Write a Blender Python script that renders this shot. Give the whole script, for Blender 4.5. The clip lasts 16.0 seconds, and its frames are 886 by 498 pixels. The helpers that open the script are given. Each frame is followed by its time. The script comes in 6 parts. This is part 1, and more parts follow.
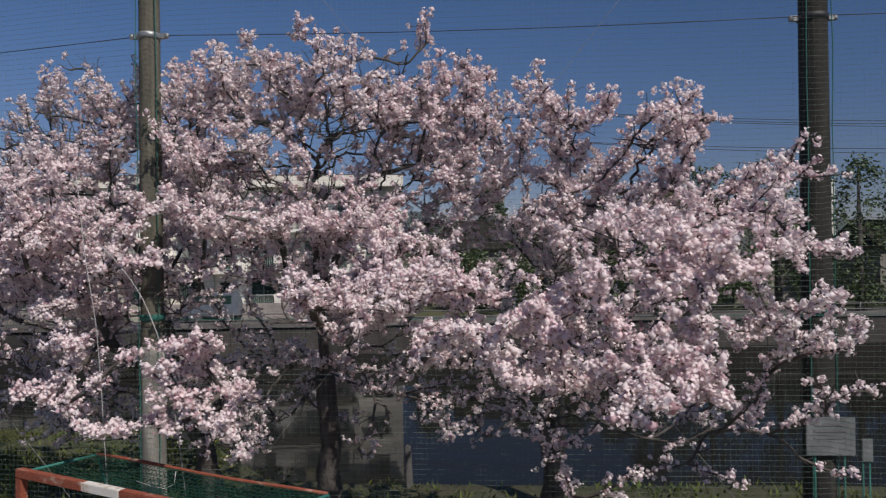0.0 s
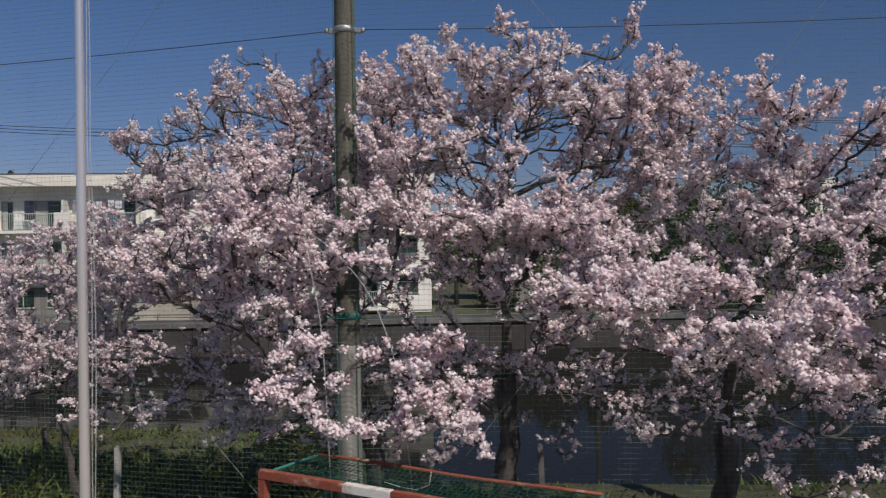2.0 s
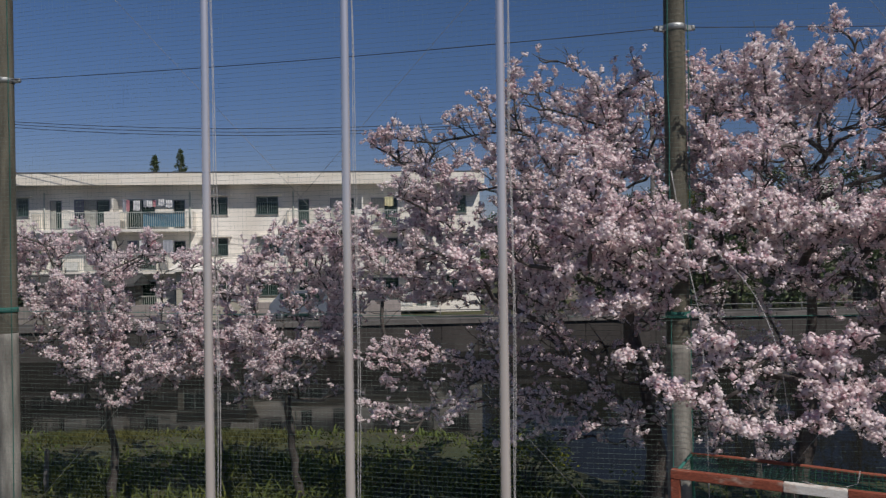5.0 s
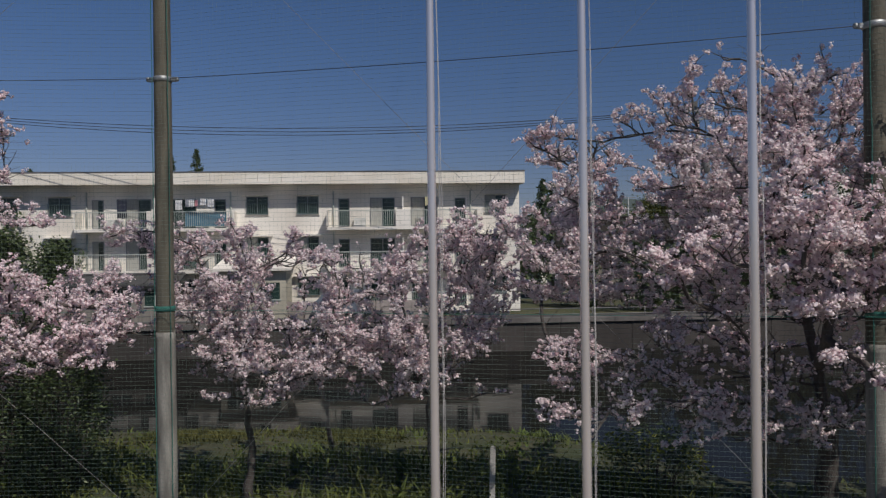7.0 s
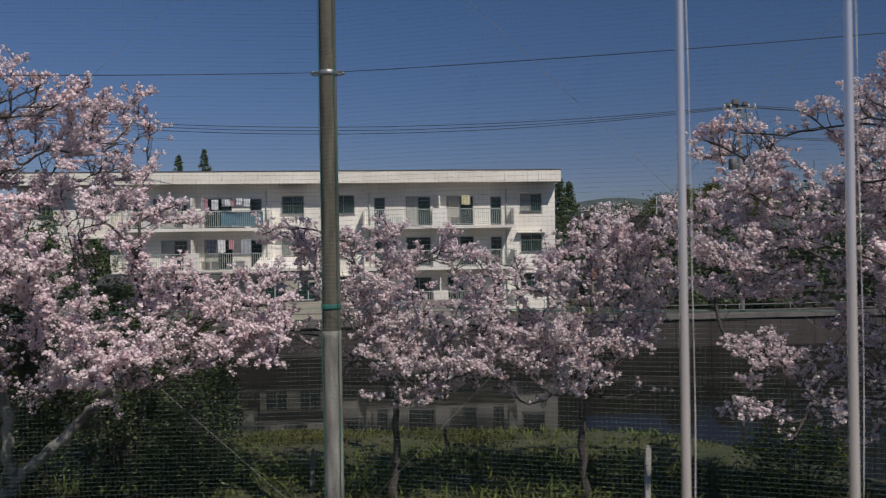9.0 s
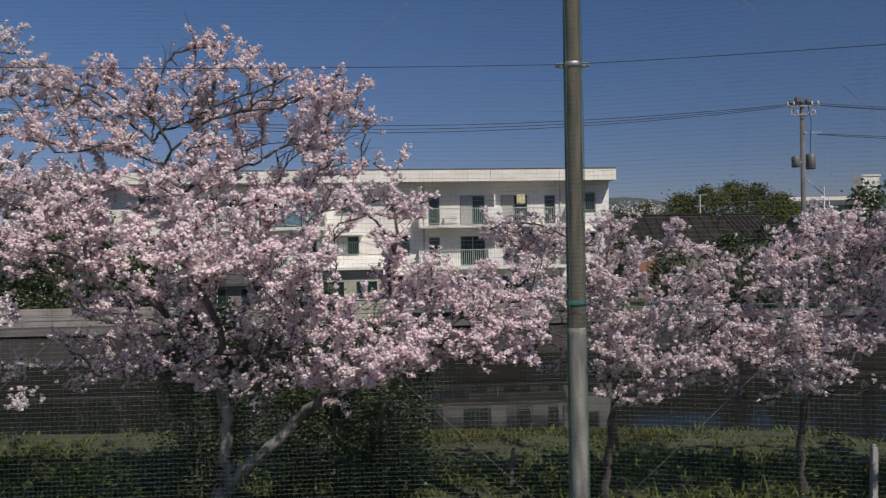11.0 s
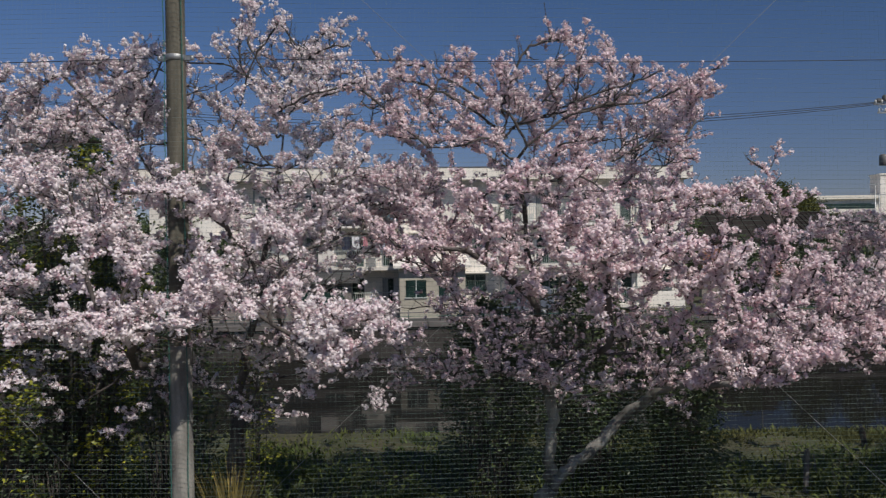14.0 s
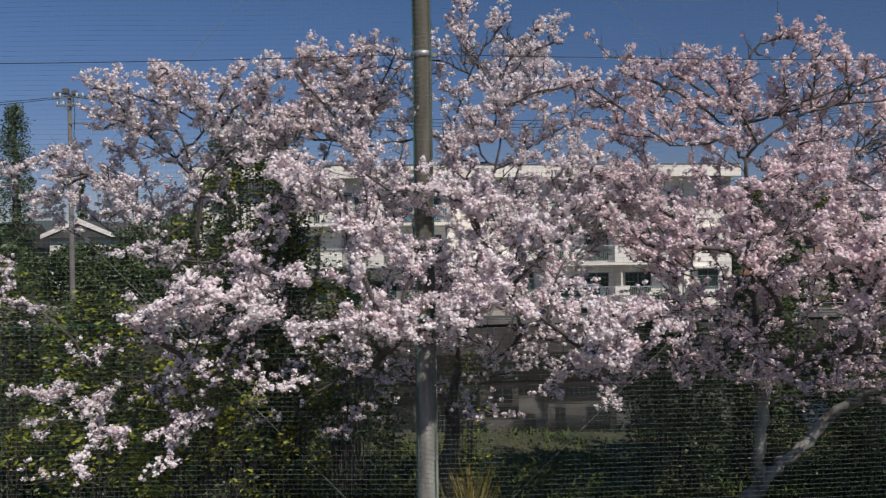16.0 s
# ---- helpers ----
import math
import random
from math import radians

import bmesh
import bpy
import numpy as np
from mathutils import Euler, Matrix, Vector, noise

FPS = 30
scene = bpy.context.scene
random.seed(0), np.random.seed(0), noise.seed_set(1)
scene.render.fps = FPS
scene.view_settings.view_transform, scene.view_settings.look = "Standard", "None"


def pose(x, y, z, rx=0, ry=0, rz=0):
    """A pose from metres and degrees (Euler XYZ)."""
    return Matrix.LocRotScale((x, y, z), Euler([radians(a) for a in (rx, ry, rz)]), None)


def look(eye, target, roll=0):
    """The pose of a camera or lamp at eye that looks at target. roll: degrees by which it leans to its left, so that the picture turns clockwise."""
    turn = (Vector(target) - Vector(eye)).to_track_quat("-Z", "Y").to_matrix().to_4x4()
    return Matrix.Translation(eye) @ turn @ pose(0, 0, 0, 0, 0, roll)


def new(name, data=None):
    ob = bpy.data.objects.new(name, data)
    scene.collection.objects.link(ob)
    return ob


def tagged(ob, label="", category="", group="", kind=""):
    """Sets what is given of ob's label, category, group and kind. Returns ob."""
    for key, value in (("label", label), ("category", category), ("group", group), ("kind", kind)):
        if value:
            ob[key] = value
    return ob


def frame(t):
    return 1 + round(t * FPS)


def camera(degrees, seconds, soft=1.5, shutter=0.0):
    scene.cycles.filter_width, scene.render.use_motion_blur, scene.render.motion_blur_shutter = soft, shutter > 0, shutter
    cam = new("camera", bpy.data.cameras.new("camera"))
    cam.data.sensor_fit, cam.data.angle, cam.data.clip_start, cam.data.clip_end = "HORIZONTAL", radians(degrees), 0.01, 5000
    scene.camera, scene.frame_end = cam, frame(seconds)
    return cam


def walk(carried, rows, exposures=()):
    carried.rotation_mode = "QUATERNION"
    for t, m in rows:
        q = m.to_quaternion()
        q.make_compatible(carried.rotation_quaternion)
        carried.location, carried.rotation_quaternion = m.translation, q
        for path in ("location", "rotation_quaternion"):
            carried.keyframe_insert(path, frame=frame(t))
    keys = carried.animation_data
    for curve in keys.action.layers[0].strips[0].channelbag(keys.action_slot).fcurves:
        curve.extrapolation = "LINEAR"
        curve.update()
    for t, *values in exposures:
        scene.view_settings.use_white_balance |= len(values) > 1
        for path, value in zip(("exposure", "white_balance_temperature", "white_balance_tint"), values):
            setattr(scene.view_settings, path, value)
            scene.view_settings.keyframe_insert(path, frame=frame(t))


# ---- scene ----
LENS = 60.0
cam = camera(LENS, 16.0, soft=1.25, shutter=0.25)
PATH = [
    (0.0, pose(-0.000, 0.066, 4.168, 90.186, 0.739, 3.317)),
    (0.5, pose(-0.565, 0.077, 4.174, 90.154, 0.708, 3.205)),
    (1.0, pose(-1.148, 0.073, 4.179, 90.112, 0.680, 3.111)),
    (1.5, pose(-1.752, 0.067, 4.185, 90.075, 0.695, 3.020)),
    (2.0, pose(-2.395, 0.044, 4.191, 90.035, 0.755, 2.869)),
    (2.5, pose(-3.074, 0.016, 4.198, 89.995, 0.832, 2.655)),
    (3.0, pose(-3.759, 0.003, 4.206, 89.965, 0.858, 2.453)),
    (3.5, pose(-4.421, -0.015, 4.214, 89.955, 0.843, 2.358)),
    (4.0, pose(-5.059, -0.044, 4.222, 89.955, 0.824, 2.294)),
    (4.5, pose(-5.701, -0.065, 4.229, 89.971, 0.792, 2.187)),
    (5.0, pose(-6.337, -0.079, 4.234, 89.980, 0.779, 2.079)),
    (7.5, pose(-9.069, -0.115, 4.251, 89.983, 0.713, 2.589)),
    (8.0, pose(-9.635, -0.083, 4.250, 89.956, 0.757, 2.409)),
    (10.5, pose(-13.517, 0.020, 4.213, 90.016, 1.014, 2.488)),
    (11.0, pose(-14.427, 0.035, 4.222, 89.987, 0.989, 2.492)),
    (11.5, pose(-15.305, 0.032, 4.231, 89.980, 0.970, 2.522)),
    (12.0, pose(-16.158, 0.039, 4.239, 89.951, 0.970, 2.538)),
    (12.5, pose(-16.980, 0.048, 4.250, 89.936, 0.995, 2.545)),
    (13.0, pose(-17.795, 0.044, 4.264, 89.924, 1.018, 2.525)),
    (13.5, pose(-18.598, 0.034, 4.280, 89.897, 0.973, 2.476)),
    (14.0, pose(-19.417, 0.025, 4.296, 89.838, 0.891, 2.345)),
    (14.5, pose(-20.215, 0.006, 4.314, 89.779, 0.817, 2.201)),
    (15.0, pose(-21.000, -0.007, 4.332, 89.719, 0.764, 2.116)),
    (15.5, pose(-21.777, -0.019, 4.349, 89.678, 0.754, 2.126)),
    (16.0, pose(-22.571, -0.018, 4.363, 89.629, 0.774, 2.213)),
]
walk(cam, PATH, [(0.0, 0.05), (1.5, 0.03), (2.5, 0.09), (4.0, 0.0), (5.0, -0.07), (7.5, -0.16), (8.0, -0.15), (9.5, -0.06), (10.5, 0.02), (12.0, 0.19), (13.0, 0.16), (13.5, 0.12), (14.5, -0.04), (15.5, 0.08), (16.0, 0.20)])

# ---------------------------------------------------------------- light
SUN_ELEVATION, SUN_AZIMUTH = 49.0, 142.0      # azimuth clockwise from +y
world = bpy.data.worlds.new("sky")
scene.world = world
world.use_nodes = True
wn = world.node_tree
sky = wn.nodes.new("ShaderNodeTexSky")
sky.sky_type, sky.sun_disc = "NISHITA", False
sky.sun_elevation, sky.sun_rotation = radians(SUN_ELEVATION), radians(SUN_AZIMUTH)
sky.altitude, sky.air_density, sky.dust_density, sky.ozone_density = 400, 1.0, 0.1, 5.0
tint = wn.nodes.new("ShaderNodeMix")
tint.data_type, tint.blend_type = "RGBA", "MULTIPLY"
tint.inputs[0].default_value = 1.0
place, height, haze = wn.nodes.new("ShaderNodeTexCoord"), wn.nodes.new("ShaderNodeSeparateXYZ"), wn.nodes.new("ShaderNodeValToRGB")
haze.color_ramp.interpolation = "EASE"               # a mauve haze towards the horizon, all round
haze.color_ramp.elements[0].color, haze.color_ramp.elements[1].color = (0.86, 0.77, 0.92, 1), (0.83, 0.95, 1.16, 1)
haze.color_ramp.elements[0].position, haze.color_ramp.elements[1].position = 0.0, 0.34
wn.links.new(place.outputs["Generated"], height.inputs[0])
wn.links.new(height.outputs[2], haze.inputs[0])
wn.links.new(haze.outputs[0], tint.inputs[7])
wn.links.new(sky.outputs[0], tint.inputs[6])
across, side = wn.nodes.new("ShaderNodeMapRange"), wn.nodes.new("ShaderNodeVectorMath")     # scales the sky brighter to the west, dimmer to the east
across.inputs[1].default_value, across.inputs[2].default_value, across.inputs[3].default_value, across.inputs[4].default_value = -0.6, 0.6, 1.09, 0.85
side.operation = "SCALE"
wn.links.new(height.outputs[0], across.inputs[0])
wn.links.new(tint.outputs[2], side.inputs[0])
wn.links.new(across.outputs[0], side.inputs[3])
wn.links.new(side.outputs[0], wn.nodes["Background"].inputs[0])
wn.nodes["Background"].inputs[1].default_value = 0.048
sun = new("sun", bpy.data.lights.new("sun", "SUN"))
sun.data.energy, sun.data.angle, sun.data.color = 3.6, radians(0.53), (1.0, 0.945, 0.88)
to_sun = Vector((math.sin(radians(SUN_AZIMUTH)) * math.cos(radians(SUN_ELEVATION)),
                 math.cos(radians(SUN_AZIMUTH)) * math.cos(radians(SUN_ELEVATION)), math.sin(radians(SUN_ELEVATION))))
sun.matrix_world = look((20, -40, 60), Vector((20, -40, 60)) - to_sun)


# ---------------------------------------------------------------- materials
def material(name, base, rough=0.8, metal=0.0, second=None, scale=6.0, stretch=(1, 1, 1), fine=60.0, fine_amount=0.25,
             bump=0.2, bump_distance=0.01, contrast=(0.35, 0.65), island=None, object_vary=0.0, translucent=0.0, spec=0.5, space="Object"):
    m = bpy.data.materials.new(name)
    m.use_nodes = True
    n, l = m.node_tree.nodes, m.node_tree.links
    b = n["Principled BSDF"]
    b.inputs["Roughness"].default_value, b.inputs["Metallic"].default_value = rough, metal
    b.inputs["Specular IOR Level"].default_value = spec
    tc, mp = n.new("ShaderNodeTexCoord"), n.new("ShaderNodeMapping")
    mp.inputs["Scale"].default_value = stretch
    l.new(tc.outputs[space], mp.inputs[0])
    big, small = n.new("ShaderNodeTexNoise"), n.new("ShaderNodeTexNoise")
    for t, s, d in ((big, scale, 5.0), (small, fine, 3.0)):
        t.inputs["Scale"].default_value, t.inputs["Detail"].default_value = s, d
        l.new(mp.outputs[0], t.inputs[0])
    ramp = n.new("ShaderNodeValToRGB")
    ramp.color_ramp.elements[0].position, ramp.color_ramp.elements[1].position = contrast
    ramp.color_ramp.elements[0].color = (*base, 1)
    ramp.color_ramp.elements[1].color = (*(second or [c * 0.75 for c in base]), 1)
    l.new(big.outputs[0], ramp.inputs[0])
    mix = n.new("ShaderNodeMix")
    mix.data_type, mix.blend_type = "RGBA", "OVERLAY"
    mix.inputs[0].default_value = fine_amount
    l.new(ramp.outputs[0], mix.inputs[6])
    l.new(small.outputs[0], mix.inputs[7])
    colour = mix.outputs[2]
    if island:
        geo, r2, m2 = n.new("ShaderNodeNewGeometry"), n.new("ShaderNodeValToRGB"), n.new("ShaderNodeMix")
        r2.color_ramp.elements[0].color, r2.color_ramp.elements[1].color = (*island[0], 1), (*island[1], 1)
        for pos, col in island[2:]:
            e = r2.color_ramp.elements.new(pos)
            e.color = (*col, 1)
        l.new(geo.outputs["Random Per Island"], r2.inputs[0])
        m2.data_type, m2.blend_type = "RGBA", "MULTIPLY"
        m2.inputs[0].default_value = 1.0
        l.new(colour, m2.inputs[6])
        l.new(r2.outputs[0], m2.inputs[7])
        colour = m2.outputs[2]
    if object_vary:
        oi, hs = n.new("ShaderNodeObjectInfo"), n.new("ShaderNodeHueSaturation")
        mr = n.new("ShaderNodeMapRange")
        mr.inputs["To Min"].default_value, mr.inputs["To Max"].default_value = 1 - object_vary, 1 + object_vary
        l.new(oi.outputs["Random"], mr.inputs["Value"])
        l.new(mr.outputs[0], hs.inputs["Value"])
        l.new(colour, hs.inputs["Color"])
        colour = hs.outputs[0]
    l.new(colour, b.inputs["Base Color"])
    if bump:
        bp = n.new("ShaderNodeBump")
        bp.inputs["Strength"].default_value, bp.inputs["Distance"].default_value = bump, bump_distance
        l.new(small.outputs[0], bp.inputs["Height"])
        l.new(bp.outputs[0], b.inputs["Normal"])
    if translucent:
        tr, ms = n.new("ShaderNodeBsdfTranslucent"), n.new("ShaderNodeMixShader")
        l.new(colour, tr.inputs[0])
        ms.inputs[0].default_value = translucent
        l.new(b.outputs[0], ms.inputs[1])
        l.new(tr.outputs[0], ms.inputs[2])
        l.new(ms.outputs[0], n["Material Output"].inputs[0])
    return m


BLOSSOM = material("blossom", (0.94, 0.872, 0.865), 0.75, second=(0.925, 0.80, 0.808), scale=1.3, fine_amount=0.0, bump=0, translucent=0.32, spec=0.2,
                   island=((0.52, 0.36, 0.40), (1, 1, 1), (0.08, (0.76, 0.60, 0.65)), (0.14, (0.97, 0.92, 0.95)), (0.6, (1.0, 0.98, 0.985))))
PINK_BLOSSOM = material("pink_blossom", (0.945, 0.86, 0.862), 0.75, second=(0.935, 0.80, 0.815), scale=1.3, fine_amount=0.0, bump=0, translucent=0.32, spec=0.2,
                   island=((0.52, 0.36, 0.40), (1, 1, 1), (0.08, (0.76, 0.60, 0.65)), (0.14, (0.97, 0.92, 0.95)), (0.6, (1.0, 0.98, 0.985))))
WHITE_BLOSSOM = material("white_blossom", (0.95, 0.91, 0.905), 0.75, second=(0.94, 0.86, 0.865), scale=1.3, fine_amount=0.0, bump=0, translucent=0.32, spec=0.2,
                   island=((0.52, 0.36, 0.40), (1, 1, 1), (0.08, (0.76, 0.60, 0.65)), (0.14, (0.97, 0.92, 0.95)), (0.6, (1.0, 0.98, 0.985))))
BARK = material("bark", (0.055, 0.044, 0.040), 0.9, second=(0.115, 0.10, 0.09), scale=9, stretch=(1, 1, 0.35), fine=45, bump=0.8, bump_distance=0.02)
# pale bark broken by darker blotches
PALE_BARK = material("pale_blotched_bark", (0.33, 0.315, 0.28), 0.9, second=(0.09, 0.08, 0.07), scale=5, stretch=(1, 1, 0.4), fine=45, bump=0.8, bump_distance=0.02)
POLE_CONCRETE = material("pole_concrete", (0.155, 0.14, 0.105), 0.85, second=(0.07, 0.066, 0.05), scale=2.2, stretch=(4, 4, 0.5), fine=35, fine_amount=0.4, bump=0.3)
PALE_CONCRETE = material("pale_pole_concrete", (0.33, 0.315, 0.28), 0.85, second=(0.15, 0.14, 0.125), scale=2.0, stretch=(4, 4, 0.6), fine=35, fine_amount=0.4, bump=0.3)
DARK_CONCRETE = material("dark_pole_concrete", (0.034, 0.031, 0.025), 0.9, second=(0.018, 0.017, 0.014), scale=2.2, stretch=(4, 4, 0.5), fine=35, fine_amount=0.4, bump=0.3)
BOARD = material("weathered_board", (0.18, 0.19, 0.19), 0.8, second=(0.11, 0.12, 0.12), scale=4, fine=30)
STEEL = material("brushed_aluminium", (0.95, 0.885, 0.855), 0.25, 0.72, second=(0.86, 0.80, 0.77), scale=3, stretch=(1, 1, 0.2), fine=80, fine_amount=0.12, bump=0.04)
GALV = material("galvanised_steel", (0.42, 0.43, 0.43), 0.5, 0.7, scale=8, fine_amount=0.3)
NET = material("net_twine", (0.17, 0.215, 0.19), 0.7, second=(0.10, 0.155, 0.13), scale=0.7, fine_amount=0.1, bump=0)
GREEN_ROPE = material("green_rope", (0.03, 0.16, 0.13), 0.8, scale=5, fine=120)
GREEN_NET = material("green_goal_net", (0.010, 0.075, 0.048), 0.8, scale=5, bump=0)
WHITE_ROPE = material("white_rope", (0.55, 0.53, 0.52), 0.8, scale=5, fine=120)
WIRE = material("dull_wire", (0.28, 0.27, 0.26), 0.6, scale=5, bump=0)
CABLE = material("black_cable", (0.02, 0.02, 0.025), 0.6, scale=3, bump=0)
ORANGE_PAINT = material("rusty_orange_paint", (0.25, 0.065, 0.034), 0.7, second=(0.44, 0.31, 0.24), scale=11, stretch=(0.5, 1, 1), fine=70, fine_amount=0.7, bump=0.5, contrast=(0.56, 0.72))
WHITE_PAINT = material("worn_white_paint", (0.70, 0.66, 0.60), 0.6, second=(0.40, 0.24, 0.16), scale=9, fine=55, fine_amount=0.4, bump=0.4, contrast=(0.5, 0.75))
WALL = material("weathered_white_render", (0.86, 0.82, 0.75), 0.9, second=(0.70, 0.65, 0.58), scale=0.5, stretch=(1, 1, 0.4), fine=9, fine_amount=0.12, bump=0.1)
FASCIA = material("cream_fascia_tile", (0.88, 0.83, 0.74), 0.7, second=(0.76, 0.70, 0.60), scale=0.6, stretch=(1, 1, 2), fine=8, fine_amount=0.15, bump=0.1)
RAIL = material("painted_railing", (0.50, 0.53, 0.49), 0.5, scale=4, fine_amount=0.1)
FRAME = material("window_frame", (0.30, 0.30, 0.30), 0.4, 0.6, scale=4)
GUARD = material("teal_window_guard", (0.15, 0.215, 0.20), 0.5, scale=4, fine_amount=0.1)
GLASS = material("window_glass", (0.012, 0.026, 0.024), 0.08, second=(0.026, 0.055, 0.048), scale=0.6, fine_amount=0.0, bump=0.0, spec=0.6)
CURTAIN = material("pale_curtain", (0.45, 0.44, 0.40), 0.9, scale=6, stretch=(6, 6, 0.3))
GRASS = material("grass", (0.085, 0.125, 0.032), 0.85, second=(0.12, 0.135, 0.036), scale=0.6, fine_amount=0.1, bump=0, translucent=0.25,
                 island=((0.6, 0.6, 0.5), (1.3, 1.25, 1.0)))
WEED = material("weed_leaf", (0.115, 0.16, 0.045), 0.8, second=(0.155, 0.175, 0.05), scale=0.7, fine_amount=0.1, bump=0, translucent=0.4,
                island=((0.55, 0.55, 0.5), (1.3, 1.25, 1.0)))
DRY_GRASS = material("dry_grass", (0.34, 0.27, 0.10), 0.85, second=(0.24, 0.22, 0.07), scale=2, fine_amount=0.1, bump=0, translucent=0.3,
                     island=((0.5, 0.5, 0.45), (1.3, 1.2, 1.0)))
SHORT_GRASS = material("short_grass", (0.115, 0.11, 0.028), 0.85, second=(0.06, 0.07, 0.02), scale=0.8, fine_amount=0.1, bump=0, translucent=0.2)
LEAF = material("evergreen_leaf", (0.056, 0.086, 0.038), 0.5, second=(0.075, 0.105, 0.045), scale=1.0, fine_amount=0.1, bump=0, translucent=0.15,
                island=((0.5, 0.55, 0.5), (1.5, 1.4, 1.1)))
YELLOW_LEAF = material("yellow_green_leaf", (0.36, 0.38, 0.045), 0.5, second=(0.24, 0.27, 0.032), scale=1.5, fine_amount=0.1, bump=0, translucent=0.3,
                       island=((0.5, 0.55, 0.5), (1.4, 1.3, 1.1)))
EARTH = material("bank_earth", (0.046, 0.056, 0.022), 0.95, second=(0.075, 0.068, 0.034), scale=0.7, fine=14, fine_amount=0.5, bump=0.8, bump_distance=0.05)
REVETMENT = material("stained_concrete", (0.066, 0.057, 0.052), 0.9, second=(0.036, 0.031, 0.028), scale=0.5, stretch=(1, 1, 0.35), fine=6, fine_amount=0.4, bump=0.5, bump_distance=0.03)
COPING = material("concrete_coping", (0.17, 0.155, 0.145), 0.9, second=(0.10, 0.09, 0.085), scale=0.8, fine=8)
ASPHALT = material("asphalt", (0.055, 0.053, 0.052), 0.95, second=(0.08, 0.075, 0.07), scale=0.6, fine=30)
ROOF_TILE = material("grey_roof_tile", (0.05, 0.05, 0.052), 0.75, second=(0.08, 0.076, 0.072), scale=1.2, fine=20)
FAR_WOOD = material("far_wood_leaf", (0.06, 0.08, 0.02), 0.9, second=(0.115, 0.12, 0.03), scale=0.12, fine_amount=0.2, bump=0, translucent=0.15,
                    island=((0.5, 0.5, 0.5), (1.5, 1.4, 1.2)))
FAR_HILL = material("far_hill", (0.07, 0.09, 0.09), 0.95, second=(0.055, 0.075, 0.07), scale=0.02, fine=0.3)
DARK_ROOF = material("dark_roof_tile", (0.020, 0.017, 0.016), 0.95, second=(0.034, 0.029, 0.026), scale=1.2, fine=20, spec=0.15)
ORANGE_WALL = material("terracotta_wall", (0.38, 0.19, 0.13), 0.9, scale=0.7)
CORRUGATED = material("corrugated_sheet", (0.26, 0.235, 0.21), 0.7, second=(0.17, 0.15, 0.13), scale=1.0, stretch=(8, 8, 0.4))
CREAM = material("cream_wall", (0.50, 0.46, 0.37), 0.9, scale=0.8)


def water_material():
    m = bpy.data.materials.new("river_water")
    m.use_nodes = True
    n, l = m.node_tree.nodes, m.node_tree.links
    b = n["Principled BSDF"]
    b.inputs["Base Color"].default_value = (0.004, 0.005, 0.004, 1)
    b.inputs["Roughness"].default_value, b.inputs["IOR"].default_value = 0.03, 1.33
    tc, mp = n.new("ShaderNodeTexCoord"), n.new("ShaderNodeMapping")
    mp.inputs["Scale"].default_value = (0.7, 2.5, 1)
    l.new(tc.outputs["Object"], mp.inputs[0])
    a = n.new("ShaderNodeTexNoise")
    a.inputs["Scale"].default_value, a.inputs["Detail"].default_value = 0.8, 3
    l.new(mp.outputs[0], a.inputs[0])
    bp = n.new("ShaderNodeBump")
    bp.inputs["Strength"].default_value, bp.inputs["Distance"].default_value = 0.25, 0.012
    l.new(a.outputs[0], bp.inputs["Height"])
    l.new(bp.outputs[0], b.inputs["Normal"])
    dulling = n.new("ShaderNodeBsdfDiffuse")              # dark diffuse share added to dim the reflections, in broad drifts
    dulling.inputs[0].default_value = (0.019, 0.018, 0.016, 1)
    drift, ramp, mix = n.new("ShaderNodeTexNoise"), n.new("ShaderNodeMapRange"), n.new("ShaderNodeMixShader")
    drift.inputs["Scale"].default_value, drift.inputs["Detail"].default_value = 0.25, 4
    l.new(mp.outputs[0], drift.inputs[0])
    ramp.inputs[1].default_value, ramp.inputs[2].default_value, ramp.inputs[3].default_value, ramp.inputs[4].default_value = 0.35, 0.7, 0.50, 0.70
    l.new(drift.outputs[0], ramp.inputs[0])
    l.new(ramp.outputs[0], mix.inputs[0])
    l.new(b.outputs[0], mix.inputs[1])
    l.new(dulling.outputs[0], mix.inputs[2])
    l.new(mix.outputs[0], n["Material Output"].inputs[0])
    return m


WATER = water_material()


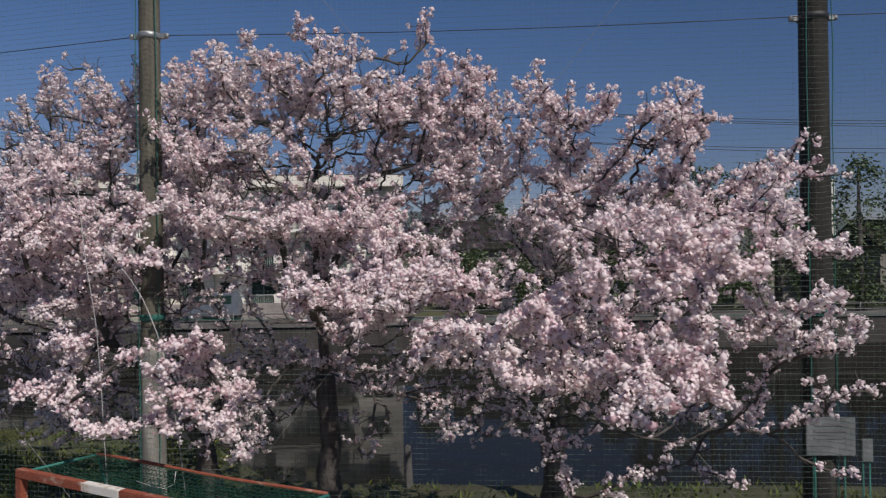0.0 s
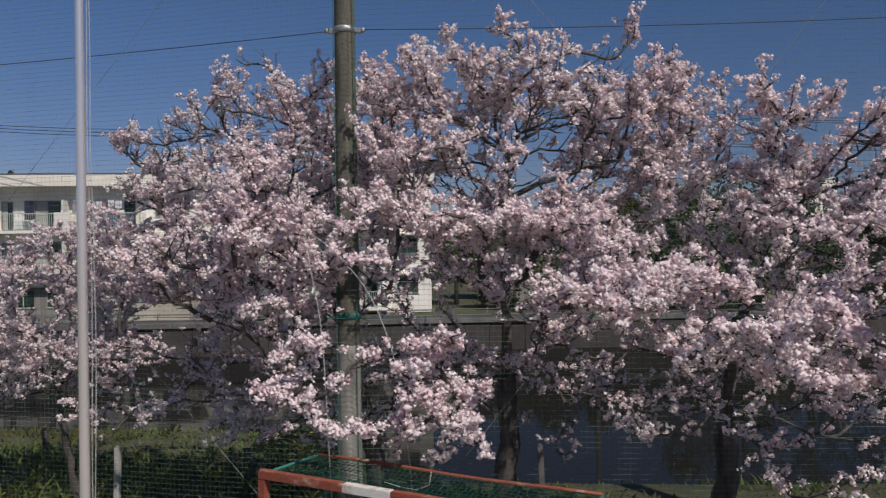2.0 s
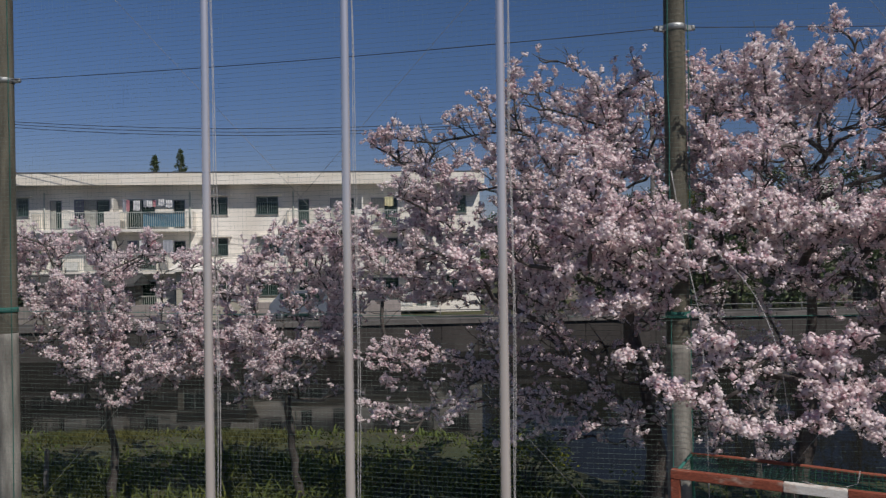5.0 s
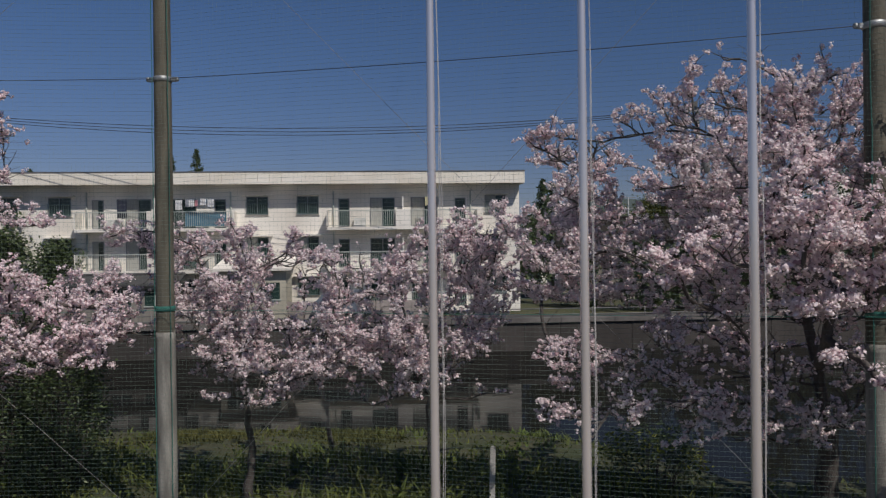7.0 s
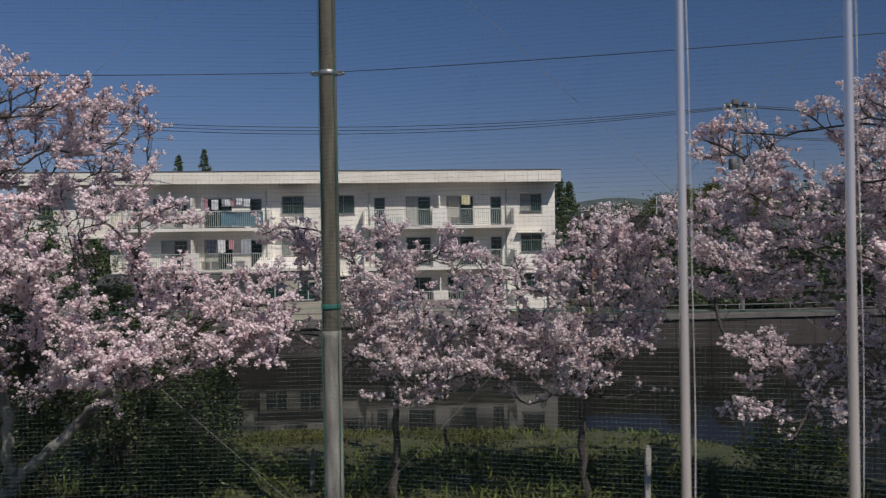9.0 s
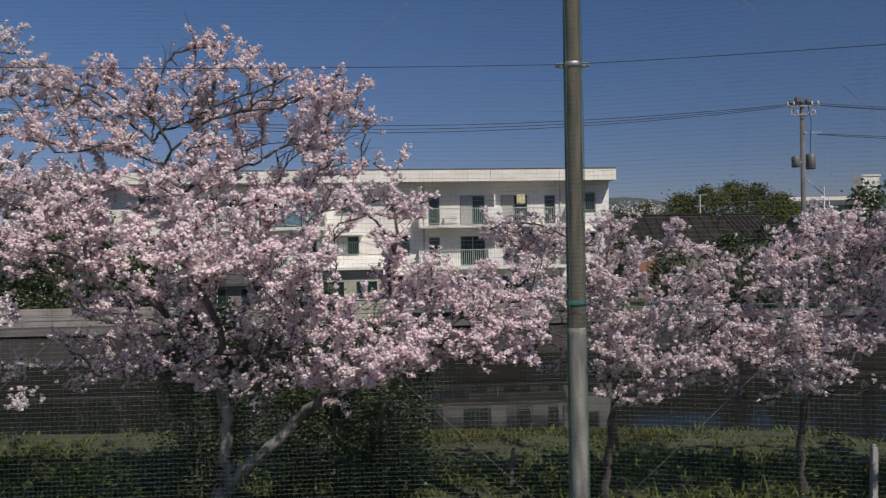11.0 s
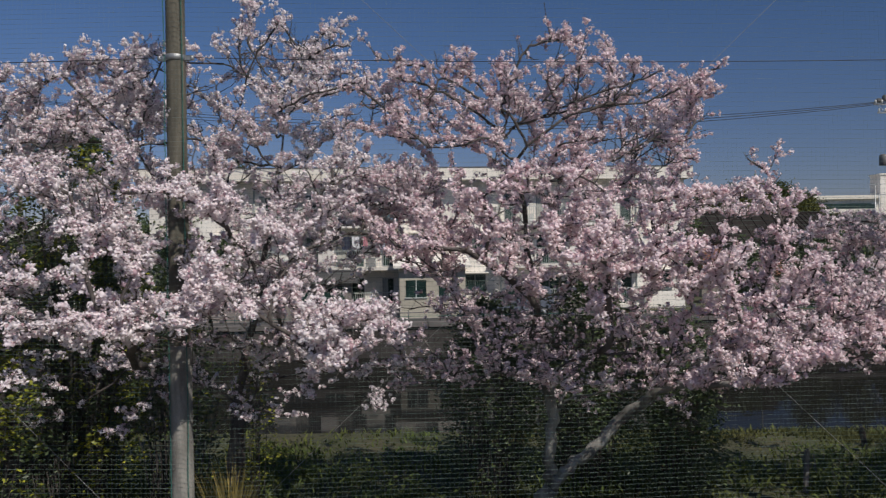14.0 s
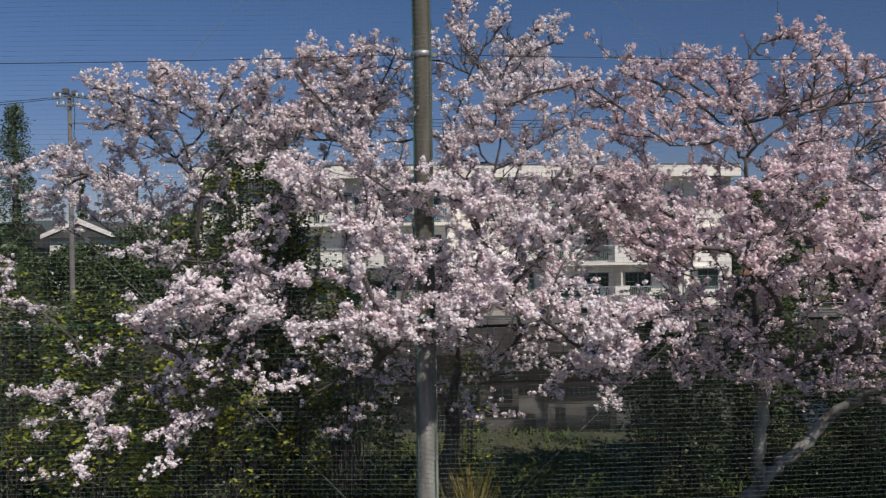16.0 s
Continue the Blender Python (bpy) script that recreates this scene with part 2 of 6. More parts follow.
# ---------------------------------------------------------------- mesh building
class Shape:
    """Points and faces of one mesh."""

    def __init__(self):
        self.v, self.f = [], []

    def add(self, points, faces):
        k = len(self.v)
        self.v += [tuple(p) for p in points]
        self.f += [tuple(i + k for i in f) for f in faces]
        return self

    def box(self, x0, y0, z0, x1, y1, z1, m=None):
        p = [Vector((x, y, z)) for z in (z0, z1) for y in (y0, y1) for x in (x0, x1)]
        if m:
            p = [m @ q for q in p]
        return self.add(p, ((0, 2, 3, 1), (4, 5, 7, 6), (0, 1, 5, 4), (1, 3, 7, 5), (3, 2, 6, 7), (2, 0, 4, 6)))

    def tube(self, points, radii, sides=8, cap=True):
        points = [Vector(p) for p in points]
        k, n = len(self.v), len(points)
        if not isinstance(radii, (list, tuple)):
            radii = [radii] * n
        side = None
        for i, p in enumerate(points):
            d = (points[min(i + 1, n - 1)] - points[max(i - 1, 0)]).normalized()
            if side is None:
                side = d.orthogonal().normalized()
            side = (side - d * side.dot(d)).normalized()
            up = d.cross(side)
            for j in range(sides):
                a = 2 * math.pi * j / sides
                self.v.append(tuple(p + (side * math.cos(a) + up * math.sin(a)) * radii[i]))
        for i in range(n - 1):
            for j in range(sides):
                a, b = k + i * sides + j, k + i * sides + (j + 1) % sides
                self.f.append((a, b, b + sides, a + sides))
        if cap:
            self.f.append(tuple(k + j for j in reversed(range(sides))))
            self.f.append(tuple(k + (n - 1) * sides + j for j in range(sides)))
        return self

    def lathe(self, profile, sides=24, m=None):
        """A turned body from (radius, height) pairs."""
        k = len(self.v)
        for r, z in profile:
            for j in range(sides):
                a = 2 * math.pi * j / sides
                p = Vector((r * math.cos(a), r * math.sin(a), z))
                self.v.append(tuple(m @ p if m else p))
        for i in range(len(profile) - 1):
            for j in range(sides):
                a, b = k + i * sides + j, k + i * sides + (j + 1) % sides
                self.f.append((a, b, b + sides, a + sides))
        self.f.append(tuple(k + j for j in reversed(range(sides))))
        self.f.append(tuple(k + (len(profile) - 1) * sides + j for j in range(sides)))
        return self

    def mesh(self, name, mat, smooth=False, bevel=0.0):
        me = bpy.data.meshes.new(name)
        me.from_pydata(self.v, [], self.f)
        if bevel:
            bm = bmesh.new()
            bm.from_mesh(me)
            bmesh.ops.bevel(bm, geom=bm.edges[:], offset=bevel, segments=2, affect="EDGES")
            bm.to_mesh(me)
            bm.free()
        me.materials.append(mat)
        if smooth:
            me.polygons.foreach_set("use_smooth", [True] * len(me.polygons))
        me.update()
        return me


def triangles(name, points, faces, mat, smooth=False):
    """A mesh of many triangles, from arrays."""
    me = bpy.data.meshes.new(name)
    points, faces = np.asarray(points, np.float32), np.asarray(faces, np.int32)
    me.vertices.add(len(points))
    me.vertices.foreach_set("co", points.ravel())
    k = faces.shape[1]
    me.loops.add(faces.size)
    me.loops.foreach_set("vertex_index", faces.ravel())
    me.polygons.add(len(faces))
    me.polygons.foreach_set("loop_start", np.arange(0, faces.size, k, dtype=np.int32))
    me.materials.append(mat)
    if smooth:
        me.polygons.foreach_set("use_smooth", np.ones(len(faces), bool))
    me.update(calc_edges=True)
    return me


def part(name, shape, mat, parent, label="", smooth=False, bevel=0.0):
    """One mesh object under a thing or a part."""
    me = shape if isinstance(shape, bpy.types.Mesh) else shape.mesh(name, mat, smooth, bevel)
    ob = new(name, me)
    ob.parent = parent
    return tagged(ob, label) if label else ob


def thing(name, at, label, category, group="", kind="", turn=0.0):
    e = new(name)
    e.location, e.rotation_euler = at, (0, 0, radians(turn))
    e.empty_display_size = 0.3
    return tagged(e, label, category, group, kind)


def setting(name, shape, mat, label, category, smooth=False, kind="structure"):
    me = shape if isinstance(shape, bpy.types.Mesh) else shape.mesh(name, mat, smooth)
    return tagged(new(name, me), label, category, "", kind)


# ---------------------------------------------------------------- ground, river and far bank
RIVER_TURN = math.tan(radians(7.35))          # the river and the buildings beyond it run at this slope


def bank_line(x):
    return 42.0 + (x + 5) * RIVER_TURN


def near_edge(x):
    """How far out the near bank's top reaches; the river cuts in where x grows."""
    k = min(1.0, max(0.0, (-3.5 - x) / 4.0))
    return 13.6 + 3.9 * k * k * (3 - 2 * k)


def build_ground():
    rng = np.random.default_rng(3)
    s = Shape()
    xs = [-1500, -400, -120] + [-60 + 2 * i for i in range(41)] + [60, 150, 400, 1500]
    for i, x in enumerate(xs):
        b = bank_line(max(-60, min(60, x)))
        wob = 0.5 * noise.noise((x * 0.3, 2, 0))
        rows = [(-1500, 0), (-60, 0), (-8, 0.0), (4, 0.0), (9, 0.0), (12, 0.05 + 0.12 * noise.noise((x * 0.4, 0, 1))),
                (near_edge(x) - 1.0, 0.05 + 0.15 * noise.noise((x * 0.4, 0, 5))), (near_edge(x) + 0.5 * wob, 0.05 + 0.14 * noise.noise((x * 0.5, 0, 9))),
                (near_edge(x) + 1.0 + 0.6 * wob, -0.5 + 0.2 * noise.noise((x * 0.7, 3, 9))), (near_edge(x) + 2.3 + 0.6 * wob, -1.7), (21, -2.4), (b - 3, -2.4), (b + 0.4, -2.2),
                (b + 0.42, 0.02), (b + 14, 0.1), (b + 40, 0.4), (b + 140, 1.0), (b + 500, 2.0), (3000, 2.0)]
        s.v += [(x, y, z) for y, z in rows]
    r = len(rows)
    for i in range(len(xs) - 1):
        for j in range(r - 1):
            a = i * r + j
            s.f.append((a, a + r, a + r + 1, a + 1))
    setting("ground", s, EARTH, "dark earth bank with weeds beside a river", "ground", smooth=True)
    w = Shape().add([(-400, 15, -1.38), (400, 15, -1.38), (400, 100, -1.38), (-400, 20, -1.38)], [(0, 1, 2, 3)])
    setting("water", w, WATER, "still dark river water with faint ripples", "water")
    # far revetment, its coping and the road behind
    m = Matrix.Translation((-5, 42.0, 0)) @ Matrix.Rotation(radians(7.35), 4, "Z")
    wall = setting("retaining_wall_far", Shape().box(-95, 0.12, -2.3, 55, 0.35, 0.15, m), REVETMENT, "dark stained concrete river wall in long panels", "wall")
    for i in range(75):
        x0 = -95 + 2.0 * i
        y = 0.02 * noise.noise((i * 0.7, 0, 0))
        part("wall_panel", Shape().box(x0 + 0.012, y, -2.3, x0 + 1.988, 0.117, 0.16, m), REVETMENT, wall)
    wall = setting("wall_coping", Shape().box(-95, -0.06, 0.166, 55, 0.36, 0.38, m), COPING, "grey concrete coping on the river wall", "coping")
    for i in range(50):
        y = 0.015 * noise.noise((i * 0.9, 4, 0))
        part("coping_stone", Shape().box(-95 + 3 * i + 0.015, y - 0.12, 0.163, -95 + 3 * i + 2.985, 0.42, 0.42 + y, m), COPING, wall)
    s = Shape().add([m @ Vector(p) for p in ((-120, 0.6, 0.125), (120, 0.6, 0.125), (120, 5.2, 0.135), (-120, 5.2, 0.135))], [(0, 1, 2, 3)])
    setting("road", s, ASPHALT, "narrow grey asphalt road along the river", "road")
    return m


BANK = build_ground()
# unseen pale sheet added to bounce light up; the sand is assumed
SAND = material("bounce_sand", (0.19, 0.172, 0.14), 0.95, second=(0.15, 0.135, 0.11), scale=0.5, fine=25, fine_amount=0.3, bump=0.3)
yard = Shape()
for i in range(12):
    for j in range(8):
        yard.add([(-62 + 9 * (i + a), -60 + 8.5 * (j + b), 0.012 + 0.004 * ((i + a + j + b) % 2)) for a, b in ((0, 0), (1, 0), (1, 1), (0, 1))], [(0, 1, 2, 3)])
setting("schoolyard", yard, SAND, "pale unseen yard ground added to bounce light up", "ground")


# ---------------------------------------------------------------- cherry trees
def flowers(rng, centres, sizes, each=11):
    """Bent petals set thickly over the surface of small balls, each ball with a core of stalks."""
    n = len(centres)
    d = rng.normal(size=(n, each, 3))
    d /= np.linalg.norm(d, axis=2, keepdims=True)
    uneven = rng.uniform(0.6, 1.35, (n, 1, 3))                        # no tuft is quite round
    pos = centres[:, None, :] + d * uneven * sizes[:, None, None] * rng.uniform(0.74, 1.08, (n, each, 1))
    nor = d + rng.normal(scale=0.42, size=d.shape)
    nor /= np.linalg.norm(nor, axis=2, keepdims=True)
    pos, nor = pos.reshape(-1, 3), nor.reshape(-1, 3)
    k = len(pos)
    a = np.cross(nor, rng.normal(size=(k, 3)))
    a /= np.linalg.norm(a, axis=1, keepdims=True) + 1e-9
    b = np.cross(nor, a)
    r = rng.uniform(0.014, 0.023, (k, 1))
    lift = nor * r * rng.uniform(0.1, 0.6, (k, 1))
    w = rng.uniform(0.75, 1.1, (k, 1))
    verts = np.stack([pos - a * r, pos + b * r * w + lift, pos + a * r, pos - b * r * w + lift], 1).reshape(-1, 3)
    q = np.arange(k)[:, None] * 4
    faces = np.concatenate([q + np.array([[0, 1, 2]]), q + np.array([[0, 2, 3]])])
    axes = np.array([[1, 0, 0], [-1, 0, 0], [0, 1, 0], [0, -1, 0], [0, 0, 1], [0, 0, -1]], float)
    core = centres[:, None, :] + axes[None] * uneven * sizes[:, None, None] * rng.uniform(0.45, 0.75, (n, 6, 1))
    eight = np.array([[0, 2, 4], [2, 1, 4], [1, 3, 4], [3, 0, 4], [2, 0, 5], [1, 2, 5], [3, 1, 5], [0, 3, 5]])
    cf = (np.arange(n)[:, None, None] * 6 + eight[None]).reshape(-1, 3) + len(verts)
    return np.concatenate([verts, core.reshape(-1, 3)]), np.concatenate([faces, cf])


def tubes(curves, sides=3):
    """Many thin tapered twigs as one array mesh. curves: lists of (points, radii)."""
    V, Fc, k = [], [], 0
    ang = np.arange(sides) * 2 * math.pi / sides
    for p, r in curves:
        p, r = np.asarray(p), np.asarray(r)
        d = np.gradient(p, axis=0)
        d /= np.linalg.norm(d, axis=1, keepdims=True) + 1e-9
        ref = np.array([0.31, 0.77, 0.55])
        a = np.cross(d, ref)
        a /= np.linalg.norm(a, axis=1, keepdims=True) + 1e-9
        b = np.cross(d, a)
        ring = p[:, None] + (a[:, None] * np.cos(ang)[None, :, None] + b[:, None] * np.sin(ang)[None, :, None]) * r[:, None, None]
        V.append(ring.reshape(-1, 3))
        n = len(p)
        i, j = np.meshgrid(np.arange(n - 1), np.arange(sides), indexing="ij")
        q = np.stack([i * sides + j, i * sides + (j + 1) % sides, (i + 1) * sides + (j + 1) % sides, (i + 1) * sides + j], -1).reshape(-1, 4)
        Fc.append(q + k)
        k += n * sides
    return np.concatenate(V), np.concatenate(Fc)


def bowed(points, each):
    """A smooth course through a few points."""
    p = np.concatenate([[2 * points[0] - points[1]], points, [2 * points[-1] - points[-2]]])
    out = []
    for i in range(1, len(p) - 2):
        for u in np.arange(each) / each:
            a, b, c, d = p[i - 1], p[i], p[i + 1], p[i + 2]
            out.append(0.5 * (2 * b + (c - a) * u + (2 * a - 5 * b + 4 * c - d) * u * u + (3 * b - a - 3 * c + d) * u ** 3))
    return np.array(out + [points[-1]])


# how each kind of branch carries its blossom: spacing of side branches, of tufts, balls in a tuft, their spread, bare share, ball size
LOOK = dict(front=((0.14, 0.28), 0.066, (2, 3), 0.030, -0.28, 1.0),
            tier=((0.16, 0.32), 0.066, (1, 3), 0.030, -0.14, 0.96),
            crown=((0.09, 0.19), 0.080, (1, 3), 0.028, -0.30, 0.71),
            thin=((0.10, 0.22), 0.085, (1, 2), 0.026, -0.20, 0.58))


def cherry_tree(base, fork, seed, label, crown, leaders=(), front=(), side=(), low=(), trunk_radius=0.16, bark=None, reach=0.5, ball=0.057, fill=100, hang=(), tier=(), airiness=0.42, inner=0, petal=None, skirt_low=1.7, skirt=0, lead=0.03, arms=(), boughs=()):
    """A flowering cherry: a trunk from base to fork, limbs that part one from another on their way to the tips, twigs, blossom."""
    rng = np.random.default_rng(seed)
    bark = bark or BARK
    base, fork = np.array(base, float), np.array(fork, float)
    tree = thing("cherry_tree", base, label, "tree", "cherry trees along the river")
    # trunk
    n = 9
    pts = []
    for i in range(n):
        u = i / (n - 1)
        bend = math.sin(u * math.pi) * 0.12
        pts.append(base * (1 - u) + fork * u + np.array([bend * math.cos(seed), bend * math.sin(seed), 0]) + rng.normal(scale=0.015, size=3) * (0 < i < n - 1))
    pts[0][2] -= 0.25
    rad = [trunk_radius * (1.35 if i == 0 else 1.12 if i == 1 else 1.0 - 0.03 * i) * (1 + 0.08 * rng.normal()) for i in range(n)]
    part("trunk", Shape().tube([p - base for p in pts], rad, 12).mesh("trunk", bark, True), bark, tree)
    # limb ends, each with the fullness of its blossom
    ends = [(np.array(t, float), 0.0) for t in leaders]
    for group, full in ((crown, 1.0), (front, 1.2), (side, 0.95), (low, 0.45), (hang, 0.5), (tier, 1.1)):
        ends += [(np.array(t, float) - (0, 0, 0.11 if 0.9 < full < 1.05 else 0.02), full) for t in group]
    paths = {}                                     # long bare-bottomed arms with a course of their own
    for arm, full in [(a, 0.0) for a in boughs] + [(a, 0.97) for a in arms]:
        paths[len(ends)] = np.array(arm, float)
        ends.append((paths[len(ends)][-1], full))
    xs = [t[0] for t in crown]
    for _ in range(skirt):                         # thin shaded sprays beneath the crown
        ends.append((np.array([rng.uniform(min(xs), max(xs)), fork[1] + rng.uniform(-0.9, 0.7), rng.uniform(skirt_low, 3.1)]), 0.4))
    mains = len(ends)
    E = np.array([e[0] for e in ends])
    gaps = np.linalg.norm((E[:, None] - E[None]) * (1, 1, 1.9), axis=2)
    rich = np.array([e[1] >= 0.95 and e[1] != 1.1 for e in ends])
    near = (gaps < 1.45) & (gaps > 0) & rich[:, None] & rich[None]
    pairs = np.argwhere(near)
    crowd = near.sum(axis=1)
    odds = np.array([1.0 / (crowd[i] * crowd[j]) for i, j in pairs])
    for k in rng.choice(len(pairs), int(fill * 0.8), p=odds / odds.sum()):     # shoots that fill the crown between neighbouring ends
        i, j = pairs[k]
        ends.append((E[i] + (E[j] - E[i]) * rng.uniform(0.1, 0.9) + rng.normal(scale=(0.2, 0.2, 0.07), size=3) + (fork - E[i]) * rng.uniform(0, 0.12)
                     + np.array([0, rng.uniform(0.2, 1.5), 0]) * (rng.random() < 0.5), 0.9))
    core = np.flatnonzero(rich)
    for _ in range(inner):                         # shaded shoots inside the crown
        tip = E[core[rng.integers(len(core))]]
        ends.append((tip + (fork + (0, 0.7, 0.5) - tip) * rng.uniform(0.2, 0.6) + rng.normal(scale=(0.3, 0.3, 0.2), size=3), 0.65))
    order = sorted(range(len(ends)), key=lambda i: np.linalg.norm(ends[i][0] - fork) + (1.5 if i >= mains else -20 - 20 * (i in paths) if ends[i][1] == 0 else -10 if i in paths else 0))
    # skeleton: nodes with place, parent and way along from the fork
    place, parent, run = [fork], [-1], [0.0]
    limbs = []
    for e in order:
        tip = ends[e][0]
        P = np.array(place)
        away = np.linalg.norm(P - tip, axis=1)
        cost = away + 0.40 * np.array(run) + np.where(P[:, 2] > tip[2] + 0.5, 0.6 * (P[:, 2] - tip[2]), 0)
        k = int(np.argmin(np.linalg.norm(P - paths[e][0], axis=1) if e in paths else cost))
        start = P[k]
        if parent[k] >= 0:
            way = start - P[parent[k]]
        else:
            way = np.array([tip[0] - start[0], tip[1] - start[1], 0]) * 0.25 + np.array([0, 0, 1.0])
        way = way / (np.linalg.norm(way) + 1e-9)
        length = np.linalg.norm(tip - start)
        m = max(4, int(length / 0.22))
        out = tip - start
        c1 = start + (way * length * 0.22 if ends[e][1] else out * 0.3 + way * length * 0.08)
        c2 = tip - np.array([out[0], out[1], 0.25 * out[2] + 0.10 * length]) * 0.33 if ends[e][1] else tip - out * 0.33
        ids, line = [k], [start]
        wob = rng.normal(scale=min(0.018, 0.03 * length), size=(m + 1, 3))
        course = bowed(np.concatenate([[start], paths[e]]), 6) if e in paths else None
        if course is not None:
            m = len(course) - 1
            wob = rng.normal(scale=0.012 if ends[e][1] else 0.028, size=(m + 1, 3))
        for i in range(1, m + 1):
            u = i / m
            q = course[i] + wob[i] if course is not None else start * (1 - u) ** 3 + 3 * c1 * u * (1 - u) ** 2 + 3 * c2 * u * u * (1 - u) + tip * u ** 3 + (wob[i] if i < m else 0)
            place.append(q)
            parent.append(ids[-1])
            run.append(run[ids[-1]] + np.linalg.norm(q - line[-1]))
            ids.append(len(place) - 1)
            line.append(q)
        limbs.append(ids)
    # thickness from the load beyond each node
    load = np.zeros(len(place))
    for ids in limbs:
        load[ids[-1]] += 1
    for i in range(len(place) - 1, 0, -1):
        load[i] += 0.012
        load[parent[i]] += load[i]
    width = 0.0128 * np.maximum(load, 0.3) ** 0.40
    P = np.array(place)
    slim = np.clip(1.35 - 0.20 * P[:, 2], 0.20, 1.0)                  # limbs are thin by the time they reach the crown
    width = np.minimum(width, trunk_radius * 0.52 * slim)
    crest = max(t[2] for t in crown)
    twigs, centres, sizes = [], [], []
    done = []
    for ids in limbs:
        w = [width[i] for i in ids]
        w[0] = min(w[0], w[1] * 1.3)
        w[-1] = 0.006
        full = ends[order[len(done)]][1]
        if full == 0:
            w = [max(a, lead * max(0.28, 1.25 - 0.25 * P[ids[k]][2])) for k, a in enumerate(w)]
        if 0 < full < 0.7:
            w = [min(a, 0.016) for a in w]
        if order[len(done)] in paths and full:
            w = [max(min(a, 0.019), 0.017 - 0.011 * k / len(ids)) for k, a in enumerate(w)]
        elif 0.7 < full < 1.05:                    # slender limbs in the top of the crown
            w = [min(a, 0.026 if P[ids[k]][2] < crest - 2.4 else 0.015) for k, a in enumerate(w)]
        if order[len(done)] >= mains:
            twigs.append((P[ids], np.minimum(w, 0.011)))
        else:
            skin = bark if P[ids[0]][2] < 2.4 else BARK
            part("limb", Shape().tube([P[i] - base for i in ids], w, 7).mesh("limb", skin, True), skin, tree)
        done.append(ids)
        if full == 0:
            continue
        # side branches along the outer part of the limb; the blossom sits on them in tufts, in layers with gaps between
        kind = "front" if full > 1.15 else "tier" if full > 1 else "crown" if full > 0.7 else "thin"
        step, gap, count, spread, cut, ball_size = LOOK[kind]
        L = np.linalg.norm(np.diff(P[ids], axis=0), axis=1)
        total = L.sum()
        cum = np.concatenate([[0], np.cumsum(L)])

        def tuft(c, more=0):
            aloft = min(1.0, max(0.0, (c[2] - (crest - 2.2)) / 1.4))       # the crown opens towards its top
            if noise.noise((c[0] * 0.95, c[1] * 0.95 + seed, c[2] * 2.3)) < cut + 0.40 * airiness * aloft + 0.10 * rng.normal():
                return
            for _ in range(int(rng.integers(count[0], count[1] + 1)) + more):
                centres.append(c + rng.normal(scale=spread, size=3) * (1.2, 1.0, 0.7))
                sizes.append(ball * ball_size * rng.uniform(0.6, 1.35))

        s = max(0.2 * total, total - (2.4 if order[len(done) - 1] in paths else 1.5)) + rng.uniform(0, 0.1)
        while s < total:
            i = min(np.searchsorted(cum, s) - 1, len(L) - 1)
            q = P[ids[i]] + (P[ids[i + 1]] - P[ids[i]]) * ((s - cum[i]) / L[i])
            d = (P[ids[i + 1]] - P[ids[i]]) / L[i]
            g = rng.normal(size=3)
            g[2] = abs(g[2]) * 0.55 + 0.12 if kind == "crown" else g[2] * 0.16 + 0.06
            g -= d * g.dot(d)
            g /= np.linalg.norm(g) + 1e-9
            ln = reach * (0.8 if full > 1 else 1.0) * rng.uniform(0.35, 1.0) * (1.2 - 0.75 * s / total)
            aim = g + d * rng.uniform(0.3, 1.2)
            aim /= np.linalg.norm(aim)
            sub = [q + aim * ln * u + np.array([0, 0, 0.10 * ln * u * u]) + rng.normal(scale=0.014, size=3) * u for u in (0, 1 / 3, 2 / 3, 1.0)]
            twigs.append((sub, np.linspace(0.010, 0.004, 4)))
            for u in np.arange(0.30, 1.03, gap / ln):
                j = min(int(u * 3), 2)
                c = sub[j] + (sub[j + 1] - sub[j]) * (u * 3 - j)
                tuft(c + np.array([0, 0, rng.uniform(0, 0.04)]))
                if rng.random() < 0.22:
                    t = rng.normal(size=3)
                    t[2] = abs(t[2]) * 0.8
                    t /= np.linalg.norm(t)
                    tl = rng.uniform(0.1, 0.26)
                    twigs.append(([c, c + t * tl * 0.5, c + t * tl], np.array([0.004, 0.003, 0.002])))
                    for v in (0.55, 1.0):
                        tuft(c + t * tl * v)
            s += rng.uniform(*step)
        for u in np.arange(max(0.0, total - 0.45), total, gap * 0.7):      # the limb's own end
            i = min(np.searchsorted(cum, u, side="right") - 1, len(L) - 1)
            tuft(P[ids[i]] + (P[ids[i + 1]] - P[ids[i]]) * ((u - cum[i]) / L[i]) + np.array([0, 0, 0.02]))
    V, Fc = tubes(twigs)
    tagged(part("twig_growth", triangles("twig_growth", V - base, Fc, BARK, True), BARK, tree), kind="stuff")
    C, R = np.array(centres), np.array(sizes)
    big = R > 0.042
    V, Fc = flowers(rng, C[big] - base, R[big], 10)
    V2, F2 = flowers(rng, C[~big] - base, R[~big], 7)
    V, Fc = np.concatenate([V, V2]), np.concatenate([Fc, F2 + len(V)])
    petal = petal or BLOSSOM
    crown = part("blossom", triangles("blossom", V, Fc, petal), petal, tree, "dense pale pink blossom")
    tagged(crown, kind="stuff")


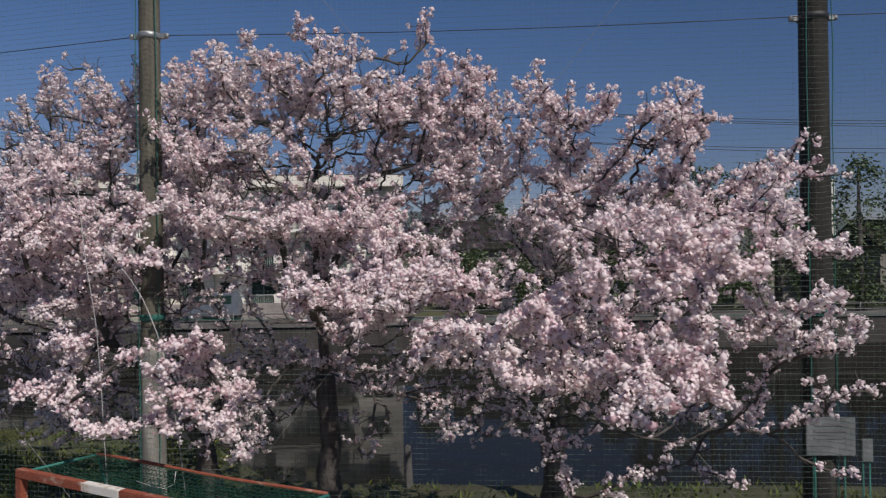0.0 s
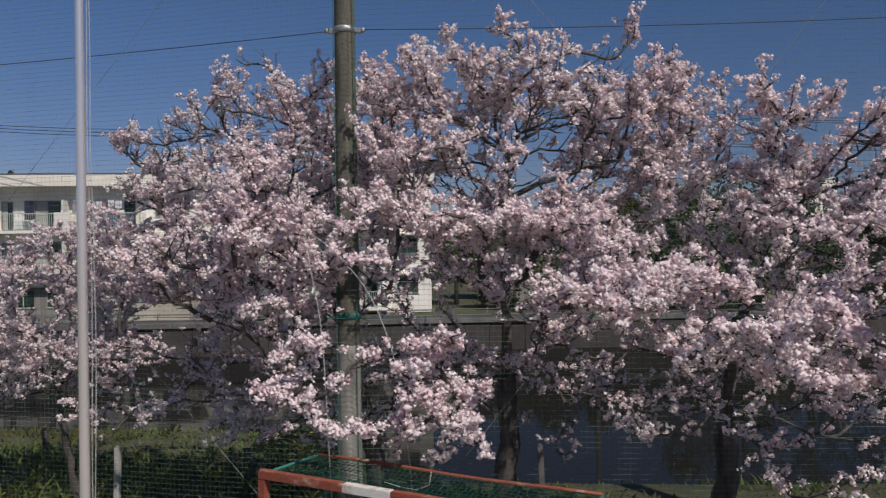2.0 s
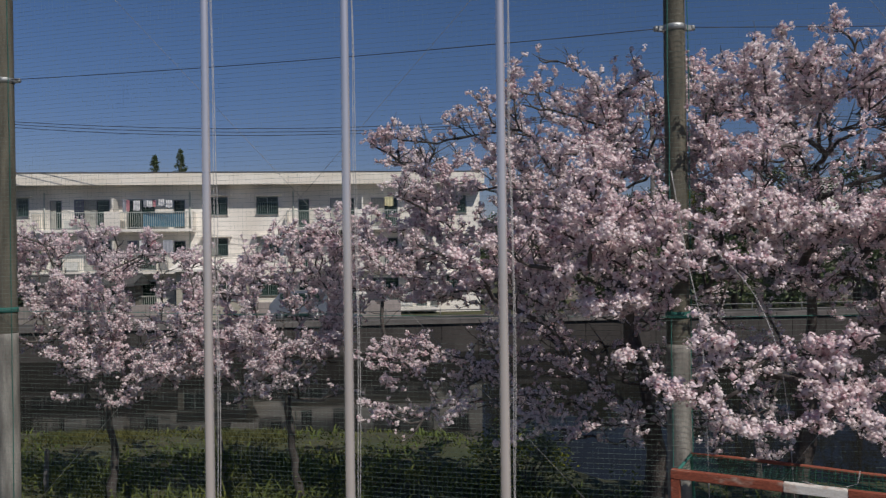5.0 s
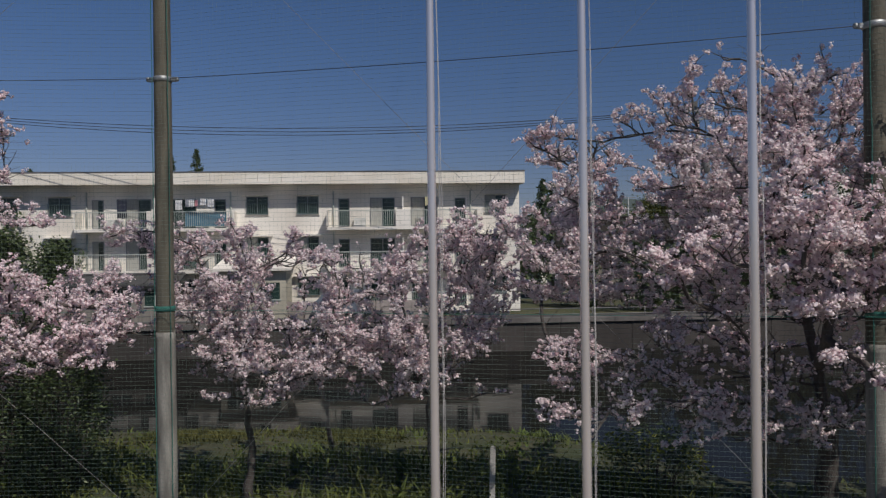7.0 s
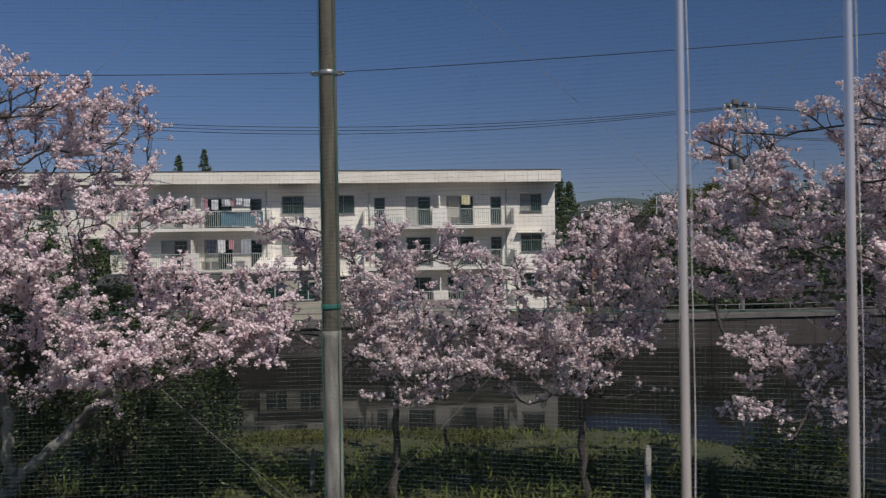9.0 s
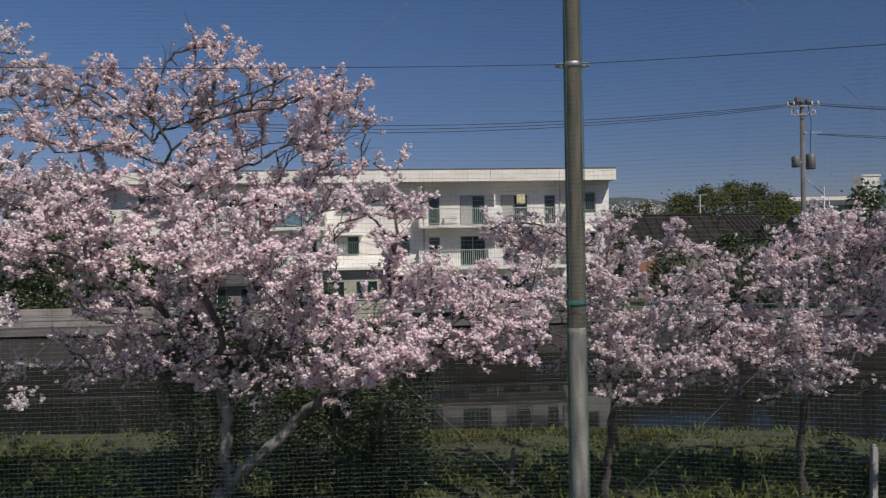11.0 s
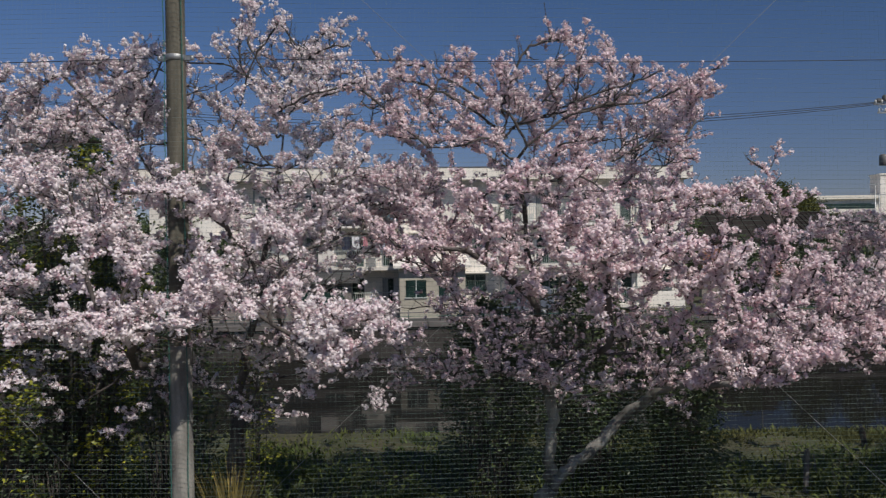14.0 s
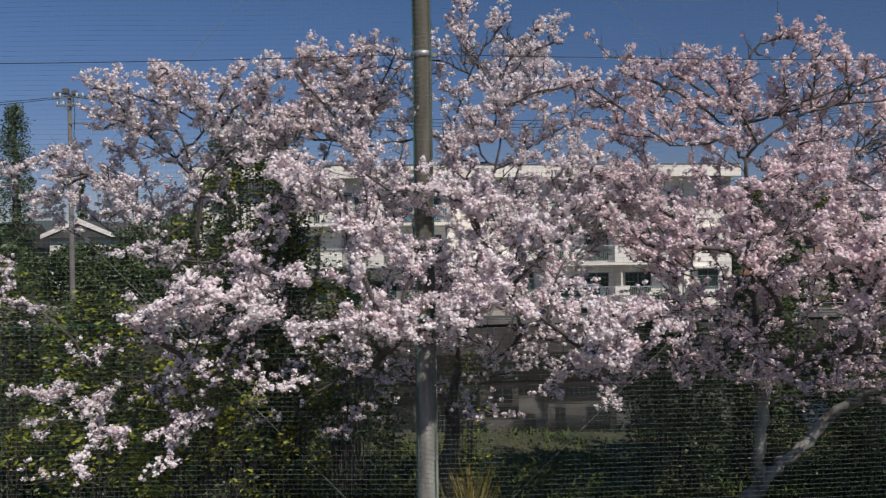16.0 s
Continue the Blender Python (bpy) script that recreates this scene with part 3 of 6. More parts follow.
TREES = [
    dict(base=(0.9, 11.0, 0.1), fork=(0.8, 10.3, 1.9), seed=11, inner=70, airiness=0.12, skirt=44, trunk_radius=0.17, bark=BARK, fill=195,
         arms=[[(1.29, 9.0, 4.7), (0.91, 8.7, 5.41), (0.59, 8.4, 5.96)],
               [(0.92, 8.8, 5.4), (1.11, 8.55, 5.57), (1.35, 8.3, 5.71)],
               [(1.68, 9.0, 5.02), (1.9, 8.5, 5.39), (2.16, 8.0, 5.77)],
               [(2.18, 8.5, 4.41), (2.67, 8.13, 4.77), (2.9, 7.77, 4.88), (2.9, 7.4, 5.13)],
               [(2.24, 8.8, 5.05), (2.02, 8.4, 5.32), (2.27, 8.0, 5.51)]],
         label='old cherry tree in full blossom leaning over the net',
         leaders=[(0.7, 9.8, 3.0), (0.9, 9.2, 4.0)],
         crown=[(0.6, 8.3, 5.9), (0.9, 8.4, 5.6), (1.3, 8.3, 5.7), (1.6, 8.2, 5.5), (1.8, 8.0, 5.7), (2.2, 8.0, 5.7), (2.3, 8.2, 5.5), (1.5,
                8.6, 5.3), (1.0, 9.0, 5.4), (0.7, 9.5, 5.2), (2.0, 8.2, 5.1), (2.3, 8.0, 5.0), (1.3, 9.0, 4.9), (0.5, 10.0, 4.9), (0.1, 9.5,
                4.5), (0.6, 9.0, 4.3), (1.8, 8.5, 4.8), (2.2, 7.8, 4.7), (2.6, 7.5, 5.0), (2.8, 7.4, 4.9), (3.0, 7.3, 5.0), (2.7, 7.2, 4.6),
                (2.3, 7.3, 4.6), (2.7, 6.8, 4.1), (3.2, 7.0, 4.2), (3.1, 6.8, 3.4), ],
         front=[(0.9, 6.1, 4.4), (0.7, 6.2, 4.2), (0.8, 6.1, 4.0), (1.1, 6.2, 4.1), (1.5, 6.2, 4.3), (1.7, 6.2, 4.3), (1.9, 6.2, 4.3), (2.4,
                6.4, 4.2), (2.1, 6.3, 4.0), (1.5, 6.2, 4.0), (1.7, 6.2, 3.8), (0.9, 6.0, 3.7), (0.4, 6.4, 3.7), (0.6, 6.2,
                3.5), (-0.1, 6.5, 3.5), (-0.4, 6.8, 3.4), (-0.6, 6.9, 3.2), (-0.0, 6.4, 3.3), (0.3, 6.2, 3.1), (0.8, 5.9, 3.3), (1.2, 5.9,
                3.3), (1.5, 5.9, 3.2), (1.8, 6.0, 3.0), (1.4, 5.8, 3.0), (0.9, 5.7, 2.9), (1.2, 5.8, 3.1), (1.0, 5.8, 3.1)],
         side=[(0.6, 8.8, 5.1), (0.9, 8.6, 4.9), (1.2, 8.6, 5.0), (1.5, 8.4, 4.8), (1.8, 8.3, 4.9), (0.8, 8.2, 4.5), (1.1, 7.8, 4.3), (1.4, 7.8, 4.3), (1.8, 7.8, 4.5), (0.5, 8.6, 4.7), (2.2, 8.2, 4.8), (1.4, 8.3, 4.6)],
         low=[(2.7, 7.5, 3.1), (3.1, 7.5, 2.9), (3.4, 7.5, 2.8), (3.7, 7.6, 2.8), (2.5, 7.5, 2.7), (2.2, 8.0, 2.3), (2.0, 8.0, 2.0), (2.8,
              8.0, 2.3), (2.5, 8.0, 1.8), (3.5, 8.0, 1.9), (3.2, 7.6, 2.6), (0.8, 8.4, 1.8), (0.9, 8.5, 1.5), (0.7, 8.2, 2.1), (1.0, 8.0,
              2.3), (-0.1, 9.0, 2.0), (0.5, 8.8, 2.1)]),
    dict(base=(-2.3, 10.4, 0.1), fork=(-2.1, 9.8, 2.6), seed=12, inner=150, airiness=0.08, skirt=76, trunk_radius=0.17, bark=BARK, fill=450,
         hang=[(-3.5, 9.3, 4.2), (-3.2, 9.3, 3.9), (-2.9, 9.3, 4.2), (-2.6, 9.3, 3.8), (-2.4, 9.3, 4.0), (-3.3, 9.3, 3.6), (-2.9, 9.3, 3.5), (-2.2, 9.3, 3.7), (-3.6, 9.3, 3.8), (-3.2, 9.3, 4.4), (-2.0, 9.3, 3.8), (-2.8, 9.3, 4.4)],
         arms=[[(-2.12, 9.5, 5.11), (-1.92, 9.5, 5.51), (-1.99, 9.5, 5.99), (-2.15, 9.5, 6.27)],
               [(-1.94, 9.4, 5.54), (-1.81, 9.3, 5.63), (-1.23, 9.2, 5.8), (-1.19, 9.1, 5.96), (-1.13, 9.0, 6.25)],
               [(-1.94, 9.4, 5.58), (-1.33, 9.2, 5.66), (-0.9, 9.0, 5.66), (-0.08, 8.8, 5.96)],
               [(-2.05, 9.5, 5.14), (-1.88, 9.38, 5.25), (-1.68, 9.25, 5.37), (-0.86, 9.12, 5.2), (-0.06, 9.0, 5.16)],
               [(-2.04, 9.5, 5.35), (-2.53, 9.37, 5.73), (-3.02, 9.23, 5.84), (-3.43, 9.1, 6.13)],
               [(-2.16, 9.5, 5.19), (-2.7, 9.33, 5.26), (-3.26, 9.17, 5.3), (-3.78, 9.0, 5.36)],
               [(-1.58, 9.5, 4.72), (-1.32, 9.43, 4.94), (-1.18, 9.37, 5.36), (-1.09, 9.3, 5.61)]],
         label='tall spreading cherry tree in full pale pink blossom',
         leaders=[(-2.1, 9.4, 4.4), (-2.0, 9.2, 5.4), (-2.1, 9.4, 5.2), (-2.6, 9.1, 5.7), (-3.4, 8.9, 5.8), (-2.2, 9.1, 5.9), (-2.5, 8.9, 6.2), (-1.7, 9.1, 5.6), (-0.7, 8.9, 5.6), (-0.8, 9.0, 5.2)],
         crown=[(-3.1, 8.8, 6.7), (-2.8, 8.8, 6.8), (-2.2, 8.8, 6.8), (-1.9, 8.8, 6.7), (-1.6, 8.8, 6.6), (-1.3, 8.7, 6.5), (-0.9, 8.7,
                6.4), (-0.6, 8.8, 6.7), (-0.3, 8.8, 6.4), (-0.1, 9.0, 6.2), (0.4, 9.2, 6.3), (0.5, 9.3, 5.8), (0.1, 8.8, 5.7), (-3.6, 9.2,
                6.5), (-3.8, 9.0, 6.2), (-3.0, 8.7, 6.2), (-2.5, 8.7, 6.4), (-1.9, 8.6, 6.2), (-1.4, 8.5, 6.0), (-1.0, 8.5, 5.8), (-0.5,
                8.6, 5.8), (-3.3, 8.8, 5.8), (-2.7, 8.6, 5.5), (-1.3, 8.6, 5.4), (-3.4, 8.5, 5.3), (-2.5, 8.8, 5.1), (0.3, 9.2, 5.1), (-0.3,
                9.0, 5.2)],
         front=[(-2.8, 8.2, 4.6), (-1.9, 8.2, 4.6), (-1.5, 8.4, 4.6), (-2.3, 8.3, 4.5), (-1.1, 8.6, 4.7), (-3.2, 8.2, 4.5), (-3.5, 8.3,
                4.7), (-1.8, 7.0, 3.8), (-1.4, 7.0, 3.7), (-1.1, 7.1, 3.7), (-0.7, 7.3, 4.0), (-0.3, 7.2, 3.9), (-0.0, 7.2, 3.8), (-1.2,
                8.0, 4.2), (-0.8, 8.4, 4.3), (-0.1, 9.0, 4.7)],
         low=[(-2.1, 9.5, 2.8), (-1.7, 9.3, 2.8), (-2.6, 9.5, 2.8), (-1.2, 9.0, 2.8), (-3.0, 9.5, 3.0), (-3.4, 9.5, 3.4), (-1.8, 9.3, 3.1)]),
    dict(base=(-3.9, 10.7, 0.1), fork=(-4.0, 10.2, 1.9), seed=13, inner=80, airiness=0.3, skirt=84, trunk_radius=0.17, bark=BARK, fill=390,
         tier=[(-4.2, 7.3, 3.4), (-3.9, 7.2, 3.3), (-3.5, 7.2, 3.2), (-3.2, 7.1, 3.1), (-2.7, 7.1, 3.4), (-2.9, 7.1, 3.3), (-4.4, 7.5, 2.8), (-4.2, 7.3, 2.8), (-3.8, 7.2, 2.5), (-3.5, 7.2, 2.5), (-3.1, 7.2, 2.5), (-2.4, 7.4, 2.3), (-2.7, 7.3, 2.5), (-3.0, 7.2, 2.9), (-2.6, 7.2, 2.6), (-3.2, 7.2, 2.7), (-4.1, 7.2, 3.3), (-3.9, 7.3, 3.4), (-3.5, 7.3, 3.2), (-3.1, 7.4, 3.3), (-2.7, 7.5, 3.2), (-4.4, 7.3, 2.9), (-4.0, 7.2, 2.8), (-2.6, 7.6, 2.8), (-3.7, 7.2, 2.5), (-3.2, 7.1, 2.6), (-2.5, 7.4, 2.4), (-2.3, 7.7, 2.7)],
         hang=[(-7.7, 10.3, 3.0), (-7.2, 10.3, 3.1), (-6.9, 10.3, 2.7), (-7.1, 10.3, 2.7), (-6.2, 10.3, 2.5), (-6.0, 10.3, 2.4), (-5.5, 10.3, 2.6), (-5.1, 10.3, 2.5), (-5.3, 10.3, 2.1), (-5.0, 10.3, 1.7), (-5.2, 10.3, 1.8), (-4.7, 10.3, 2.3), (-4.5, 10.3, 2.2), (-5.9, 10.3, 1.6), (-5.5, 10.3, 2.0), (-4.4, 10.3, 1.6), (-4.7, 10.3, 1.7), (-4.9, 10.3, 2.7), (-6.2, 10.3, 3.6), (-5.7, 10.3, 3.4), (-5.3, 10.3, 3.4), (-4.8, 10.3, 3.5), (-4.4, 10.3, 3.3), (-6.2, 10.3, 3.9)],
         side=[(-8.3, 11.2, 4.9), (-8.0, 11.0, 4.5), (-7.7, 11.0, 4.3), (-8.2, 11.2, 4.0), (-7.9, 11.0, 3.8), (-7.6, 11.0, 3.7), (-7.3, 10.9, 4.5), (-7.1, 10.9, 4.2), (-6.9, 10.8, 4.8), (-6.7, 10.6, 4.3), (-7.3, 11.0, 5.1), (-7.0, 10.9, 5.2), (-6.5, 10.6, 4.6), (-6.8, 10.8, 3.8), (-6.0, 11.2, 5.0), (-5.5, 11.2, 5.3), (-5.1, 11.2, 4.9), (-4.6, 11.2, 5.3), (-4.1, 11.2, 4.8), (-5.7, 11.0, 5.8), (-4.8, 11.0, 6.1), (-4.1, 11.0, 5.8)],
         arms=[[(-4.05, 9.8, 5.14), (-4.43, 9.67, 5.63), (-5.07, 9.53, 5.87), (-5.65, 9.4, 5.97)],
               [(-4.42, 9.0, 3.94), (-5.03, 8.77, 4.32), (-4.92, 8.53, 4.91), (-5.02, 8.3, 5.32)],
               [(-5.05, 9.0, 4.32), (-4.67, 8.6, 4.53), (-4.29, 8.2, 4.72)],
               [(-4.5, 10.0, 3.77), (-5.5, 10.3, 3.77), (-6.77, 10.6, 3.61)],
               [(-4.69, 9.8, 5.51), (-5.91, 10.2, 5.78), (-6.92, 10.6, 5.7), (-7.67, 11.0, 5.94)],
               [(-4.12, 9.7, 5.27), (-3.94, 9.65, 5.9), (-4.25, 9.6, 6.54)]],
         label='broad cherry tree with low blossoming branches by a pole',
         leaders=[(-4.3, 10.0, 3.6), (-4.8, 9.7, 4.8)],
         crown=[(-7.8, 11.2, 5.9), (-7.1, 11.0, 6.0), (-6.8, 10.8, 5.8), (-7.2, 10.8, 5.5), (-6.2, 10.0, 6.3), (-5.8, 9.8, 6.6), (-5.4, 9.7,
                6.7), (-5.2, 9.7, 6.7), (-4.8, 9.5, 6.4), (-4.3, 9.4, 6.6), (-4.2, 9.3, 6.4), (-6.1, 10.0, 5.9), (-5.6, 9.8, 5.8), (-5.9,
                9.5, 5.6), (-4.9, 9.6, 6.2), (-4.6, 9.5, 6.1), (-5.3, 8.8, 5.4), (-5.0, 8.2, 5.2), (-5.3, 8.4, 5.0), (-4.9, 8.0, 4.8),
                (-4.7, 8.0, 4.7), (-4.2, 7.9, 4.8), (-5.0, 8.0, 4.5), (-5.6, 8.8, 4.7), (-6.0, 9.5, 5.1), (-6.5, 10.0, 5.1), (-4.6, 9.2,
                5.5), (-4.3, 9.2, 5.8), (-3.5, 9.1, 6.3), (-3.6, 9.1, 5.7), (-3.3, 9.0, 5.4)],
         front=[(-6.6, 8.6, 4.2), (-6.0, 8.4, 4.3), (-5.8, 8.4, 4.1), (-6.3, 8.7, 4.0), (-5.4, 8.3, 4.0), (-5.0, 8.3, 4.0), (-4.6, 8.5, 3.7), (-5.1, 8.4, 3.5), (-6.0, 9.0, 3.6), (-4.1, 8.0, 4.0), (-3.7, 7.8, 4.1), (-3.4, 7.7, 4.1), (-3.8, 8.0, 4.5), (-3.3, 8.2, 4.7), (-4.3, 8.0, 4.1)],
         low=[(-7.3, 10.5, 2.9), (-6.8, 10.3, 2.7), (-6.1, 10.0, 2.6), (-5.8, 9.8, 2.3), (-5.6, 9.6, 2.1), (-5.1, 9.6, 2.7), (-4.8, 9.5,
              2.8), (-4.9, 9.5, 2.4), (-5.6, 9.4, 1.9), (-5.1, 9.4, 1.9), (-6.0, 10.0, 2.9), (-5.4, 9.8, 2.8), (-7.0, 9.5, 4.3), (-5.6, 9.0,
              3.4), (-4.4, 9.4, 2.8), (-4.5, 9.3, 2.1), (-7.4, 10.5, 5.0)]),
    dict(base=(-18.4, 11.9, 0.0), fork=(-18.3, 11.7, 0.62), seed=16, petal=PINK_BLOSSOM, airiness=0.5, skirt_low=2.2, inner=130, skirt=90, lead=0.072, trunk_radius=0.17, bark=PALE_BARK, fill=480,
         arms=[[(-18.98, 10.7, 5.85), (-18.97, 10.67, 6.1), (-19.25, 10.63, 6.42), (-19.6, 10.6, 6.78)],
               [(-18.98, 10.7, 5.81), (-19.35, 10.6, 6.14), (-20.04, 10.5, 6.5), (-20.55, 10.4, 6.61)],
               [(-18.94, 10.7, 5.84), (-18.79, 10.62, 5.98), (-18.53, 10.55, 6.16), (-18.12, 10.47, 6.58), (-17.78, 10.4, 6.75)],
               [(-18.79, 10.7, 5.96), (-18.31, 10.6, 6.1), (-17.95, 10.5, 6.27), (-17.38, 10.4, 6.43), (-16.91, 10.3, 6.57)],
               [(-18.42, 10.7, 6.08), (-18.09, 10.57, 6.13), (-17.07, 10.45, 6.21), (-16.56, 10.32, 6.39), (-16.19, 10.2, 6.57)],
               [(-18.44, 10.7, 5.13), (-17.74, 10.62, 5.39), (-17.29, 10.55, 5.55), (-16.86, 10.47, 5.79), (-16.56, 10.4, 5.99)],
               [(-18.96, 10.6, 6.3), (-18.75, 10.63, 6.86), (-18.52, 10.67, 7.08), (-17.89, 10.7, 7.14)],
               [(-18.97, 10.7, 6.11), (-19.03, 10.7, 6.56), (-18.96, 10.7, 6.87)]],
         boughs=[[(-18.20, 11.70, 0.75), (-17.75, 11.76, 1.12), (-17.15, 11.80, 1.69), (-16.60, 11.55, 2.15), (-15.80, 11.10, 2.80)], [(-18.32, 11.66, 0.9), (-18.30, 11.55, 1.9), (-18.55, 11.2, 3.2)]],
         label='large cherry tree with pale forked trunk in full blossom',
         leaders=[(-18.3, 11.6, 1.7), (-18.5, 11.2, 3.2), (-18.7, 10.8, 4.6), (-18.8, 10.7, 5.5), (-18.9, 10.7, 5.5), (-18.9, 10.6, 6.1), (-19.8, 10.5, 6.6), (-18.2, 10.5, 6.0), (-17.5, 10.5, 6.2)],
         crown=[(-18.6, 10.7, 7.0), (-18.3, 10.6, 7.3), (-17.9, 10.6, 7.2), (-17.5, 10.6, 7.0), (-17.1, 10.7, 6.9), (-16.6, 11.0, 6.8),
                (-16.0, 11.8, 6.9), (-16.4, 11.5, 6.5), (-16.2, 11.3, 6.2), (-16.5, 11.0, 5.8), (-17.0, 10.8, 6.5), (-16.8, 10.7, 6.0),
                (-17.5, 10.5, 6.5), (-18.0, 10.4, 6.5), (-18.9, 10.5, 6.6), (-19.4, 10.5, 7.0), (-19.7, 10.4, 6.9), (-20.2, 10.5, 6.9),
                (-20.6, 10.6, 7.0), (-21.0, 10.6, 6.6), (-20.0, 10.4, 6.4), (-19.4, 10.4, 6.3), (-20.5, 10.3, 6.2), (-17.3, 10.3, 5.6),
                (-16.5, 10.2, 5.5), (-17.7, 10.0, 5.8), (-18.3, 10.2, 5.7), (-19.2, 10.0, 5.8), (-20.0, 10.0, 5.7), (-15.8, 10.3, 5.5),
                (-15.5, 10.3, 5.2), (-15.0, 10.2, 5.0)],
         front=[(-16.0, 9.6, 5.0), (-16.4, 9.3, 4.9), (-16.8, 9.2, 4.9), (-17.3, 9.2, 5.0), (-17.8, 9.1, 4.9), (-18.3, 9.3, 5.2), (-18.9,
                9.4, 5.2), (-19.5, 9.4, 5.0), (-15.8, 9.6, 4.7), (-16.2, 9.2, 4.3), (-16.7, 9.1, 4.3), (-17.3, 9.1, 4.4), (-17.9, 9.0, 4.5),
                (-18.5, 9.1, 4.7), (-19.2, 9.2, 4.6), (-19.9, 9.4, 4.7), (-20.2, 9.4, 4.3), (-19.6, 9.2, 4.3), (-18.4, 9.0, 4.2), (-17.9, 9.0, 4.1), (-17.3, 9.1, 4.1), (-16.5, 9.3, 3.9), (-16.0, 9.5, 3.3),
                (-16.2, 9.4, 3.3), (-15.6, 9.4, 2.9), (-15.1, 9.5, 2.9), (-15.7, 9.5, 2.6)],
         side=[(-21.0, 10.2, 5.1), (-20.7, 10.2, 5.3), (-20.3, 10.2, 5.0), (-20.0, 10.4, 5.3), (-20.7, 9.8, 4.7), (-20.3, 9.6, 4.4), (-20.9, 10.4, 5.4), (-20.0, 9.6, 4.7), (-15.6, 10.4, 3.7), (-15.1, 10.4, 3.6), (-14.5, 10.4, 3.6), (-14.0, 10.4, 3.6), (-13.6, 10.2, 3.3), (-14.8, 10.0, 3.3), (-15.3, 10.0, 3.4), (-13.7, 10.2, 2.9), (-13.4, 10.4, 3.7),
               (-14.5, 10.6, 4.0), (-13.8, 10.8, 4.1), (-15.5, 10.0, 4.3), (-15.0, 10.0, 4.2), (-20.9, 10.6, 6.7), (-20.5, 10.6, 6.8), (-21.2, 10.6, 6.6)],
         low=[(-14.6, 10.2, 2.8), (-14.3, 10.3, 2.7), (-13.6, 10.4, 2.7), (-14.2, 10.0, 3.1), (-20.1, 10.5, 2.9), (-19.6, 10.4, 2.7), (-19.0, 10.3, 2.9), (-18.6, 10.2, 2.7), (-17.9, 10.0, 2.9), (-18.2, 10.2, 2.4),
              (-17.4, 10.0, 2.9), (-16.9, 10.2, 2.7), (-17.8, 10.6, 2.4), (-16.7, 10.5, 2.4), (-19.8, 10.5, 2.5), (-18.6, 10.2, 3.4)]),
    dict(base=(-22.9, 11.3, 0.0), fork=(-22.9, 11.1, 2.0), seed=17, petal=WHITE_BLOSSOM, airiness=0.5, inner=90, skirt=22, trunk_radius=0.14, bark=BARK, fill=420,
         arms=[[(-22.26, 11.0, 5.95), (-22.19, 11.07, 6.49), (-22.43, 11.15, 6.88), (-22.71, 11.22, 7.43), (-22.54, 11.3, 7.95)],
               [(-22.19, 11.1, 6.45), (-22.01, 11.2, 7.0), (-21.51, 11.3, 7.55)],
               [(-22.19, 11.0, 6.43), (-21.78, 11.0, 6.99), (-21.34, 11.0, 7.26)],
               [(-22.93, 11.0, 5.68), (-22.72, 10.83, 6.29), (-22.51, 10.67, 6.88), (-22.04, 10.5, 7.45)],
               [(-22.2, 10.8, 6.2), (-21.67, 10.55, 6.41), (-20.86, 10.3, 6.54)]],
         label='cherry tree with upright leaders in full blossom by a pole',
         leaders=[(-22.6, 11.1, 3.5), (-22.3, 11.0, 5.0), (-22.1, 11.0, 6.2)],
         crown=[(-22.9, 11.4, 7.8), (-22.8, 11.3, 7.6), (-22.2, 11.3, 7.7), (-22.0, 11.3, 7.4), (-21.5, 11.4, 7.6), (-21.2, 11.4, 7.4),
                (-21.7, 11.2, 7.2), (-21.2, 11.0, 6.7), (-24.0, 11.0, 7.3), (-23.6, 10.8, 7.1), (-24.1, 10.6, 6.9), (-24.5, 10.5, 6.9),
                (-25.0, 10.5, 7.0), (-23.7, 10.3, 6.5), (-24.3, 10.2, 6.3), (-23.0, 11.0, 7.1), (-22.5, 10.8, 6.8), (-22.6, 10.3, 6.2),
                (-22.1, 10.6, 6.4), (-21.6, 10.6, 6.3), (-21.1, 10.4, 6.0), (-20.8, 10.4, 5.8), (-20.2, 10.3, 5.6), (-21.3, 10.2, 5.6),
                (-21.9, 9.9, 5.6), (-22.5, 9.8, 5.5), (-23.0, 10.0, 5.9), (-21.5, 10.0, 5.2), (-21.0, 10.2, 5.4), (-23.6, 9.8, 5.8), (-24.1,
                9.6, 5.7)],
         front=[(-24.9, 8.9, 5.3), (-24.6, 8.8, 5.1), (-24.1, 8.7, 5.0), (-23.8, 8.7, 5.2), (-23.5, 8.6, 5.0), (-23.9, 8.6, 4.6), (-23.4,
                8.5, 4.7), (-23.0, 8.8, 5.0), (-22.6, 8.8, 4.8), (-22.2, 8.9, 4.9), (-23.0, 8.5, 4.4), (-22.7, 8.5, 4.1), (-22.4, 8.6, 4.2),
                (-22.0, 8.8, 4.3), (-21.9, 9.2, 4.6), (-21.5, 8.8, 4.2), (-21.4, 8.6, 3.9), (-21.7, 8.6, 3.8), (-22.1, 8.5, 3.7), (-22.5,
                8.5, 3.7), (-20.5, 8.6, 3.6), (-20.9, 8.6, 3.5), (-21.1, 8.5, 3.7), (-20.8, 8.5, 3.2), (-21.0, 8.5, 3.0), (-22.6, 8.5, 3.5),
                (-23.3, 8.5, 3.4), (-23.7, 8.4, 3.6), (-23.4, 8.4, 3.7), (-24.1, 8.3, 3.5), (-24.6, 8.2, 3.4)],
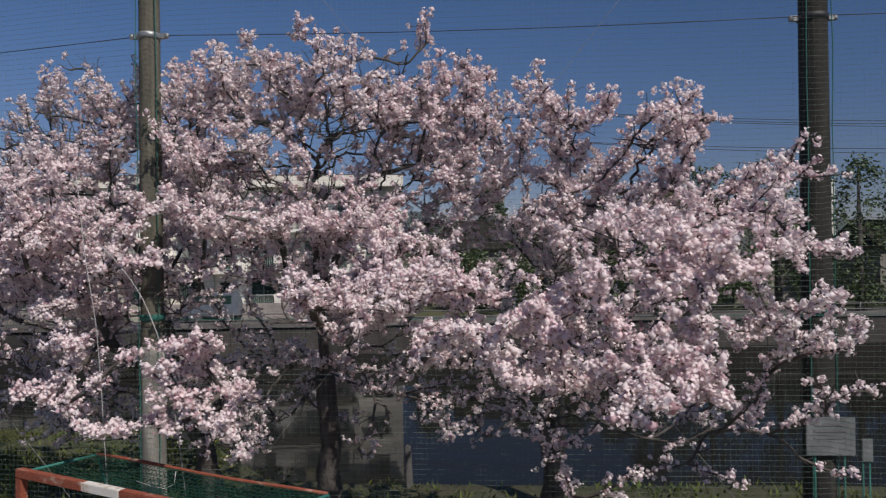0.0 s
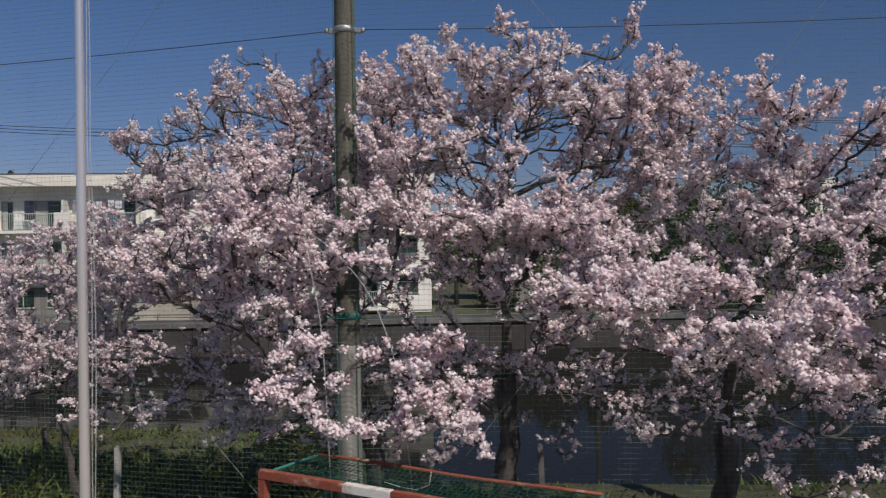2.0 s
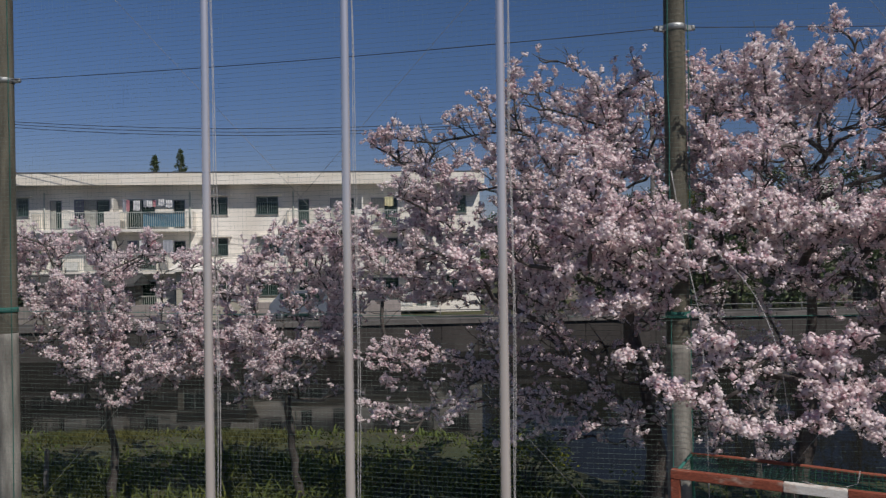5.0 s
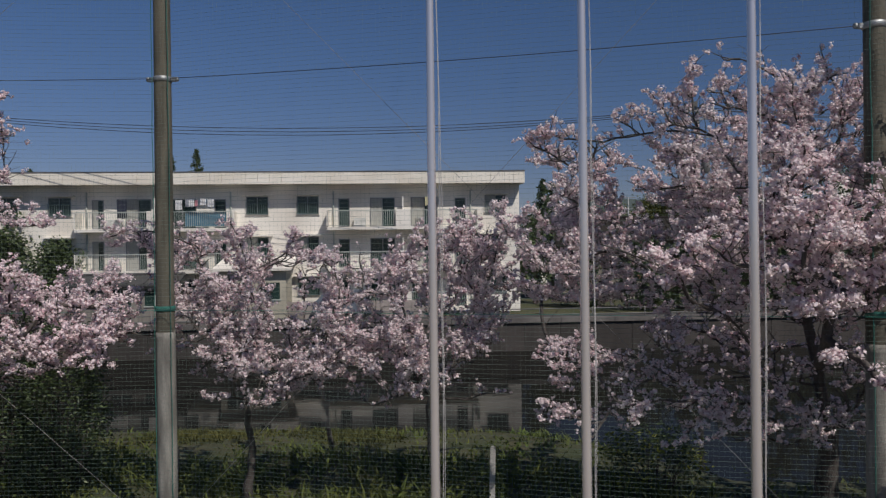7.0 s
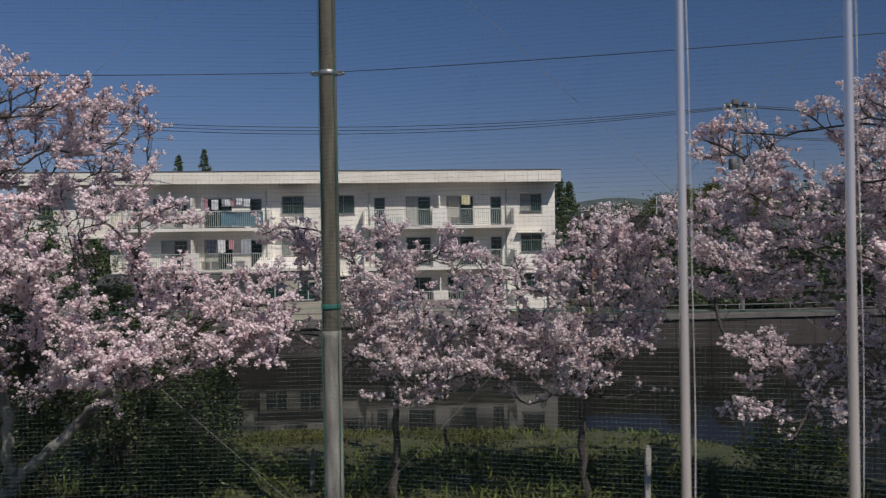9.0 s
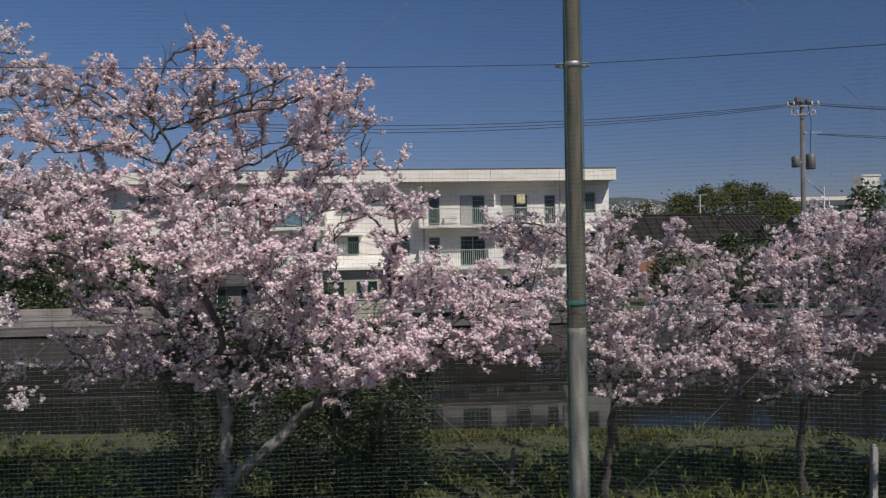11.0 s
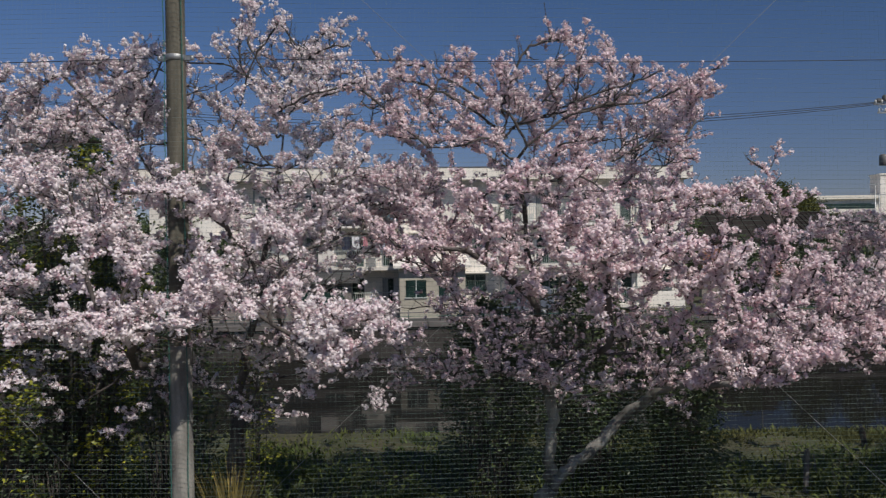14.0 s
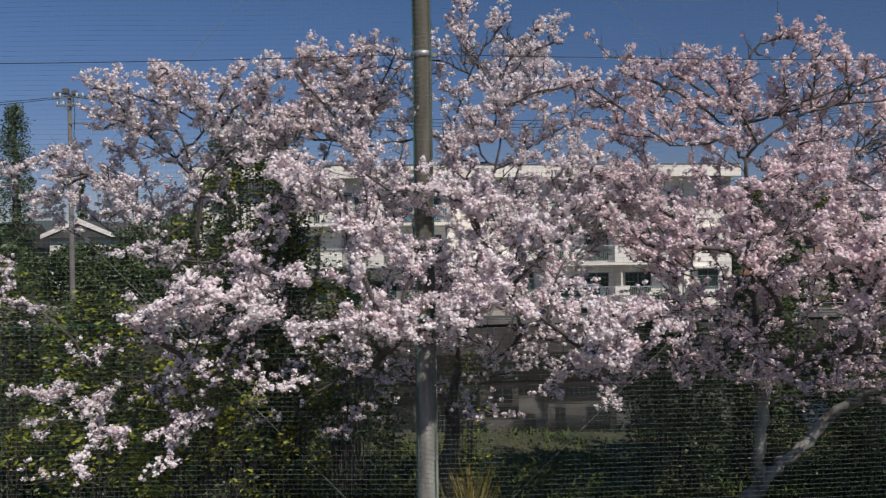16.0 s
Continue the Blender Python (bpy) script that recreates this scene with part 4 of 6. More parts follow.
         side=[(-22.7, 10.0, 5.1), (-22.2, 10.2, 5.3), (-21.9, 10.2, 5.0), (-22.1, 9.8, 4.7), (-22.5, 9.6, 4.6), (-21.6, 10.3, 5.3), (-21.4, 10.4, 4.9), (-22.8, 10.0, 5.5), (-21.4, 10.0, 4.8), (-21.1, 10.2, 4.6), (-20.6, 10.4, 5.0), (-20.4, 10.4, 4.5), (-21.5, 9.6, 4.4), (-20.8, 10.4, 5.1),
               (-20.0, 10.4, 5.2), (-24.7, 10.6, 6.4), (-24.1, 10.6, 6.7), (-25.3, 10.4, 6.0), (-25.6, 10.2, 6.4)],
         low=[(-21.5, 8.8, 3.3), (-21.9, 10.0, 3.1), (-23.8, 10.0, 2.8), (-24.4, 10.0, 2.8), (-24.2, 10.3, 2.0)]),
    dict(base=(-26.8, 12.0, 0.0), fork=(-26.6, 11.4, 1.9), seed=18, petal=WHITE_BLOSSOM, airiness=0.3, inner=25, skirt=14, trunk_radius=0.15, bark=BARK, fill=220,
         tier=[(-27.6, 9.5, 2.4), (-27.3, 9.4, 2.2), (-26.9, 9.4, 2.2), (-27.4, 9.2, 1.8), (-26.9, 9.2, 1.9), (-26.3, 9.3, 2.3), (-26.3, 9.2, 1.9), (-28.2, 9.4, 2.0), (-28.1, 9.6, 2.5), (-27.3, 9.0, 1.5)],
         hang=[(-28.6, 9.8, 4.2), (-27.2, 9.6, 4.3), (-26.8, 9.5, 4.3), (-26.5, 9.4, 4.4), (-28.2, 9.3, 3.4), (-28.0, 9.4, 3.6), (-28.5, 9.5, 3.7), (-26.3, 9.3, 4.1), (-25.9, 9.2, 4.2), (-27.8, 9.6, 2.6), (-27.2, 9.6, 2.6), (-26.4, 9.2, 2.4), (-26.0, 9.0, 2.2), (-28.5, 9.6, 2.6), (-25.8, 8.9, 2.4), (-26.1, 8.8, 1.8), (-28.0, 9.2, 1.5), (-26.0, 9.0, 3.0), (-25.3, 8.8, 3.3), (-25.6, 8.9, 2.8)],
         side=[(-29.0, 10.6, 5.6), (-28.5, 10.6, 5.8), (-28.0, 10.5, 5.6), (-28.8, 10.6, 5.1), (-27.4, 10.2, 5.2), (-26.6, 10.0, 6.8), (-25.6, 10.0, 6.7), (-24.8, 10.4, 7.0), (-24.4, 10.4, 7.0), (-24.0, 10.6, 7.2), (-23.6, 10.6, 7.1), (-27.3, 10.0, 6.6)],
         arms=[[(-26.12, 10.5, 6.03), (-26.42, 10.25, 6.38), (-26.66, 10.0, 6.78)],
               [(-25.97, 10.4, 6.05), (-25.57, 10.25, 6.44), (-24.91, 10.1, 6.69)],
               [(-26.28, 10.5, 6.03), (-26.97, 10.45, 6.39), (-27.7, 10.4, 6.63)],
               [(-26.61, 10.5, 5.53), (-27.26, 10.55, 6.06), (-27.89, 10.6, 6.24)],
               [(-24.06, 10.4, 5.78), (-23.89, 10.3, 6.22), (-23.56, 10.2, 6.95)]],
         label='cherry tree with drooping low branches in pale blossom',
         leaders=[(-26.6, 11.0, 3.0), (-26.4, 10.6, 4.3), (-26.3, 10.4, 5.2)],
         crown=[(-27.6, 10.0, 6.6), (-27.3, 10.0, 6.5), (-26.8, 9.9, 6.7), (-26.4, 9.9, 6.7), (-26.2, 9.9, 6.4), (-25.7, 10.0, 6.7), (-25.2,
                10.2, 6.7), (-24.7, 10.2, 6.5), (-25.5, 10.3, 6.3), (-26.0, 10.2, 6.1), (-26.6, 10.1, 6.2), (-27.2, 10.2, 6.2), (-27.7,
                10.3, 6.1), (-28.1, 10.4, 5.8), (-27.8, 10.4, 5.5), (-27.1, 10.4, 5.7), (-26.4, 10.2, 5.7), (-25.6, 10.2, 5.9), (-24.9,
                10.2, 5.9), (-24.6, 10.0, 5.6), (-27.6, 10.6, 5.3), (-29.2, 10.8, 5.5), (-24.8, 9.5, 5.5)],
         front=[(-26.5, 8.4, 3.6), (-26.1, 8.4, 3.7), (-25.7, 8.4, 3.8), (-25.3, 8.4, 3.8), (-24.9, 8.3, 3.6), (-25.4, 8.5, 4.0), (-25.1, 8.5, 4.0), (-24.7, 8.6, 4.0), (-24.4, 8.6, 4.0), (-25.1, 8.7, 4.2)],
         low=[(-25.9, 9.3, 5.0), (-25.5, 9.2, 4.9), (-25.1, 9.1, 4.8), (-24.8, 9.0, 4.7), (-26.1, 9.4, 4.7), (-25.1, 9.1, 4.5), (-26.2, 9.4,
              4.2), (-25.7, 9.2, 4.2), (-26.9, 10.0, 4.4), (-26.6, 9.5, 2.6), (-26.1, 9.3, 3.0),
              (-25.9, 9.2, 2.3), (-24.5, 8.3, 3.0), (-24.4, 8.2, 2.9), (-24.6, 8.2, 2.8)]),
    dict(base=(-12.4, 12.6, 0.1), fork=(-12.3, 12.2, 1.8), seed=14, skirt=15, lead=0.02, trunk_radius=0.07, bark=BARK, fill=300, inner=50, ball=0.052, airiness=0.2, reach=0.42,
         label='young slender cherry tree in blossom on the bank',
         crown=[(-12.9, 11.6, 4.4), (-12.4, 11.8, 4.8), (-11.8, 12.0, 4.2), (-11.3, 12.0, 4.4), (-13.0, 11.5, 3.0), (-12.2, 11.4, 2.7), (-11.4,
               11.6, 2.6), (-11.0, 11.8, 3.1), (-11.7, 11.4, 3.4), (-12.8, 11.7, 3.6), (-13.4, 11.9, 3.8), (-11.8, 12.0, 2.0), (-10.7, 11.8, 3.6), (-10.5, 11.7, 2.9), (-10.9, 11.9, 4.3), (-12.5, 11.5, 3.0), (-11.0, 11.5, 2.5), (-12.1, 11.5, 3.9), (-13.1, 11.6, 3.4), (-14.0, 11.6, 4.7), (-13.7, 11.7, 4.7), (-13.3, 11.7, 4.6), (-14.3, 11.6, 4.6), (-13.1, 11.8, 4.5)]),
    dict(base=(-9.2, 12.6, 0.1), fork=(-9.3, 12.2, 1.9), seed=15, skirt=15, lead=0.02, trunk_radius=0.07, bark=BARK, fill=300, inner=50, ball=0.052, airiness=0.2, reach=0.42,
         label='young cherry tree in thin pale blossom on the bank',
         crown=[(-10.4, 11.8, 3.7), (-9.8, 11.7, 3.9), (-9.1, 12.0, 4.8), (-9.5, 11.9, 4.3), (-10.2, 11.5, 2.5), (-9.4, 11.5, 2.7), (-8.8, 11.7,
               2.8), (-10.7, 11.7, 3.1), (-8.6, 12.0, 3.7), (-9.8, 11.4, 3.2), (-8.2, 12.2, 4.2), (-9.1, 12.0, 2.0), (-8.2, 11.9, 4.6), (-8.3, 11.8, 3.5), (-8.4, 11.8, 3.0), (-10.9, 11.6, 2.7), (-10.4, 12.0, 4.3), (-8.8, 12.0, 4.1), (-9.7, 11.5, 2.5), (-8.6, 12.0, 4.6)]),
]
for spec in TREES:
    cherry_tree(**spec)


# ---------------------------------------------------------------- net poles, net and bracing
POLES = [(3.70, 8.95, 0.160), (-3.95, 8.90, 0.125), (-13.05, 10.80, 0.125), (-23.18, 9.66, 0.125)]
FARTHER = [(11.5, 8.2, 0.125), (-32.5, 9.3, 0.125)]     # posts that carry the net on at both ends
CLAMP = 6.76


def girth(r, z):
    return r * (1.13 - 0.0245 * z)


def net_pole(x, y, r, label):
    pole = thing("net_pole", (x, y, 0), label, "pole", "poles of the ball net")
    prof = [(girth(r, 0), -0.3)] + [(girth(r, 1.06 * i), 1.06 * i) for i in range(1, 11)] + [(r * 0.7, 10.66)]
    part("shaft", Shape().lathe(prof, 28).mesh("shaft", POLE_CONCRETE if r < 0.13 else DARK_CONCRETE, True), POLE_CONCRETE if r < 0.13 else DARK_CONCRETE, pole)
    if r < 0.13:
        # paler shell over the lowest 3.1 m of the shaft
        low = [(girth(r, z) + 0.003, z) for z in (0.0, 1.0, 2.0, 3.0, 3.1)]
        part("pale_lower_shaft", Shape().lathe(low, 28).mesh("pale_lower_shaft", PALE_CONCRETE, True), PALE_CONCRETE, pole, "paler lower length of the pole")
    for z, reach in ((CLAMP, 1.0), (3.45, 0.0), (9.9, 1.0)):
        rr = girth(r, z)
        metal = (GALV if r < 0.13 else CABLE) if reach else GREEN_ROPE
        band = part("band", Shape().lathe([(rr + 0.001, z - 0.05), (rr + 0.012, z - 0.045), (rr + 0.012, z + 0.02), (rr + 0.001, z + 0.025)], 28).mesh("band", metal, True), metal, pole,
                    ("galvanised steel band" if r < 0.13 else "dull black steel band") if reach else "dark green rope wrapped round the pole")
        if reach:
            for s in (-1, 1):
                part("bolt_ear", Shape().box(s * (rr + 0.005), -0.025, z - 0.045, s * (rr + 0.075), 0.025, z + 0.02).mesh("bolt_ear", GALV, bevel=0.006), GALV, band)
                part("eye_bolt", Shape().lathe([(0.022, -0.03), (0.03, -0.015), (0.03, 0.015), (0.022, 0.03)], 10,
                                               Matrix.Translation((s * (rr + 0.09), 0, z - 0.01))).mesh("eye_bolt", GALV, True), GALV, band)
    rng = random.Random(int(x * 10))
    for a in (-2.3, -0.75):                       # lacing ropes that hold the net's edges to the shaft
        pts = [((r * 1.13 + 0.02) * math.cos(a + rng.uniform(-0.07, 0.07)), (r * 1.13 + 0.02) * math.sin(a), z * 0.5) for z in range(0, 21)]
        part("lacing_rope", Shape().tube(pts, 0.006, 6).mesh("lacing_rope", GREEN_ROPE, True), GREEN_ROPE, pole, "green lacing rope")
    return pole


for i, (x, y, r) in enumerate(POLES):
    net_pole(x, y, r, "thick dark concrete net pole with steel bands" if i == 0 else "weathered round concrete pole holding the ball net")


def ball_net(a, b, seed):
    """Square-mesh ball net from post to post, with its head wire, middle rope and crossed bracing wires."""
    rng = random.Random(seed)
    a, b = Vector((a[0], a[1] - a[2] * 1.3 - 0.03, 0)), Vector((b[0], b[1] - b[2] * 1.3 - 0.03, 0))
    run = (b - a).length
    step = 0.060
    nu, nz = int(run / step), int(9.9 / step)
    way = (b - a) / run
    out = Vector((way.y, -way.x, 0))

    def at(u, z):
        bulge = 0.05 * math.sin(math.pi * u / run) * math.sin(math.pi * min(z, 9.9) / 9.9) + 0.02 * noise.noise((u * 0.5, z * 0.5, seed))
        return a + way * (u + 0.02 * noise.noise((u * 0.3, z * 0.4, seed + 7))) + out * bulge + Vector((0, 0, z + 0.03 * noise.noise((u * 0.35, z * 0.3, seed + 3))))

    V, Fq = [], []

    def strand(pts, r):
        k = len(V)
        d = (pts[-1] - pts[0]).normalized()
        s = d.cross(out).normalized() * r
        o = out * r
        for p in pts:
            V.extend((p + o, p - o * 0.5 + s * 0.87, p - o * 0.5 - s * 0.87))
        for i in range(len(pts) - 1):
            for j in range(3):
                c, e = k + i * 3 + j, k + i * 3 + (j + 1) % 3
                Fq.append((c, e, e + 3, c + 3))

    for i in range(nz + 1):
        strand([at(run * k / 16, 0.02 + i * step) for k in range(17)], 0.0015)
    for i in range(1, nu):
        strand([at(i * step, 9.92 * k / 14) for k in range(15)], 0.0008)
    net = thing("ball_net", (0, 0, 0), "pale green square-mesh ball net stretched between concrete poles", "net", "bays of the ball net")
    mesh = triangles("mesh_twine", np.array([tuple(v) for v in V]), np.array(Fq), NET)
    tagged(part("mesh_twine", mesh, NET, net), kind="stuff")
    up = Vector((0, 0, 1))
    a0, b0 = a + Vector((0, 0.18, 0)), b + Vector((0, 0.18, 0))
    for z, sag in ((CLAMP, 0.05), (9.9, 0.06)):
        pts = [a0.lerp(b0, k / 20) + up * (z - sag * 4 * (k / 20) * (1 - k / 20)) for k in range(21)]
        part("head_wire", Shape().tube(pts, 0.0048, 6).mesh("head_wire", CABLE, True), CABLE, net, "thin dark steel wire")
    part("middle_rope", Shape().tube([at(run * k / 20, 3.42) for k in range(21)], 0.0035, 6).mesh("middle_rope", GREEN_ROPE, True), GREEN_ROPE, net)
    for p, q in ((a0, b0), (b0, a0)):
        pts = [(p + up * 0.15).lerp(q + up * 9.7, k / 8) + out * 0.10 for k in range(9)]
        part("bracing_wire", Shape().tube(pts, 0.0027, 6).mesh("bracing_wire", WIRE, True), WIRE, net, "pale diagonal bracing wire")


CHAIN = [FARTHER[0]] + POLES + [FARTHER[1]]
for i in range(len(CHAIN) - 1):
    ball_net(CHAIN[i + 1], CHAIN[i], 20 + i)
for x, y, r in FARTHER:
    net_pole(x, y, r, "weathered round concrete pole holding the ball net")


# ---------------------------------------------------------------- flagpoles
def flagpole(x, y, seed):
    rng = random.Random(seed)
    pole = thing("flagpole", (x, y, 0), "tall tapered silver metal flagpole with a slack white halyard", "flagpole", "three flagpoles in a row")
    prof = [(0.055, -0.2), (0.055, 0.0)] + [(0.0525 - 0.0020 * z, z) for z in (0.01, 2, 4, 6, 8, 10)] + [(0.02, 10.05)]
    part("shaft", Shape().lathe(prof, 24).mesh("shaft", STEEL, True), STEEL, pole)
    part("base_collar", Shape().lathe([(0.11, 0.0), (0.11, 0.05), (0.07, 0.08), (0.056, 0.16)], 24).mesh("base_collar", STEEL, True), STEEL, pole)
    part("finial", Shape().lathe([(0.02, 10.05), (0.07, 10.12), (0.085, 10.19), (0.06, 10.27), (0.01, 10.3)], 16).mesh("finial", STEEL, True), STEEL, pole)
    cleat = part("cleat", Shape().box(0.045, -0.02, 1.25, 0.075, 0.02, 1.33).box(0.07, -0.015, 1.20, 0.085, 0.015, 1.38).mesh("cleat", GALV, bevel=0.004), GALV, pole)
    for k in (0, 1):
        w = 0.02 + 0.018 * k
        pts = [(0.075 - 0.0022 * z + w * math.sin(math.pi * min(1, z / 9.5)) * (0.5 + 0.5 * (z < 5)) + 0.008 * math.sin(z * 2.1 + seed + k), -0.01 + 0.03 * k, z) for z in [1.3 + 0.42 * i for i in range(21)]]
        part("halyard", Shape().tube(pts, 0.0035, 5).mesh("halyard", WHITE_ROPE, True), WHITE_ROPE, pole, "thin white rope")
    return pole


for i, (x, y) in enumerate(((-6.05, 6.90), (-7.52, 7.23), (-8.98, 7.53))):
    flagpole(x, y, i)


# ---------------------------------------------------------------- goal with a green net
def goal():
    g = thing("handball_goal", (-4.46, 7.14, 0), "rusty orange and white goal frame with a torn green net", "goal", turn=-25.5)
    W, H, D, t = 3.0, 2.07, 0.82, 0.04
    seg = [0.0, 0.92, 1.42, 2.0, 2.4, W]
    for i in range(5):
        m = ORANGE_PAINT if i % 2 == 0 else WHITE_PAINT
        part("crossbar_section", Shape().box(seg[i] - (t if i == 0 else 0), -t, H, seg[i + 1], t, H + 2 * t).mesh("crossbar_section", m, bevel=0.006), m, g,
             "rusty orange painted tube" if i % 2 == 0 else "worn white painted tube")
    for x in (0.0, W):
        for z0, z1, m in ((0, 0.5, ORANGE_PAINT), (0.5, 1.0, WHITE_PAINT), (1.0, 1.45, ORANGE_PAINT), (1.45, 1.7, WHITE_PAINT), (1.7, H - 0.002, ORANGE_PAINT)):
            part("post_section", Shape().box(x - t, -t, z0, x + t, t, z1).mesh("post_section", m, bevel=0.006), m, g)
        part("side_bar", Shape().tube([(x, t, H + t), (x, D, H + 0.02), (x, D + 0.25, 1.2), (x, D + 0.4, 0.02)], 0.017, 8).mesh("side_bar", GREEN_ROPE, True), ORANGE_PAINT, g)
    part("back_bar", Shape().tube([(W * k / 8, D, H + 0.02 + 0.01 * math.sin(k)) for k in range(9)], 0.019, 8).mesh("back_bar", ORANGE_PAINT, True), ORANGE_PAINT, g, "thin rusty bar")
    part("ground_bar", Shape().tube([(0, D + 0.4, 0.03), (W, D + 0.4, 0.03)], 0.02, 8).mesh("ground_bar", ORANGE_PAINT, True), ORANGE_PAINT, g)
    s = Shape()
    step = 0.055

    def sheet(u, v):
        sag = -0.09 * math.sin(math.pi * u / W) * math.sin(math.pi * v / D) + 0.02 * noise.noise((u * 3, v * 3, 4))
        if v <= D:
            return (u, v, H + 0.035 + sag)
        k = (v - D) / 2.1
        return (u, D + 0.4 * k + 0.06 * noise.noise((u * 2, v * 2, 8)), (H + 0.02) * (1 - k))

    for i in range(int(W / step) + 1):
        s.tube([sheet(i * step, 2.9 * k / 22) for k in range(23)], 0.0028, 3, False)
    for j in range(int(2.9 / step)):
        s.tube([sheet(W * k / 20, j * step) for k in range(21)], 0.0028, 3, False)
    tagged(part("goal_net", s.mesh("goal_net", GREEN_NET), GREEN_NET, g, "sagging dark green net"), kind="stuff")
    part("loose_cord", Shape().tube([(1.05, 0.45, H - 0.02), (1.2, 0.5, H - 0.06), (1.35, 0.52, H - 0.07), (1.5, 0.5, H + 0.0), (1.52, 0.5, H + 0.12)], 0.003, 5).mesh("loose_cord", WHITE_ROPE, True),
         WHITE_ROPE, g, "loose pale cord")


goal()


def slack_rope(points, label):
    tagged(new("rope", Shape().tube(bowed(np.array(points), 6), 0.0042, 6).mesh("rope", WHITE_ROPE, True)), label, "rope", "slack ropes by the goal")


slack_rope([(-4.28, 7.85, 5.0), (-4.15, 7.78, 4.1), (-4.02, 7.75, 3.3), (-3.95, 7.8, 1.6), (-3.9, 7.9, 0.0)], "slack pale rope hanging down behind the goal")
slack_rope([(-4.22, 7.85, 4.42), (-3.85, 7.75, 4.15), (-3.45, 7.68, 3.6), (-3.2, 7.7, 2.6), (-3.0, 7.9, 0.0)], "slack pale rope hanging aslant behind the goal")


# ---------------------------------------------------------------- apartment building
FLOORS = (0.35, 2.95, 5.57)
EAVE, ROOF = 8.40, 9.16
MODULE = 15.4


def window_unit(b, x, z0, w, h, curtain, rng, bars=False):
    """A two-leaf window in its opening."""
    win = part("window", Shape().box(x - w / 2, 0.06, z0, x + w / 2, 0.10, z0 + h).mesh("window", GLASS), GLASS, b)
    f = 0.05
    s = Shape()
    s.box(x - w / 2, -0.02, z0, x - w / 2 + f, 0.058, z0 + h).box(x + w / 2 - f, -0.02, z0, x + w / 2, 0.058, z0 + h)
    s.box(x - w / 2 + f, -0.02, z0, x + w / 2 - f, 0.058, z0 + f).box(x - w / 2 + f, -0.02, z0 + h - f, x + w / 2 - f, 0.058, z0 + h)
    if w > 0.9:
        s.box(x - f / 2, -0.015, z0 + f, x + f / 2, 0.058, z0 + h - f)
    part("window_frame", s.mesh("window_frame", FRAME), FRAME, win)
    if curtain:
        n = 16
        xs = [x - w / 2 + f + (w / 2 - f) * i / n for i in range(n + 1)]
        front_row = [(xx, 0.022 + 0.012 * (i % 2), z0 + f) for i, xx in enumerate(xs)] + [(xx, 0.022 + 0.012 * (i % 2), z0 + h - f) for i, xx in enumerate(xs)]
        back_row = [(px, 0.052, pz) for px, py, pz in front_row]
        k = n + 1
        faces = [(i, i + 1, i + 1 + k, i + k) for i in range(n)]
        o = 2 * k
        faces += [tuple(reversed([q + o for q in g])) for g in faces] + [(i + 1, i, i + o, i + 1 + o) for i in range(n)] + [(i + k, i + 1 + k, i + 1 + k + o, i + k + o) for i in range(n)]
        faces += [(0, k, k + o, o), (n, n + o, n + k + o, n + k)]
        s = Shape().add(front_row + back_row, faces)
        part("curtain", s.mesh("curtain", CURTAIN), CURTAIN, win, "pale drawn curtain")
    if bars:
        s = Shape().box(x - w / 2 - 0.02, -0.14, z0 + 0.02, x + w / 2 + 0.02, -0.11, z0 + 0.05).box(x - w / 2 - 0.02, -0.14, z0 + h * 0.62, x + w / 2 + 0.02, -0.11, z0 + h * 0.62 + 0.03)
        n = int(w / 0.13)
        for i in range(n + 1):
            xx = x - w / 2 + w * i / n
            s.box(xx - 0.01, -0.135, z0 + 0.05, xx + 0.01, -0.115, z0 + h * 0.62)
        part("window_guard", s.mesh("window_guard", GUARD), GUARD, win, "dull teal metal window guard")
    part("window_sill", Shape().box(x - w / 2 - 0.06, -0.08, z0 - 0.06, x + w / 2 + 0.06, 0.058, z0 - 0.002).mesh("window_sill", WALL), WALL, win)
    return win


